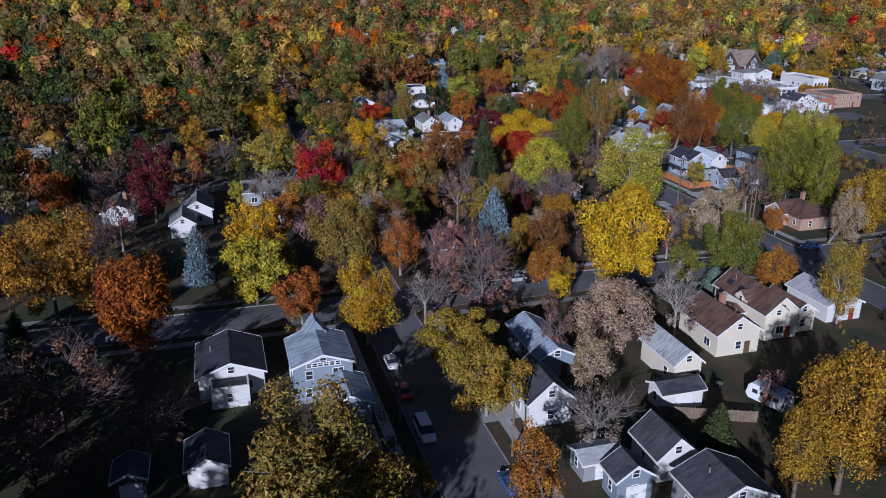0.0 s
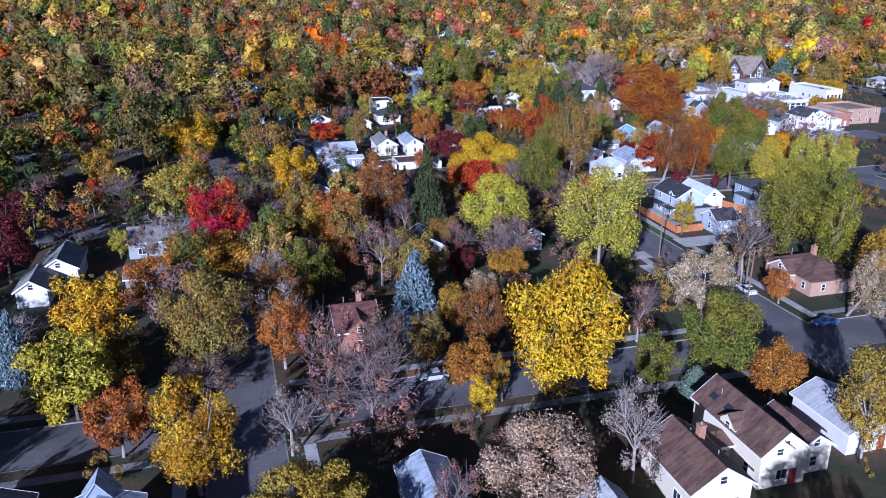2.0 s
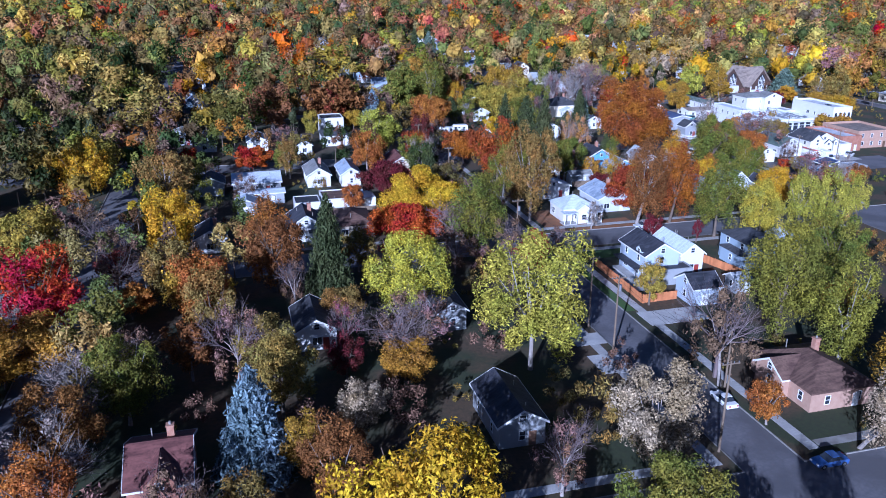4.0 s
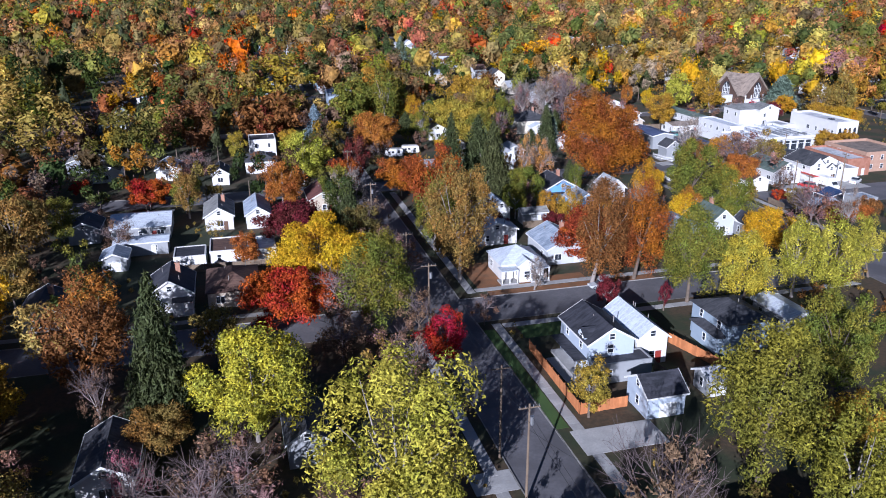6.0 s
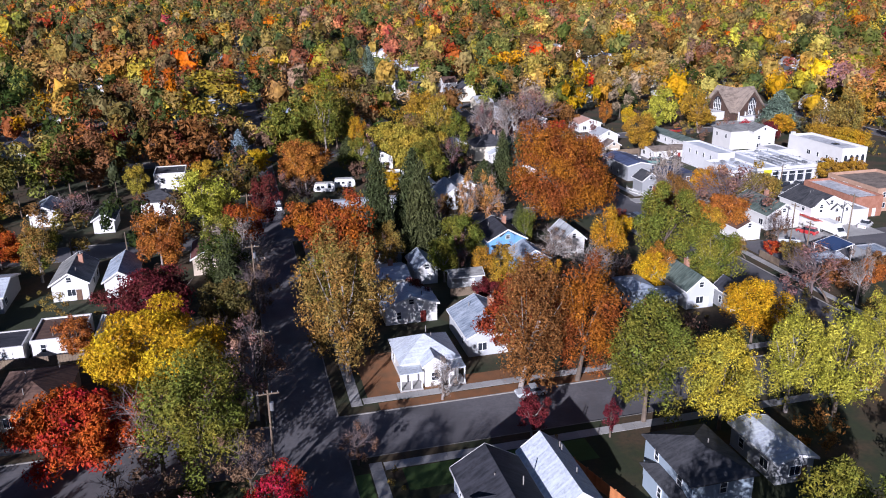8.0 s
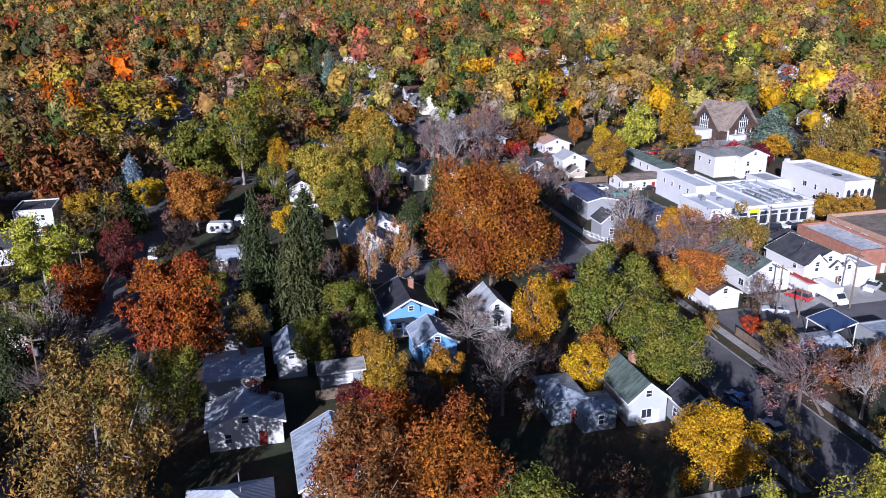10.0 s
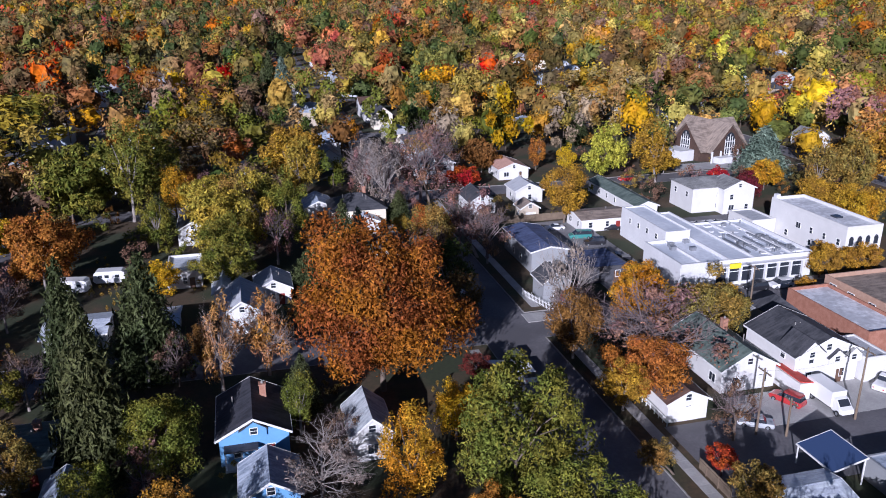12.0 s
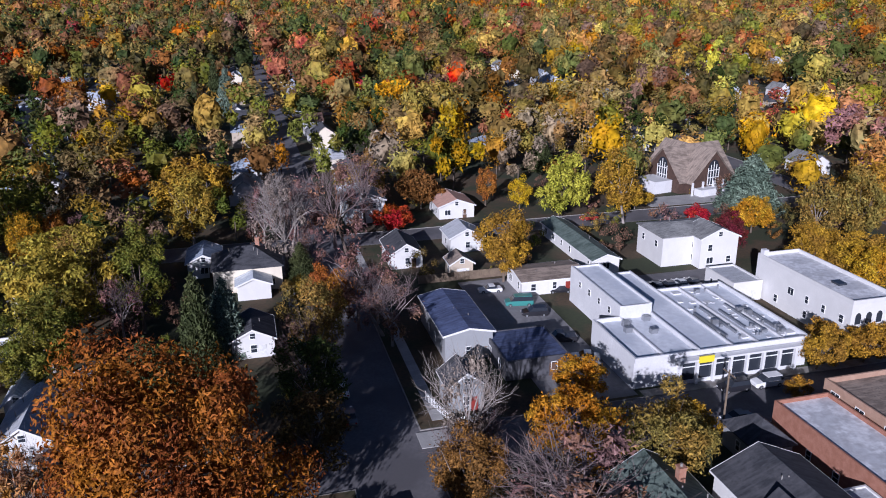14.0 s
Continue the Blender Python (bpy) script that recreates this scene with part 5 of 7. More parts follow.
# ---- lorry, caravan and clutter ----
truck = thing("box_truck", (239.6, 270.6, 0.035), "white box truck parked on a concrete forecourt", "truck")
part("cargo_box", box(-1.15, -1.6, 0.75, 1.15, 3.4, 3.0), truck, "", PAINT["white"])
part("chassis", box(-0.9, -3.3, 0.45, 0.9, 3.3, 0.75), truck, "", RUBBER)
cabin = part("cabin", loft([[(-1.0, -1.65, 0.55), (1.0, -1.65, 0.55), (1.0, -1.65, 2.3), (-1.0, -1.65, 2.3)], [(-1.0, -2.5, 0.55), (1.0, -2.5, 0.55), (0.95, -2.2, 2.25), (-0.95, -2.2, 2.25)], [(-1.0, -3.0, 0.55), (1.0, -3.0, 0.55), (0.98, -2.9, 1.45), (-0.98, -2.9, 1.45)], [(-0.9, -3.6, 0.6), (0.9, -3.6, 0.6), (0.88, -3.5, 1.2), (-0.88, -3.5, 1.2)]]), truck, "", PAINT["white"])
part("windscreen", ([(-0.85, -2.95, 1.48), (0.85, -2.95, 1.48), (0.82, -2.28, 2.2), (-0.82, -2.28, 2.2)], [(0, 1, 2, 3)]), cabin, "", GLASS)
for yy in (-2.7, 2.1):
    for sx in (-1, 1):
        w = part("wheel", tube((sx * 0.8, yy, 0.42), (sx * 1.08, yy, 0.42), 0.42, 0.42, 12), truck, "", RUBBER)
        part("rim", tube((sx * 0.9, yy, 0.42), (sx * 1.10, yy, 0.42), 0.22, 0.22, 10), w, "", STEEL)


def caravan(x, y, turn, label):
    ob = thing("caravan", (x, y, 0.0), label, "caravan", turn=turn)
    part("body", loft([[(-1.1, -3.0, 0.8), (1.1, -3.0, 0.8), (1.1, -2.8, 2.5), (-1.1, -2.8, 2.5)], [(-1.15, -2.5, 0.5), (1.15, -2.5, 0.5), (1.15, -2.3, 2.8), (-1.15, -2.3, 2.8)], [(-1.15, 2.5, 0.5), (1.15, 2.5, 0.5), (1.15, 2.3, 2.8), (-1.15, 2.3, 2.8)], [(-1.1, 3.0, 1.0), (1.1, 3.0, 1.0), (1.1, 2.7, 2.4), (-1.1, 2.7, 2.4)]]), ob, "", PAINT["white"])
    for sx in (-1, 1):
        part("wheel", tube((sx * 0.9, 0, 0.33), (sx * 1.16, 0, 0.33), 0.33, 0.33, 10), ob, "", RUBBER)
        for yy in (-1.5, 0.4, 1.6):
            part("window", box(sx * 1.15 - 0.03, yy - 0.4, 1.5, sx * 1.15 + 0.03, yy + 0.4, 2.1), ob, "", GLASS)


caravan(132.4, 342.0, 80, "white caravan parked in a back yard")
caravan(138.5, 345.5, 85, "white caravan parked behind houses")
caravan(70.5, 77.5, 20, "white camping trailer with a rounded top in a yard")
canopy = thing("solar_canopy", (228.6, 257.5, 0), "dark blue sloping canopy with white edges over a yard", "canopy")
slope = ([(-2.3, -3.0, 2.5), (2.3, -3.0, 3.6), (2.3, 3.0, 3.6), (-2.3, 3.0, 2.5), (-2.3, -3.0, 2.62), (2.3, -3.0, 3.72), (2.3, 3.0, 3.72), (-2.3, 3.0, 2.62)], box(0, 0, 0, 1, 1, 1)[1])
part("panel", slope, canopy, "dark blue glossy panel", plain("solar_glass", (0.05, 0.08, 0.17), 0.2))
for sx, sy, high in ((-2.2, -2.8, 2.52), (2.2, -2.8, 3.58), (2.2, 2.8, 3.58), (-2.2, 2.8, 2.52)):
    part("post", box(sx - 0.06, sy - 0.06, 0, sx + 0.06, sy + 0.06, high), canopy, "", TRIM)
for sx, high in ((-2.35, 2.56), (2.35, 3.66)):
    part("edge", box(sx - 0.06, -3.05, high - 0.1, sx + 0.06, 3.05, high + 0.1), canopy, "", TRIM)
for sy in (-3.06, 3.0):
    part("edge", ([(p, sy + q, r) for p, q, r in ((-2.3, 0, 2.44), (2.3, 0, 3.54), (2.3, 0.06, 3.54), (-2.3, 0.06, 2.44), (-2.3, 0, 2.66), (2.3, 0, 3.76), (2.3, 0.06, 3.76), (-2.3, 0.06, 2.66))], box(0, 0, 0, 1, 1, 1)[1]), canopy, "", TRIM)
railing = thing("ramp_railing", (215.6, 276.0, 0), "white metal ramp railing beside a small building", "railing")
for i in range(9):
    part("post", box(-0.04, -4.5 + i * 1.1, 0, 0.04, -4.42 + i * 1.1, 1.1), railing, "", TRIM)
for z in (0.5, 1.05):
    part("rail", box(-0.05, -4.5, z, 0.05, 4.4, z + 0.07), railing, "", TRIM)
for x0, y0, x1, y1 in ((213.0, 318.5, 215.2, 310.8), (215.2, 310.8, 221.0, 311.6)):
    long = math.hypot(x1 - x0, y1 - y0)
    fence_white = thing("picket_fence", (x0, y0, 0), "white picket railing before a grey house", "fence", turn=math.degrees(math.atan2(y1 - y0, x1 - x0)))
    for i in range(int(long / 0.42) + 1):
        part("picket", box(i * 0.42 - 0.05, -0.03, 0, i * 0.42 + 0.05, 0.03, 1.25 + (0.25 if i % 6 == 0 else 0)), fence_white, "", TRIM)
    for z in (0.25, 0.95):
        part("rail", box(0, -0.045, z, long, -0.03, z + 0.09), fence_white, "", TRIM)
for px, py in ((128.3, 191.0), (127.6, 188.0), (59.0, 81.5), (66.8, 83.5), (170.0, 262.0), (142.0, 186.5)):
    chair = thing("garden_table", (px, py, 0.03), "small round garden table on a patio", "table")
    part("top", tube((0, 0, 0.70), (0, 0, 0.74), 0.5, 0.5, 14), chair, "", STEEL)
    part("leg", tube((0, 0, 0), (0, 0, 0.70), 0.05, 0.05, 6), chair, "", STEEL)
bench = house("f", -140.0, 336.0, -100.0, 340.0, 3.0, 0.3, "white", "pale", name="grandstand", label="long low white grandstand beside a sports field", detail=0)

# ---- vehicles ----
car(22.9, 103.6, 0, "white"), car(22.7, 94.5, 0, "red"), car(22.9, 83.8, 180, "white", "van"), car(29.6, 70.6, 0, "blue")
car(118.6, 146.4, 0, "white")
car(122.6, 130.4, 90, "blue"), car(53.5, 130.3, 90, "silver"), car(147.5, 221.6, 90, "silver"), car(118.7, 329.4, 0, "white", "van")
car(261.6, 309.8, 90, "white", "suv"), car(256.2, 309.8, 90, "black", "suv"), car(251.7, 302.4, 90, "grey")
car(239.8, 324.2, 70, "white", "sedan", "parked in an asphalt lot"), car(237.6, 319.9, 80, "white", "van", "parked in an asphalt lot"), car(246.8, 351.0, 80, "black", "sedan", "parked in an asphalt lot")
car(237.3, 347.2, 80, "green", "van", "parked in an asphalt lot"), car(238.4, 342.2, 80, "black", "suv", "parked in an asphalt lot"), car(234.2, 354.6, 85, "white", "sedan", "parked in an asphalt lot"), car(238.6, 331.3, 80, "black", "pickup", "parked in an asphalt lot")
for i in range(5):
    car(262.5 + i * 2.6, 347.6, 4 * (i % 2), ("black", "grey", "black", "silver", "black")[i], "sedan", "parked in a row behind a shop")
car(202.0, 323.9, 0, "white"), car(202.0, 316.4, 0, "grey"), car(202.2, 379.4, 0, "red"), car(209.0, 405.0, 0, "black"), car(202.3, 243.7, 0, "blue"), car(202.3, 236.0, 0, "silver")
car(234.9, 273.0, 25, "red", "suv", "parked before a white building"), car(251.2, 273.2, -60, "white", "pickup", "parked on a concrete forecourt"), car(227.0, 269.0, 60, "silver", "sedan", "parked in a yard")
car(272.1, 392.6, 90, "red", "suv"), car(118.6, 528.0, 0, "silver"), car(112.9, 519.0, 0, "white"), car(118.6, 540.0, 0, "white", "suv"), car(-17.3, 123.6, 90, "silver"), car(198.0, 292.0, 70, "white", "suv", "parked in a driveway")
car(202.9, 294.6, 0, "grey", "suv"), car(202.6, 289.4, 0, "white", "van")

# ---- trees, each on its spot ----
tree("D", 6.9, 67.5, 18.3, 12.9, 2.4)
tree("G", -27.9, 132.5, 15.8, 16.3, 2.9)
tree("Q", -14.2, 115.1, 12.6, 14.1, 2.6)
tree("b", -21.5, 96.0, 14.1, 11.5, 2.2)
tree("Y", 5.8, 146.6, 9.8, 12.8, 2.4)
tree("Z", 4.9, 130.9, 12.6, 10.6, 2.1, 4.9, 132.2)
tree("O", 11.6, 123.3, 8.6, 7.5, 1.6, 11.6, 121.3)
tree("A", 20.8, 111.1, 10.0, 12.8, 2.4)
tree("S", -5.2, 145.6, 5.9, 11.1, 0.3)
tree("L", 32.3, 98.4, 12.5, 8.2, 1.7)
tree("L", 32.0, 85.7, 10.8, 8.8, 1.8)
tree("T", 55.8, 96.0, 12.0, 11.0, 2.1)
tree("T", 47.2, 85.6, 5.8, 9.1, 1.9)
tree("B", 69.4, 99.8, 8.2, 10.8, 2.1)
tree("O", 96.8, 110.9, 7.3, 7.3, 1.6)
tree("s", 87.4, 115.0, 5.3, 4.7, 0.3)
tree("N", 92.8, 117.8, 10.6, 11.9, 2.3)
tree("T", 100.7, 134.1, 11.8, 12.3, 2.3)
tree("Y", 68.2, 117.2, 16.0, 18.3, 3.2)
tree("Y", 56.7, 117.5, 4.0, 5.0, 1.3)
tree("V", 95.9, 162.3, 16.4, 18.9, 3.2)
tree("P", 37.5, 126.0, 9.7, 11.9, 2.3, 37.5, 121.3)
tree("P", 41.8, 115.9, 12.5, 12.5, 2.3)
tree("B", 31.7, 116.1, 7.1, 7.7, 1.7)
tree("S", 54.8, 146.5, 9.4, 14.1, 0.3)
tree("R", 63.4, 137.6, 8.4, 10.0, 2.0)
tree("D", 21.9, 141.1, 12.8, 13.3, 2.5, 20.8, 141.1)
tree("O", 32.8, 139.1, 8.1, 9.9, 2.0)
tree("G", 21.9, 176.2, 16.5, 8.3, 1.8, 20.8, 176.2)
tree("C", 23.9, 189.8, 12.8, 15.0, 2.7, 20.8, 189.8)
tree("Y", 41.9, 221.1, 12.3, 13.6, 2.5, 41.9, 223.5)
tree("E", 56.4, 69.3, 5.2, 7.0, 0.3)
tree("G", 59.6, 59.3, 6.2, 10.6, 2.1)
tree("G", 65.2, 58.8, 11.2, 15.8, 2.8)
tree("L", 99.0, 96.8, 7.4, 12.6, 2.4)
tree("G", 141.3, 134.7, 14.0, 12.7, 2.4)
tree("O", 30.1, 64.4, 6.0, 10.2, 2.0, 31.7, 64.4)
tree("B", 41.9, 73.7, 7.6, 7.6, 1.7)
tree("P", 46.7, 96.7, 5.5, 7.6, 1.7, 49.0, 96.7)
tree("K", -14.9, 187.9, 11.2, 16.7, 2.9)
tree("E", -35.5, 202.7, 11.7, 17.5, 0.3)
tree("O", -47.0, 211.8, 11.3, 12.1, 2.3)
tree("N", -31.4, 244.6, 18.2, 19.8, 3.4)
tree("D", -51.4, 264.6, 16.6, 15.7, 2.8)
tree("G", -6.0, 255.5, 8.9, 9.9, 2.0)
tree("B", 13.2, 198.2, 12.3, 6.8, 1.6, 13.2, 195.1)
tree("L", 16.2, 221.5, 13.7, 11.7, 2.2, 16.2, 223.5)
tree("D", 38.5, 261.7, 14.3, 16.2, 2.9)
tree("Y", 16.8, 279.6, 13.9, 13.9, 2.5)
tree("L", 6.3, 283.1, 11.9, 12.9, 2.4)
tree("Y", -11.4, 475.3, 16.0, 19.9, 3.4)
tree("Y", -91.3, 698.7, 16.7, 16.7, 2.9)
tree("N", 39.2, 161.4, 10.4, 10.9, 2.1)
tree("P", 53.5, 167.6, 8.5, 10.8, 2.1)
tree("T", 128.6, 127.8, 7.0, 11.8, 2.3, 128.6, 132.2)
tree("O", 120.2, 139.9, 4.7, 5.2, 1.3, 120.7, 139.9)
tree("P", 79.7, 168.8, 12.0, 9.7, 2.0)
tree("M", 69.4, 171.0, 5.3, 8.9, 1.9)
tree("T", 68.4, 152.1, 7.5, 5.3, 1.3)
tree("P", 103.2, 226.3, 8.3, 7.1, 1.6)
tree("P", 88.4, 133.0, 5.9, 8.7, 1.8)
tree("O", 36.1, 196.8, 8.0, 4.9, 1.3)
tree("G", 47.3, 196.1, 12.4, 8.1, 1.7)
tree("O", 48.3, 188.1, 10.2, 11.5, 2.2)
tree("R", 60.8, 203.1, 11.7, 15.6, 2.8)
tree("E", 70.2, 197.6, 9.3, 19.8, 0.3)
tree("Z", 82.5, 185.6, 14.7, 13.2, 2.4)
tree("C", 89.0, 219.2, 15.5, 8.8, 1.8, 89.0, 223.5)
tree("P", 98.4, 213.6, 10.1, 10.1, 2.0, 98.4, 211.8)
tree("C", 110.9, 199.7, 7.8, 7.2, 1.6, 110.8, 199.7)
tree("L", 125.5, 179.6, 5.5, 7.5, 1.6)
tree("b", 119.7, 150.6, 10.0, 13.3, 2.5, 120.7, 150.6)
tree("o", 137.9, 160.7, 12.6, 17.7, 3.1)
tree("o", 140.1, 149.7, 9.5, 16.1, 2.9)
tree("C", 60.6, 299.3, 12.1, 6.1, 1.4)
tree("Y", 96.2, 232.4, 20.1, 11.9, 2.3)
tree("N", 103.0, 210.9, 12.5, 15.6, 2.8)
tree("E", 106.4, 266.0, 7.9, 12.3, 0.3)
tree("K", 94.5, 258.6, 16.6, 8.7, 1.8)
tree("O", 93.1, 288.7, 10.6, 11.2, 2.2)
tree("Q", 109.8, 296.6, 9.0, 9.0, 1.9)
tree("V", 100.7, 314.5, 13.6, 12.9, 2.4)
tree("D", 122.9, 232.3, 14.0, 20.3, 3.4)
tree("Q", 124.7, 294.9, 13.3, 8.6, 1.8)
tree("R", 146.6, 219.4, 11.0, 18.8, 3.2, 146.6, 223.5)
tree("Q", 155.5, 220.8, 10.3, 17.5, 3.0, 155.5, 223.5)
tree("N", 159.3, 210.6, 12.3, 15.4, 2.7)
tree("Z", 167.8, 206.2, 10.8, 11.7, 2.2)
tree("Y", 187.6, 227.3, 10.1, 9.0, 1.9)
tree("V", 178.9, 207.5, 7.6, 12.9, 2.4)
tree("V", 184.3, 204.7, 9.2, 13.9, 2.5)
tree("K", 143.6, 211.3, 4.5, 5.0, 1.3)
tree("K", 153.3, 208.4, 2.4, 4.1, 1.2)
tree("B", 134.9, 222.6, 4.2, 5.6, 1.4, 134.9, 223.5)
tree("O", 126.9, 350.5, 14.2, 11.7, 2.2)
tree("S", 110.5, 374.2, 9.4, 13.0, 0.3)
tree("N", 129.1, 400.7, 21.0, 15.1, 2.7)
tree("L", 101.0, 439.4, 35.9, 20.7, 3.5)
tree("R", 94.7, 378.4, 27.3, 14.8, 2.7)
tree("R", 70.1, 367.8, 14.3, 13.5, 2.5)
tree("E", 52.2, 401.4, 14.3, 14.3, 0.3)
tree("C", 70.1, 420.1, 8.8, 7.8, 1.7)
tree("G", 43.1, 428.3, 17.5, 16.5, 2.9)
tree("D", 70.4, 289.1, 6.5, 11.0, 2.1)
tree("P", 70.8, 323.9, 10.5, 7.7, 1.7)
tree("L", 83.1, 347.2, 6.0, 8.3, 1.8)
tree("E", 170.2, 288.2, 5.6, 8.3, 0.3)
tree("G", 154.3, 265.4, 5.4, 5.4, 1.4)
tree("P", 207.0, 237.7, 11.7, 9.5, 1.9, 211.2, 237.7)
tree("Q", 181.7, 290.6, 25.2, 21.2, 3.5)
tree("W", 159.7, 295.8, 5.9, 12.5, 2.3)
tree("W", 166.3, 299.5, 7.6, 10.8, 2.1)
tree("A", 180.0, 263.4, 7.7, 11.7, 2.2)
tree("Y", 188.3, 275.8, 6.3, 6.3, 1.5)
tree("N", 190.7, 260.7, 15.2, 15.6, 2.8)
tree("N", 193.4, 248.3, 11.4, 11.4, 2.2)
tree("O", 185.4, 253.9, 7.5, 7.0, 1.6)
tree("Y", 182.7, 251.1, 6.9, 6.5, 1.5)
tree("P", 220.1, 283.4, 16.7, 12.4, 2.3)
tree("A", 233.5, 313.0, 8.1, 5.5, 1.4)
tree("O", 216.3, 279.0, 11.7, 7.3, 1.6)
tree("G", 240.5, 297.6, 8.0, 6.2, 1.5)
tree("E", 145.7, 281.1, 11.0, 21.3, 0.3)
tree("E", 139.9, 299.5, 9.0, 20.8, 0.3)
tree("Q", 128.2, 271.9, 13.8, 15.1, 2.7)
tree("N", 128.5, 256.3, 7.1, 10.2, 2.0)
tree("O", 127.4, 343.3, 13.4, 11.5, 2.2)
tree("Y", 114.6, 364.6, 9.1, 7.0, 1.6, 110.8, 364.6)
tree("E", 110.4, 349.9, 13.6, 13.0, 0.3)
tree("Y", 148.0, 332.6, 8.6, 6.0, 1.4)
tree("N", 153.5, 276.6, 10.1, 8.6, 1.8)
tree("N", 169.4, 282.2, 4.2, 7.2, 1.6)
tree("P", 151.4, 272.5, 6.0, 6.0, 1.4)
tree("G", 154.6, 253.1, 6.2, 9.9, 2.0)
tree("G", 163.4, 256.2, 5.9, 5.9, 1.4)
tree("B", 170.6, 267.8, 11.3, 5.6, 1.4)
tree("B", 169.8, 248.8, 9.3, 9.3, 1.9)
tree("K", 151.3, 252.6, 6.2, 4.2, 1.2)
tree("K", 138.1, 256.1, 6.2, 4.3, 1.2, 138.1, 256.9)
tree("C", 216.3, 260.4, 3.9, 2.9, 1.0)
tree("B", 215.3, 235.5, 5.5, 9.3, 1.9)
tree("N", 160.4, 334.6, 11.7, 10.4, 2.1)
tree("P", 170.4, 347.5, 8.3, 10.3, 2.0)
tree("O", 150.9, 401.6, 4.8, 8.2, 1.7)
tree("G", 179.7, 420.2, 17.7, 13.1, 2.4)
tree("O", 161.1, 429.5, 12.6, 12.6, 2.4)
tree("N", 213.7, 450.5, 18.2, 18.2, 3.1)
tree("P", 208.7, 382.7, 15.6, 17.2, 3.0, 211.2, 382.7)
tree("B", 199.4, 402.9, 11.8, 11.8, 2.3)
tree("G", 238.5, 358.7, 11.7, 11.7, 2.2, 238.3, 358.7)
tree("V", 266.0, 395.0, 13.1, 14.0, 2.6, 266.0, 397.7)
tree("G", 278.6, 390.8, 12.2, 14.9, 2.7, 278.6, 387.3)
tree("O", 251.4, 411.3, 6.4, 8.3, 1.8)
tree("Y", 258.7, 405.5, 6.3, 7.3, 1.6)
tree("s", 313.8, 388.4, 17.0, 14.2, 0.3, 313.8, 387.3)
tree("G", 307.5, 376.5, 7.7, 5.9, 1.4)
tree("K", 297.3, 372.3, 6.7, 4.9, 1.3)
tree("G", 332.5, 391.5, 9.2, 11.1, 2.2, 332.5, 387.3)
tree("G", 327.3, 365.2, 16.5, 15.7, 2.8)
tree("G", 302.2, 349.8, 12.2, 7.3, 1.6)
tree("G", 310.3, 344.6, 12.0, 6.0, 1.4)
tree("G", 276.5, 314.8, 8.1, 4.1, 1.2, 276.3, 314.8)
tree("G", 285.3, 315.0, 6.3, 3.5, 1.1, 285.3, 313.3)
tree("E", 144.8, 380.3, 8.7, 7.9, 0.3)
tree("N", 139.0, 425.7, 19.0, 15.4, 2.8)
tree("N", 124.8, 389.2, 19.0, 14.4, 2.6, 124.8, 387.3)
tree("L", 93.4, 421.8, 16.2, 17.0, 3.0)
tree("L", 105.3, 426.5, 15.1, 15.9, 2.8)
tree("E", 200.4, 370.4, 6.7, 7.5, 0.3, 199.8, 370.4)
tree("O", 204.6, 349.6, 9.5, 6.5, 1.5, 199.8, 349.6)
tree("P", 211.9, 336.5, 10.2, 10.2, 2.0)
tree("B", 213.7, 300.1, 8.2, 14.0, 2.6)
tree("P", 216.1, 300.3, 5.7, 7.5, 1.6)
# two dark-leaved trees added to throw shade on the street
tree("g", 197.4, 313.5, 9.0, 11.5, 2.5)
tree("H", 196.2, 303.5, 9.0, 10.5, 2.4)
# three more, not known to stand here, added to shade the road east of them
tree("N", 106.0, 284.0, 8.5, 10.0, 2.4)
tree("g", 105.4, 269.5, 8.5, 10.5, 2.4)
tree("H", 106.2, 247.5, 8.0, 10.0, 2.4)
tree("R", 218.6, 243.6, 7.6, 4.6, 0.5)
tree("O", 224.2, 243.0, 6.4, 4.0, 0.4)
tree("R", 229.5, 245.5, 7.0, 4.4, 0.5)
tree("K", 195.0, 289.1, 4.2, 3.7, 1.1)
tree("L", 364.5, 484.5, 20.1, 10.1, 2.0)
tree("C", 397.6, 502.1, 21.5, 10.8, 2.1)
tree("Y", 365.9, 459.7, 12.9, 10.5, 2.1)
tree("Y", 402.1, 471.6, 14.9, 15.7, 2.8)
tree("D", 301.6, 491.0, 24.4, 18.7, 3.2)
tree("D", 322.0, 486.3, 22.0, 17.5, 3.1)
tree("D", 342.0, 485.3, 19.8, 16.0, 2.8, 337.3, 485.3)
tree("C", 290.8, 506.8, 8.9, 8.9, 1.8)
tree("L", 252.8, 475.5, 18.0, 20.3, 3.4)
tree("R", 211.7, 292.8, 8.4, 9.3, 1.9)
tree("B", 221.6, 290.8, 11.6, 5.8, 1.4)
tree("D", 198.6, 328.5, 8.1, 13.7, 2.5)
tree("L", 157.9, 371.2, 16.4, 11.2, 2.2)
tree("N", 170.8, 372.6, 9.5, 10.7, 2.1)
tree("G", 177.2, 411.8, 14.6, 13.2, 2.4)
tree("P", 194.4, 389.3, 8.5, 12.3, 2.3, 194.4, 387.3)
tree("P", 201.4, 387.2, 8.4, 14.3, 2.6, 199.8, 387.2)
tree("R", 234.7, 413.3, 13.0, 8.3, 1.8)
tree("C", 224.4, 395.4, 10.5, 5.2, 1.3, 224.4, 397.7)
tree("O", 202.4, 461.1, 5.5, 9.3, 1.9, 199.8, 461.1)
tree("D", 190.7, 469.0, 19.9, 15.4, 2.8)
tree("Y", 243.1, 552.2, 26.1, 13.1, 2.4)
tree("E", 279.7, 445.3, 10.4, 11.3, 0.3)
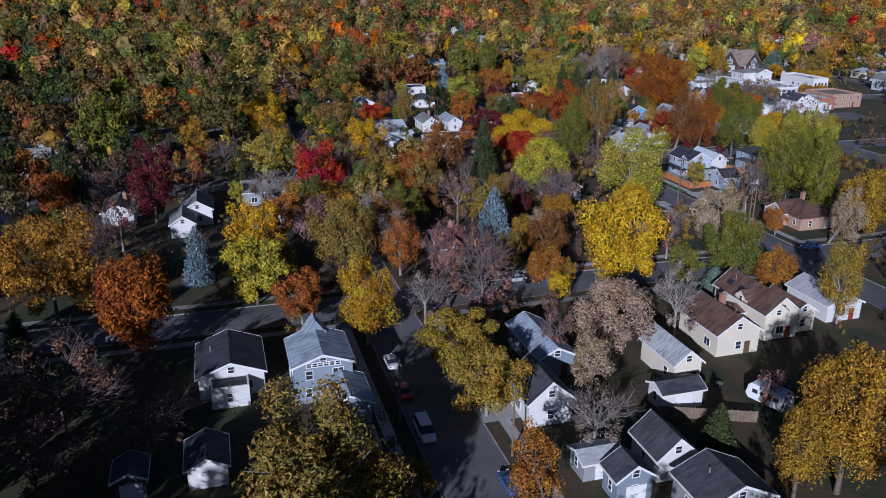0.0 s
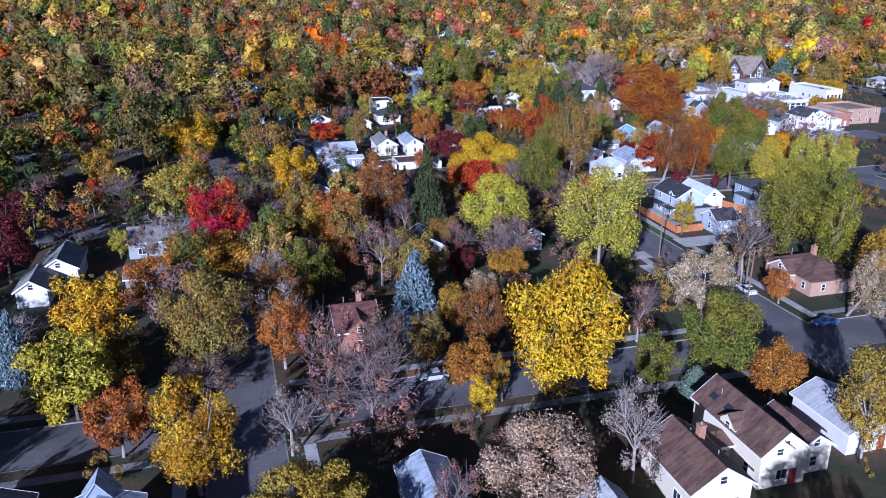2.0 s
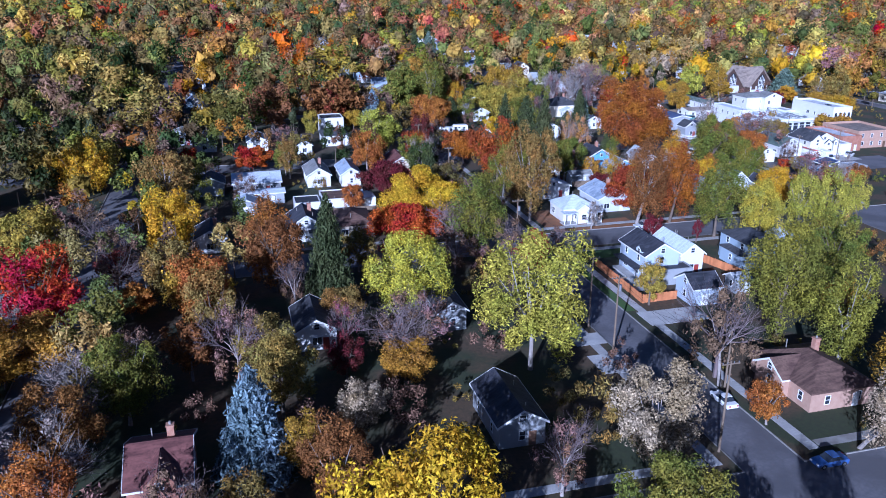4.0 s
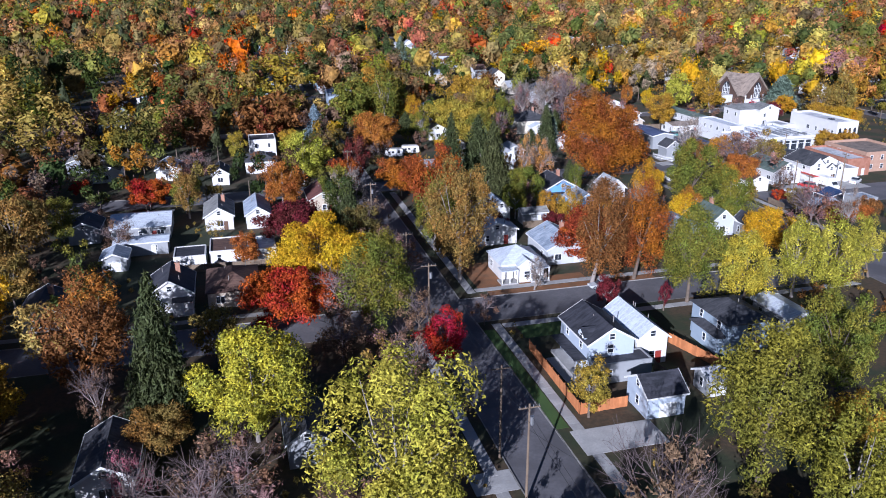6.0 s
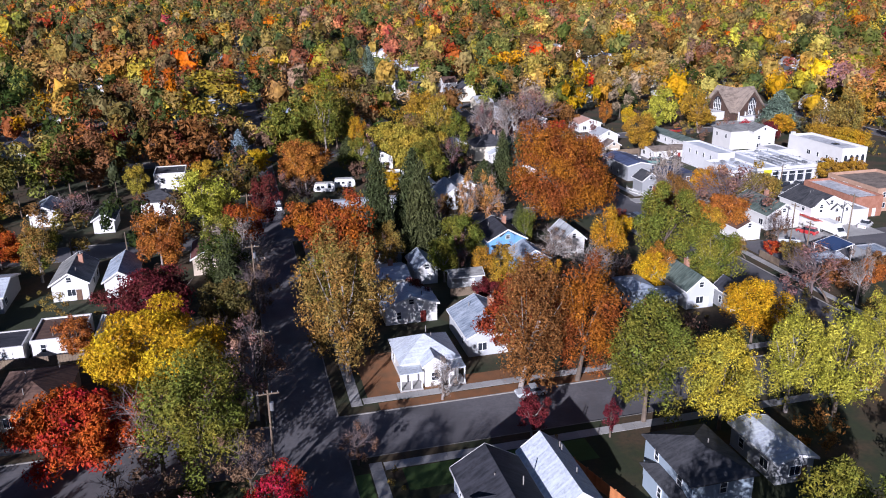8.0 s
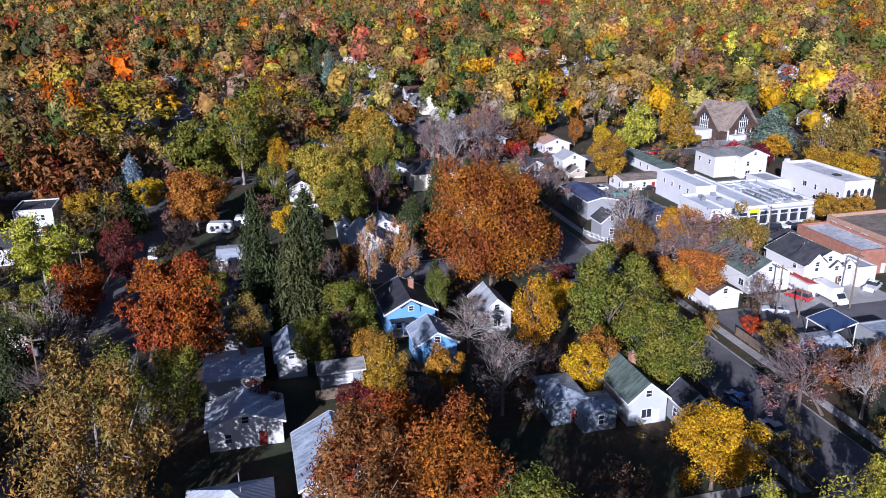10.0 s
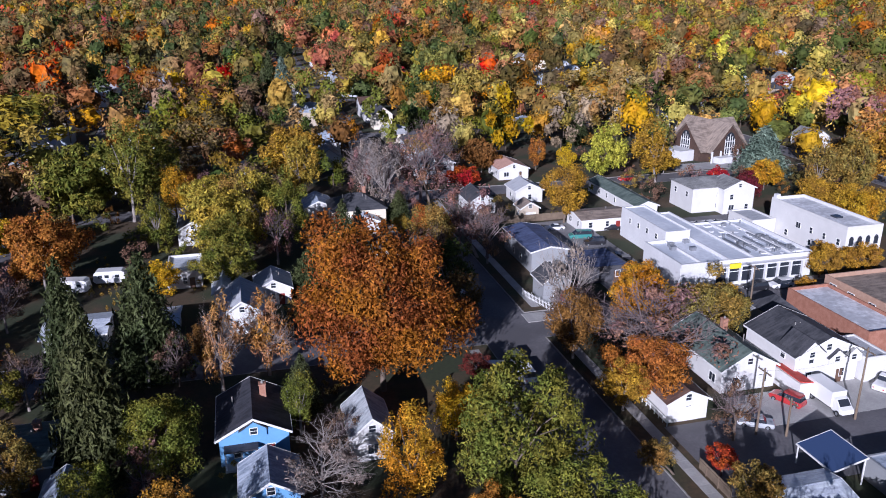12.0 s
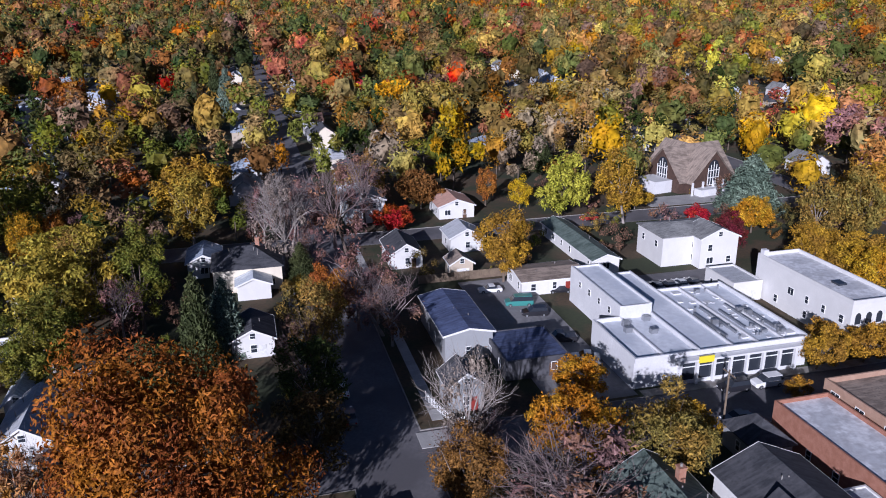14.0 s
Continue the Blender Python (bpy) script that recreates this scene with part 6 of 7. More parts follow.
tree("D", 281.6, 430.3, 13.1, 9.6, 1.9)
tree("O", 162.8, 439.0, 10.4, 8.9, 1.8)
tree("N", 143.5, 478.0, 13.7, 10.1, 2.0)
tree("G", 152.4, 508.2, 13.5, 13.5, 2.5)
tree("D", 165.1, 480.6, 12.4, 8.7, 1.8)
tree("G", 123.8, 592.7, 15.8, 13.4, 2.5)
tree("Y", 135.1, 605.8, 12.7, 13.2, 2.5)
tree("M", 173.1, 506.7, 7.8, 6.8, 1.6)
tree("E", 181.9, 605.6, 10.5, 21.1, 0.3)
tree("N", 196.6, 501.0, 19.4, 19.4, 3.3)
tree("N", 220.3, 548.3, 23.1, 13.6, 2.5)
tree("L", 296.1, 418.4, 11.1, 10.2, 2.0)
tree("G", 287.0, 396.8, 7.9, 4.7, 1.3, 287.0, 397.7)
tree("C", 293.3, 379.7, 6.0, 4.5, 1.2)
tree("K", 292.1, 365.0, 7.4, 4.6, 1.2)
tree("G", 339.4, 400.6, 12.3, 8.3, 1.8, 337.3, 400.6)
tree("D", 310.1, 360.0, 9.7, 13.5, 2.5)
tree("D", 317.8, 356.8, 10.8, 15.9, 2.8)
tree("G", 295.9, 344.6, 8.2, 7.6, 1.7)
tree("G", 301.8, 340.4, 9.7, 6.7, 1.5)
tree("G", 271.5, 310.6, 6.6, 5.6, 1.4, 271.7, 311.9)
tree("G", 281.0, 314.0, 3.9, 3.4, 1.1, 281.0, 313.3)
tree("G", 262.4, 304.2, 3.9, 2.9, 1.0, 262.4, 300.7)
tree("L", 352.9, 469.3, 19.1, 13.9, 2.6)
tree("Y", 351.1, 440.0, 12.7, 12.7, 2.4)
tree("Y", 379.6, 446.3, 16.1, 19.0, 3.3)
tree("V", 429.6, 480.8, 17.7, 16.6, 2.9)
tree("O", 277.9, 497.1, 4.2, 6.3, 1.5)
tree("N", 243.6, 447.3, 16.9, 8.4, 1.8)
tree("D", 220.9, 422.1, 14.8, 10.0, 2.0)
tree("E", 175.6, 330.9, 9.6, 8.6, 0.3)
tree("b", 196.7, 321.3, 8.4, 11.2, 2.2)
tree("L", 198.4, 358.2, 4.6, 4.0, 1.2)
tree("O", 203.1, 356.3, 6.1, 6.1, 1.5, 199.8, 356.3)
tree("P", 202.9, 373.9, 6.8, 8.0, 1.7, 199.8, 373.9)
tree("N", -27.2, 383.2, 15.4, 19.3, 3.3)
tree("R", -47.8, 404.4, 13.4, 13.4, 2.5)
tree("L", 21.6, 358.8, 30.0, 22.4, 3.7, 20.8, 358.8)
tree("C", -5.9, 242.4, 6.0, 5.1, 1.3)
tree("V", 4.1, 195.9, 3.8, 5.5, 1.4)
tree("E", -30.7, 117.8, 5.0, 9.8, 0.3)
tree("O", 57.3, 125.4, 8.0, 6.1, 1.5, 57.3, 121.3)
tree("b", -22.2, 81.7, 6.8, 7.8, 1.7)
tree("b", -11.3, 89.5, 10.4, 5.3, 1.3)
tree("D", 17.9, 70.4, 5.0, 5.2, 1.3)
tree("L", 18.3, 288.8, 14.7, 14.7, 2.7)
tree("S", 40.2, 383.0, 11.5, 10.3, 0.3)
tree("N", 18.2, 384.0, 22.5, 20.2, 3.4)
tree("b", 46.5, 132.0, 8.5, 9.4, 1.9, 46.5, 132.2)
tree("D", 53.6, 133.5, 5.5, 7.3, 1.6)
tree("N", 82.8, 118.8, 6.4, 7.3, 1.6)
tree("G", 61.1, 122.7, 3.1, 5.3, 1.3, 61.1, 121.3)
tree("b", 20.9, 133.6, 10.0, 5.0, 1.3, 20.8, 133.6)
tree("K", 32.5, 209.4, 6.9, 6.9, 1.6)
tree("b", 26.9, 224.7, 13.5, 10.8, 2.1, 31.7, 224.7)
tree("O", 60.6, 211.7, 8.4, 12.9, 2.4)
tree("b", 63.4, 191.1, 5.1, 8.7, 1.8)
tree("D", 70.7, 185.8, 8.1, 5.3, 1.3)
tree("Y", 25.7, 372.0, 8.9, 7.0, 1.6, 20.8, 372.0)
tree("C", 41.5, 317.2, 5.8, 3.9, 1.1)
tree("C", 59.4, 305.8, 9.1, 4.6, 1.2, 59.4, 300.3)
tree("N", 69.6, 293.6, 8.0, 8.0, 1.7)
tree("N", 143.7, 399.5, 12.9, 17.3, 3.0)
tree("A", 148.5, 385.3, 6.6, 11.3, 2.2)
tree("L", 161.3, 352.0, 18.7, 15.8, 2.8)
tree("E", 149.3, 305.0, 12.3, 18.7, 0.3, 149.3, 300.3)
tree("V", 201.1, 215.8, 7.3, 9.6, 1.9, 199.8, 211.8)
tree("G", 152.2, 163.4, 8.0, 7.2, 1.6)
tree("b", 96.0, 203.8, 10.2, 7.1, 1.6)
tree("b", 103.9, 191.8, 8.6, 8.6, 1.8)
tree("b", 57.3, 264.7, 7.9, 6.6, 1.5, 57.3, 263.0)
tree("N", 43.9, 278.1, 7.1, 8.4, 1.8)
tree("O", 83.1, 251.0, 5.9, 5.9, 1.4)
tree("L", 68.7, 524.4, 18.3, 21.0, 3.5)
tree("b", 112.0, 261.0, 6.8, 7.9, 1.7, 110.8, 261.0)
tree("D", 137.7, 275.4, 6.6, 9.1, 1.9)
tree("N", 146.9, 266.9, 6.4, 7.6, 1.7)
tree("b", 121.0, 211.1, 5.3, 4.3, 1.2)
tree("K", 115.4, 310.7, 7.0, 11.6, 2.2, 110.8, 311.9)
tree("b", 124.8, 325.8, 9.5, 7.1, 1.6)
tree("G", 110.6, 503.9, 15.4, 10.9, 2.1)
tree("O", 74.4, 546.4, 12.1, 14.5, 2.6)
tree("A", 129.1, 564.1, 13.1, 15.8, 2.8)
tree("Y", 142.1, 616.7, 12.0, 13.5, 2.5)
tree("N", 166.3, 455.5, 15.8, 14.8, 2.7)
tree("s", 187.0, 586.0, 11.5, 20.2, 0.3)
tree("D", 198.5, 522.8, 24.7, 19.7, 3.4)
tree("Y", 222.4, 572.8, 11.4, 11.4, 2.2)
tree("b", 153.6, 299.6, 6.5, 6.5, 1.5)
tree("R", 157.0, 302.4, 3.8, 6.5, 1.5, 157.0, 300.3)
tree("b", 134.1, 297.8, 5.3, 7.3, 1.6)
tree("N", 131.1, 294.9, 6.9, 6.9, 1.6)
tree("b", 173.7, 276.4, 4.9, 4.9, 1.3)
tree("b", 222.0, 266.5, 5.8, 6.8, 1.6)
tree("D", 215.5, 252.8, 5.8, 4.9, 1.3)
tree("D", 208.5, 262.1, 3.9, 3.9, 1.1, 211.2, 262.1)
tree("b", 178.4, 254.2, 4.0, 5.8, 1.4)
tree("b", 159.8, 252.1, 5.0, 4.1, 1.2)
tree("N", 160.2, 175.2, 11.9, 13.6, 2.5)
tree("N", 161.0, 341.6, 8.4, 11.2, 2.2)
tree("D", 163.1, 362.3, 8.8, 14.0, 2.6)
tree("N", 172.9, 352.5, 9.2, 15.7, 2.8)
tree("E", 182.5, 335.6, 7.9, 15.9, 0.3)
tree("P", 207.2, 340.8, 12.7, 13.7, 2.5, 211.2, 340.8)
tree("b", 211.7, 294.8, 8.6, 8.8, 1.8)
tree("A", 226.1, 298.1, 11.3, 9.4, 1.9)
tree("D", 235.6, 292.9, 11.1, 10.0, 2.0)
tree("B", 198.0, 375.8, 11.2, 16.0, 2.8)
tree("P", 218.4, 403.8, 13.4, 14.9, 2.7, 218.4, 403.6)
tree("L", 179.2, 396.8, 11.1, 15.0, 2.7, 179.2, 397.7)
tree("N", 138.5, 390.6, 12.3, 21.0, 3.5, 138.5, 387.3)
tree("D", 147.7, 454.2, 11.8, 12.7, 2.4)
tree("A", 147.8, 403.3, 4.1, 6.9, 1.6)
tree("s", 186.3, 341.2, 8.0, 12.5, 0.3)
tree("N", 146.0, 362.6, 7.5, 10.4, 2.1)
tree("B", 197.0, 397.1, 7.6, 13.0, 2.4, 197.0, 397.7)
tree("P", 211.1, 345.7, 5.3, 9.0, 1.9, 211.2, 345.7)
tree("D", 202.0, 337.9, 6.1, 9.4, 1.9, 199.8, 337.9)
tree("N", 291.6, 410.8, 9.9, 12.4, 2.3)
tree("C", 388.5, 487.7, 20.9, 12.6, 2.4)
tree("Y", 342.2, 427.5, 9.2, 14.8, 2.7, 337.3, 427.5)
tree("K", 288.3, 358.9, 5.2, 6.6, 1.5)
tree("A", 303.3, 372.5, 9.9, 6.9, 1.6)
tree("A", 299.5, 332.9, 7.8, 8.1, 1.7, 300.7, 332.9)
tree("G", 306.7, 510.0, 18.6, 16.2, 2.9)
tree("G", 322.1, 502.8, 16.1, 18.4, 3.2)
tree("D", 361.1, 507.6, 16.8, 16.8, 3.0)
tree("D", 270.1, 521.4, 16.4, 16.4, 2.9)
tree("G", 280.1, 310.8, 6.6, 5.2, 1.3, 280.1, 311.9)
tree("G", 212.0, 276.8, 6.9, 6.0, 1.4)
# this and the next D tree are filler added to darken the yards
tree("D", 49.9, 182.0, 8.3, 11.6, 2.2)
tree("K", 68.6, 165.6, 5.6, 6.5, 1.4)
tree("G", 76.8, 163.4, 8.6, 5.6, 1.0)
tree("D", 57.5, 168.5, 9.9, 9.0, 1.9)
tree("b", 77.1, 167.3, 10.9, 10.0, 2.0)
tree("N", 122.5, 250.4, 8.4, 14.3, 2.6)
tree("Q", 152.7, 235.4, 18.5, 9.3, 1.9)

# ---- far streets: houses and woods ----
rnd = random.Random(5)
taken = [(o.matrix_world.translation.x, o.matrix_world.translation.y) for o in bpy.data.objects if o.parent is None and o.name.split(".")[0] in ("tree", "spruce", "house", "garage", "church", "shop")] + [(q[1], q[2]) for q in FAR_TREES]
cells = {}
for px, py in taken:
    cells.setdefault((int(px // 12), int(py // 12)), []).append((px, py))


def crowded(x, y, gap):
    i, j = int(x // 12), int(y // 12)
    return any(math.hypot(x - p, y - q) < gap for a in (-1, 0, 1) for b in (-1, 0, 1) for p, q in cells.get((i + a, j + b), ()))


def in_street(x, y, m=1.0):
    return any(a - m < x < b + m for a, b in STREETS_X) or any(a - m < y < b + m for a, b in STREETS_Y)


verge = random.Random(37)


def hides_house(x, y, deep):
    """Whether a tree here would stand before or upon a house."""
    return any(q[0] - 2.5 - 0.27 * deep < x < q[2] + 2.5 and q[1] - deep < y < q[3] + 2 for q in FOOTPRINTS)


for lane, upright, lo, hi in ((18.4, True, 140, 380), (33.8, True, 140, 400), (108.2, True, 312, 420), (210.2, False, -45, 60), (225.6, False, -45, 62), (299.0, False, -20, 100), (313.4, False, 0, 104), (386.0, False, 20, 190), (399.5, False, 40, 195)):
    v = lo
    while v < hi:
        px, py = (lane + verge.uniform(-1, 1), v) if upright else (v, lane + verge.uniform(-1, 1))
        if not crowded(px, py, 6.0) and not hides_house(px, py, 12):
            wide = verge.uniform(8.0, 12.0)
            tree(verge.choice("DDNNLgHRbbPOg"), px, py, wide, wide * verge.uniform(0.85, 1.15), verge.uniform(2.0, 3.2), single=80.0)
            cells.setdefault((int(px // 12), int(py // 12)), []).append((px, py))
        v += verge.uniform(7.5, 12.0)
far_houses = []
for ax, bx in blocks_x:
    for ay, by in blocks_y:
        cx, cy = (ax + bx) / 2, (ay + by) / 2
        if cy > 780 or cy < 60 or abs(cx - (40 + 0.55 * cy)) > 120 + 0.34 * cy or bx - ax > 150:
            continue
        for edge, off in ((ax, 9.0), (bx, -9.0)):
            y = ay + 10
            while y < by - 8:
                hx = edge + off + rnd.uniform(-1, 1)
                if rnd.random() < 0.85 and not near_zone(hx, y) and not near_zone(hx, y - 8) and not crowded(hx, y, 10):
                    a, b = rnd.uniform(3.6, 4.6), rnd.uniform(4.6, 6.0)
                    house(rnd.choice("yyyxh"), hx - a, y - b, hx + a, y + b, rnd.choice((3.2, 3.6, 4.4, 5.6)), rnd.uniform(2.2, 3.2), rnd.choice(("white", "white", "white", "cream", "gray", "slatelt", "tan", "bluegr")),
                          rnd.choice(("char", "graysh", "graysh", "bluegray", "pale", "silver", "brown", "slatelt")), detail=0 if cy > 430 else 1)
                    far_houses.append((hx, y))
                y += rnd.uniform(13, 17)
open_yards = []
for px, py in far_houses:
    if rnd.random() < (0.8 if px > 0.22 * py + 20 else 0.5):
        away = math.hypot(px - 100, py - 110)
        reach = 8 if rnd.random() < 0.4 and away < 520 else 3
        open_yards += [(px - (px - 100) / away * g, py - (py - 110) / away * g) for g in (8, 15, 22, 30, 38, 46, 54, 62)[:reach]]
for px, py in far_houses:
    cells.setdefault((int(px // 12), int(py // 12)), []).append((px, py))

yard_cells = {}
for px, py in open_yards:
    yard_cells.setdefault((int(px // 12), int(py // 12)), []).append((px, py))
# DARK: darker kinds for the left, part of whose shade is in these colours
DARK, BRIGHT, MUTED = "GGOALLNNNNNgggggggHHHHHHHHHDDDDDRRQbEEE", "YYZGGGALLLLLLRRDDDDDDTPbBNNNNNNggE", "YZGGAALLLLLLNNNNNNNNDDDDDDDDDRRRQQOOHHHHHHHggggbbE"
plots = {}
nprng = np.random.default_rng(11)
for step, low, high in ((12.5, 0.0, 380.0), (13.0, 380.0, 700.0), (15.0, 700.0, 1200.0), (22.0, 1200.0, 5000.0)):
    x = -620.0
    while x < 2300:
        y = -60.0
        while y < 2350:
            u, v = x + nprng.uniform(-0.48, 0.48) * step, y + nprng.uniform(-0.48, 0.48) * step
            y += step
            along = min(1.0, max(0.0, (u * 191.0 + v * 225.0) / 87106.0))
            dist = math.hypot(u - 191.0 * along, v - 225.0 * along)
            if u > 110 + 1.06 * v:
                dist = max(dist, 240.0)
            if not low <= dist < high or not -70 - 0.27 * v < u < (200 if v < 420 else 90) + 1.04 * v or (v < 1110 and -250 < u < 800 and in_street(u, v, 0.3)):
                continue
            if near_zone(u, v) or (-152 < u < -73 and 343 < v < 382) or crowded(u, v, 6.6):
                continue
            i, j = int(u // 12), int(v // 12)
            if any(math.hypot(u - p, v - q) < 5.5 for a in (-1, 0, 1) for b in (-1, 0, 1) for p, q in yard_cells.get((i + a, j + b), ())):
                continue
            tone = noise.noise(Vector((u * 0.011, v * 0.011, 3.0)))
            # MUTED past 300 m: duller kinds, with some haze put into the colour mix
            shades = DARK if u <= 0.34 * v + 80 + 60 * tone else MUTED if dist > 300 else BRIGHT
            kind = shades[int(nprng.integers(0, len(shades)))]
            if v > 330 and tone > 0.1 and nprng.uniform() < 0.28:
                kind = "RRQQQOOC"[int(nprng.integers(0, 8))]
            w = 8.5 + 10.5 * nprng.uniform() ** 1.4 * (1.0 if dist < 700 else 1.25) + (5.0 if dist > 1200 else 0.0)
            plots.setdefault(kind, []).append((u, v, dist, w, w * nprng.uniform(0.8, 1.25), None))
        x += step
for kind, u, v, dist, w, h, z in FAR_TREES:
    plots.setdefault(kind, []).append((u, v, dist, w, h, z))
# unseen trees beyond the view, added to cast shade over the first yards
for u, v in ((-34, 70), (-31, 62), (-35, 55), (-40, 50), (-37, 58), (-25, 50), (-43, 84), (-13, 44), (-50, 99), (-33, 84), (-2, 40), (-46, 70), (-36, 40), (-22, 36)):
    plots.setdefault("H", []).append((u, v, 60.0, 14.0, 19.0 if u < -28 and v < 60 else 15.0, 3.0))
REACH = (130.0, 210.0, 330.0, 500.0, 750.0, 1200.0, 9000.0)    # metres up to which each fineness of crown is used


def far_crown(count, lobes, size):
    """A crown of leaf clumps, the farther ones round one rough inner mass, in the unit box."""
    if count > 500:
        return leafy(nprng, count, lobes, size, 1.2, 0.0, True, 0.62)
    p, d, _ = crown_points(nprng, count, lobes, 0.0, False)
    v, f = leaf_quads(p, d, size, nprng, 1.2, 0.32)
    ball, sides = (KNOB, KNOB_FACES) if count > 40 else (BALL, BALL_FACES)
    core = ball * nprng.uniform(0.19, 0.40, (len(ball), 1)) + np.array([0, 0, 0.5])
    return np.concatenate([v, core]), np.concatenate([f, sides + len(v)])


clouds = [[far_crown(*q) for _ in range(6)] for q in ((950, 10, 0.047), (560, 6, 0.061), (330, 18, 0.079), (150, 14, 0.11), (56, 11, 0.148), (26, 8, 0.2), (8, 6, 0.33))]
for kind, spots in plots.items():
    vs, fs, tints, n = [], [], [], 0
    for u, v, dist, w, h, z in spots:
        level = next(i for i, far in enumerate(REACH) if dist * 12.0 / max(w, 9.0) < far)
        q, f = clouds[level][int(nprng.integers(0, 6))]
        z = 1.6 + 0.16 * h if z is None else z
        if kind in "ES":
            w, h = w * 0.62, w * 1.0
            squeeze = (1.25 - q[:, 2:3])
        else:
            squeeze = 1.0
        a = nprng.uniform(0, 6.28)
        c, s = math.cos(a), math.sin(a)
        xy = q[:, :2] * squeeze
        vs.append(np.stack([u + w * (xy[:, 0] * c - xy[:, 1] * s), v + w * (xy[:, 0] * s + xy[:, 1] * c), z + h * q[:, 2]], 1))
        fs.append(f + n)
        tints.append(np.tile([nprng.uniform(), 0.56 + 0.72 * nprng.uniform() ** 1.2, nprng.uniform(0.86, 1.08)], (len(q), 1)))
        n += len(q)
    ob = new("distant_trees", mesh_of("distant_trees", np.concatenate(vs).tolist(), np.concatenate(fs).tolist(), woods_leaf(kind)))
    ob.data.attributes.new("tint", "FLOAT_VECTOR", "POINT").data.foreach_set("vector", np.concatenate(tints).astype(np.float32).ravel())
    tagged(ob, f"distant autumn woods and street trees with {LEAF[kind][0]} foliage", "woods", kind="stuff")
stems = []
for kind, spots in plots.items():
    for u, v, dist, w, h, z in spots:
        if dist < 320:
            stems.append(tube((u, v, -0.1), (u, v, 6.0), 0.22, 0.12, 4))
ob = new("distant_trunks", mesh_of("distant_trunks", *joined(*stems), BARK))
tagged(ob, "grey-brown trunks of the distant street trees", "woods", kind="stuff")

# ---- bare trees along the shaded streets and back yards ----
bare = random.Random(31)
for lane, lo, hi in ((18.6, 136, 205), (33.6, 136, 205), (108.6, 205, 300), (-5, 132, 230)):
    v = lo
    while v < hi:
        u = lane + bare.uniform(-0.8, 0.8) if lane > 0 else bare.uniform(-40, 60)
        if not crowded(u, v, 4.5) and not in_street(u, v, 1.2) and not any(q[0] - 2 < u < q[2] + 2 and q[1] - 7 < v < q[3] + 2 for q in FOOTPRINTS):
            wide = bare.uniform(6.5, 11.0)
            tree(bare.choice("bbPBbP"), u, v, wide, wide * bare.uniform(0.75, 1.05), bare.uniform(2.0, 3.0))
            cells.setdefault((int(u // 12), int(v // 12)), []).append((u, v))
        v += bare.uniform(6.0, 11.0)
for _ in range(110):
    u, v = bare.uniform(-45, 200), bare.uniform(120, 430)
    if near_zone(u, v) and u < 0.42 * v + 5 and not in_street(u, v, 1.5) and not crowded(u, v, 5.2) and not hides_house(u, v, 12):
        wide = bare.uniform(6.0, 10.0)
        tree(bare.choice("bbPBMbNDG"), u, v, wide, wide * bare.uniform(0.75, 1.05), bare.uniform(1.5, 2.5))
        cells.setdefault((int(u // 12), int(v // 12)), []).append((u, v))

for _ in range(110):
    u, v = bare.choice((bare.uniform(34, 106), bare.uniform(-42, 18), bare.uniform(122, 196))), bare.uniform(134, 300)
    if near_zone(u, v) and u < 0.40 * v + 20 and not in_street(u, v, 1.0) and not crowded(u, v, 5.6) and not hides_house(u, v, 12):
        wide = bare.uniform(7.0, 10.0)
        tree(bare.choice("DDNRObbD"), u, v, wide, wide * bare.uniform(0.9, 1.15), bare.uniform(1.5, 2.5))
        cells.setdefault((int(u // 12), int(v // 12)), []).append((u, v))

# ---- young trees in the shade of the near yards ----
filler = random.Random(23)
young = {}
sapling = [leafy(nprng, 460, 9, 0.046, 1.35, 0.0, True, 0.5) for _ in range(4)]
for _ in range(900):
    u, v = filler.uniform(-45, 345), filler.uniform(45, 430)
    if not near_zone(u, v) or in_street(u, v, 1.5) or crowded(u, v, 4.2) or (212 < u < 345 and 245 < v < 362) or (120 < u < 150 and 170 < v < 243):
        continue
    if hides_house(u, v, 8):
        continue
    young.setdefault(filler.choice("DDNPbbbHDRbPHN"), []).append((u, v, filler.uniform(3.2, 7.6)))
    cells.setdefault((int(u // 12), int(v // 12)), []).append((u, v))
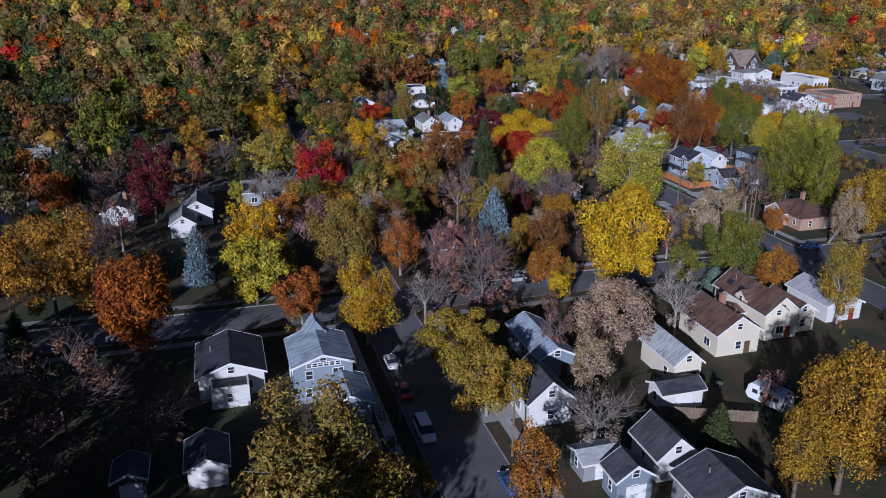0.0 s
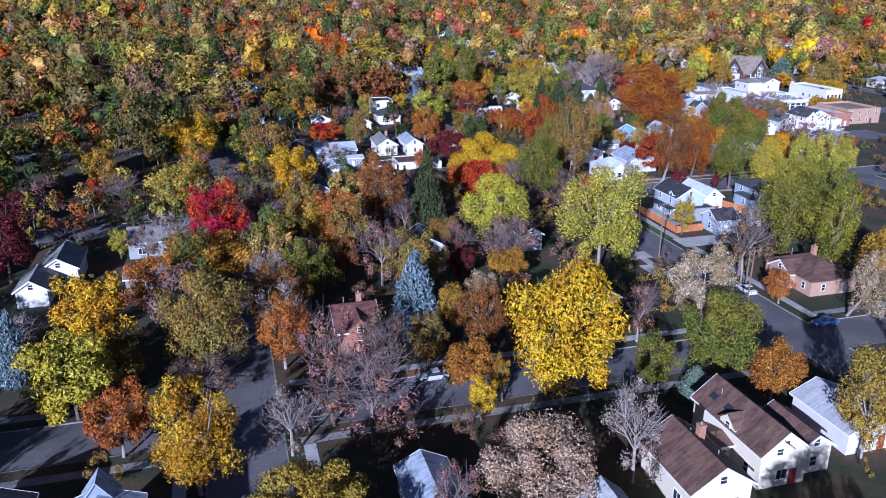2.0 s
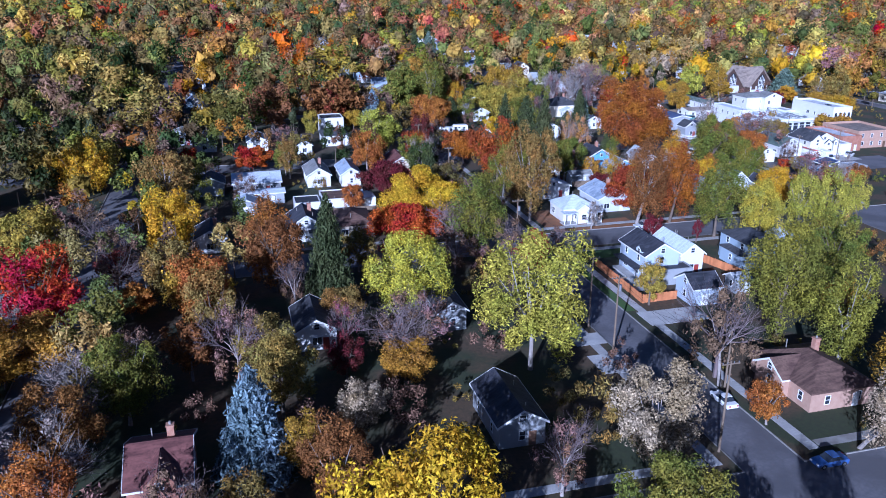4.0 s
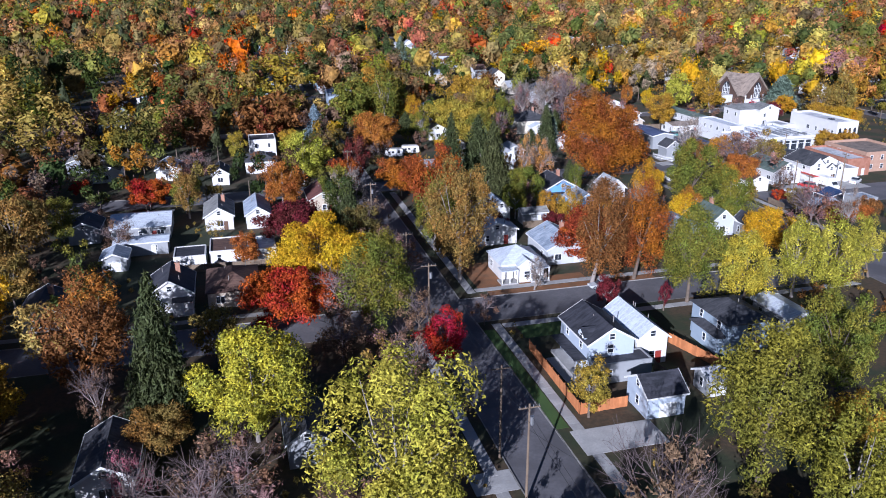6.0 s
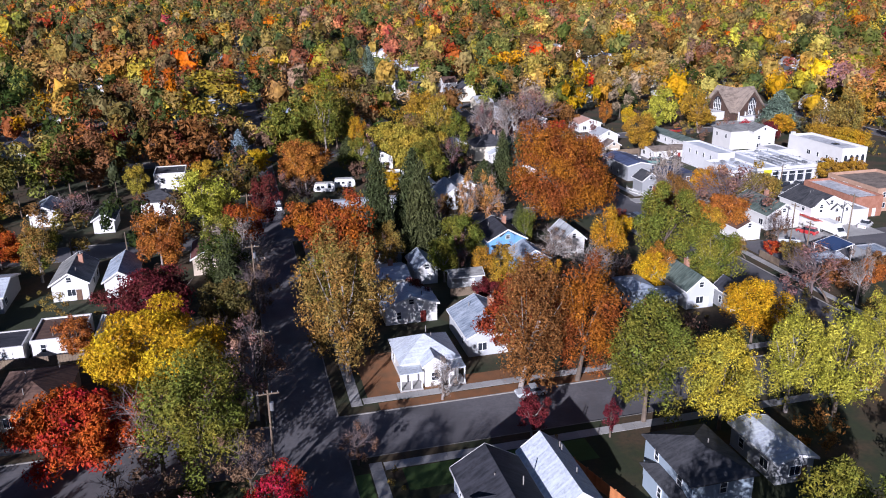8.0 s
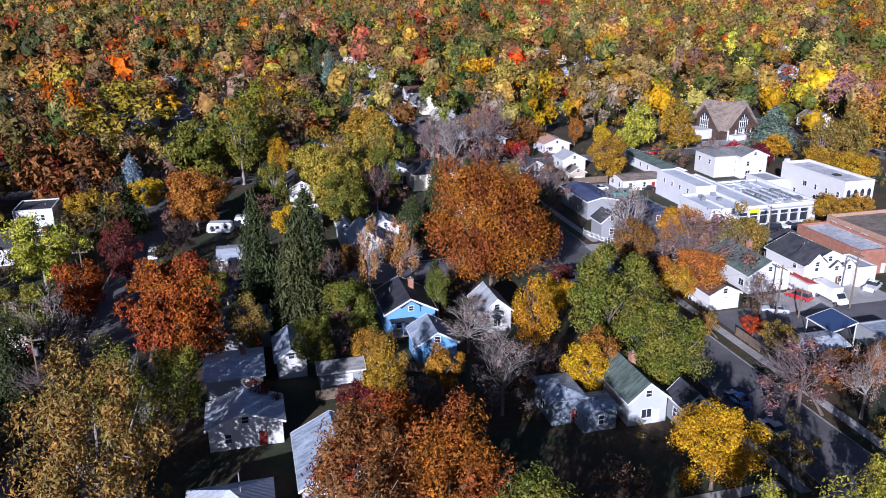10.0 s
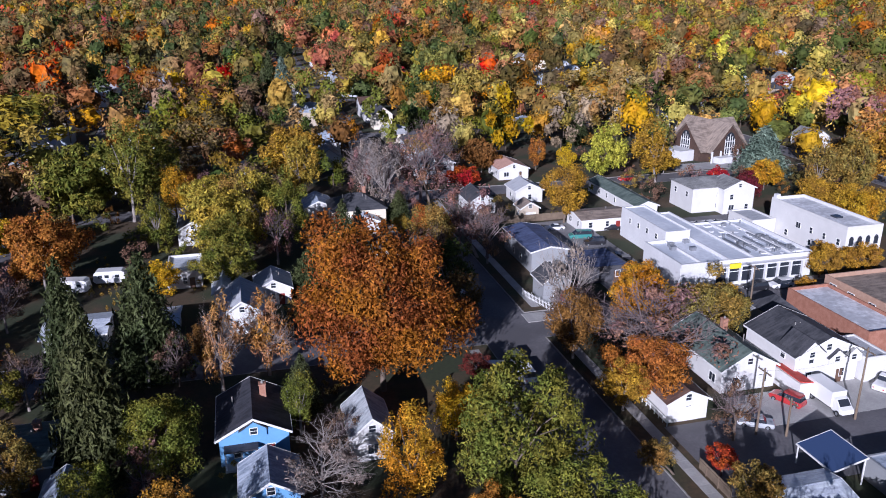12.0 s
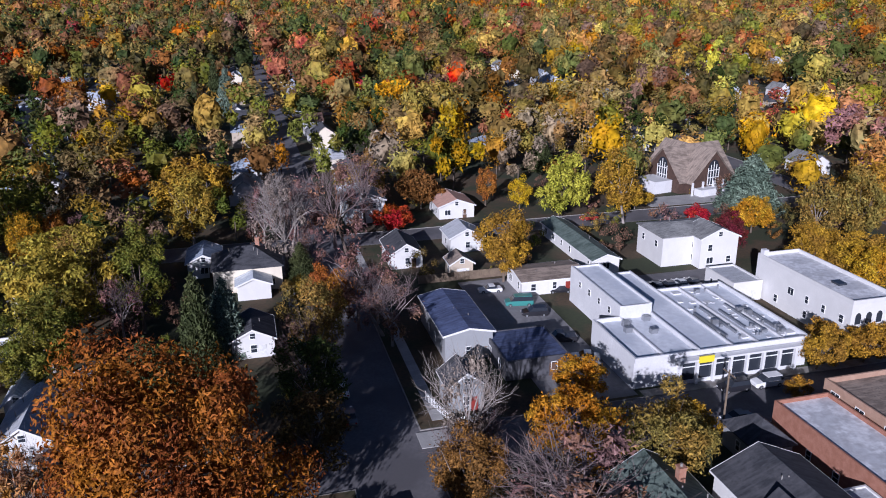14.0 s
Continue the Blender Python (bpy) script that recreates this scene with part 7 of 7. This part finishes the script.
for kind, spots in young.items():
    vs, fs, n = [], [], 0
    for u, v, w in spots:
        q, f = sapling[int(nprng.integers(0, 4))]
        vs.append(np.stack([u + w * q[:, 0], v + w * q[:, 1], 0.5 + w * q[:, 2]], 1))
        fs.append(f + n)
        n += len(q)
    ob = new("young_trees", mesh_of("young_trees", np.concatenate(vs).tolist(), np.concatenate(fs).tolist(), LEAF[kind][1]))
    tagged(ob, f"small yard trees and bushes with {LEAF[kind][0]} leaves", "bushes", kind="stuff")

# ---- shrubs in the near yards ----
vs, fs, n = [], [], 0
shrub = [leafy(nprng, 110, 3, 0.10) for _ in range(4)]
for _ in range(1100):
    u, v = nprng.uniform(-45, 345), nprng.uniform(45, 470)
    if not near_zone(u, v) or in_street(u, v, 3.5) or crowded(u, v, 2.5) or (214 < u < 300 and 250 < v < 362):
        continue
    if any(f[0] - 0.5 < u < f[2] + 0.5 and f[1] - 0.5 < v < f[3] + 0.5 for f in FOOTPRINTS):
        continue
    q, f = shrub[int(nprng.integers(0, 4))]
    w, h = nprng.uniform(1.2, 3.2), nprng.uniform(1.0, 2.4)
    vs.append(np.stack([u + w * q[:, 0], v + w * q[:, 1], h * q[:, 2]], 1))
    fs.append(f + n)
    n += len(q)
ob = new("shrubs", mesh_of("shrubs", np.concatenate(vs).tolist(), np.concatenate(fs).tolist(), LEAF["D"][1]))
tagged(ob, "low brown and olive shrubs growing in the yards", "shrubs", kind="stuff")


# ---- footpaths and their slabs ----
for a, b in ((122.2, 123.8), (108.2, 109.8)):
    pavement(a, 133.4, b, 211.0)
pavement(122.2, 224.9, 123.8, 299.0), pavement(108.2, 224.9, 109.8, 299.0, False), pavement(212.6, 224.0, 214.2, 299.5), pavement(197.0, 224.0, 198.6, 299.5, False)
pavement(33.0, 133.6, 108.0, 135.2), pavement(124.0, 133.6, 196.0, 135.2, False), pavement(124.0, 225.2, 196.0, 226.8), pavement(124.0, 209.2, 196.0, 210.8), pavement(33.0, 225.2, 108.0, 226.8, False)
pavement(33.0, 118.2, 108.0, 119.8, False), pavement(-50.0, 118.2, 20.0, 119.8, False), pavement(-50.0, 133.6, 20.0, 135.2, False), pavement(17.6, 46.0, 19.2, 118.0), pavement(33.2, 46.0, 34.8, 118.0)
pavement(212.6, 313.0, 214.2, 386.0), pavement(197.0, 313.0, 198.6, 386.0, False), pavement(243.0, 311.3, 300.0, 313.0, False)
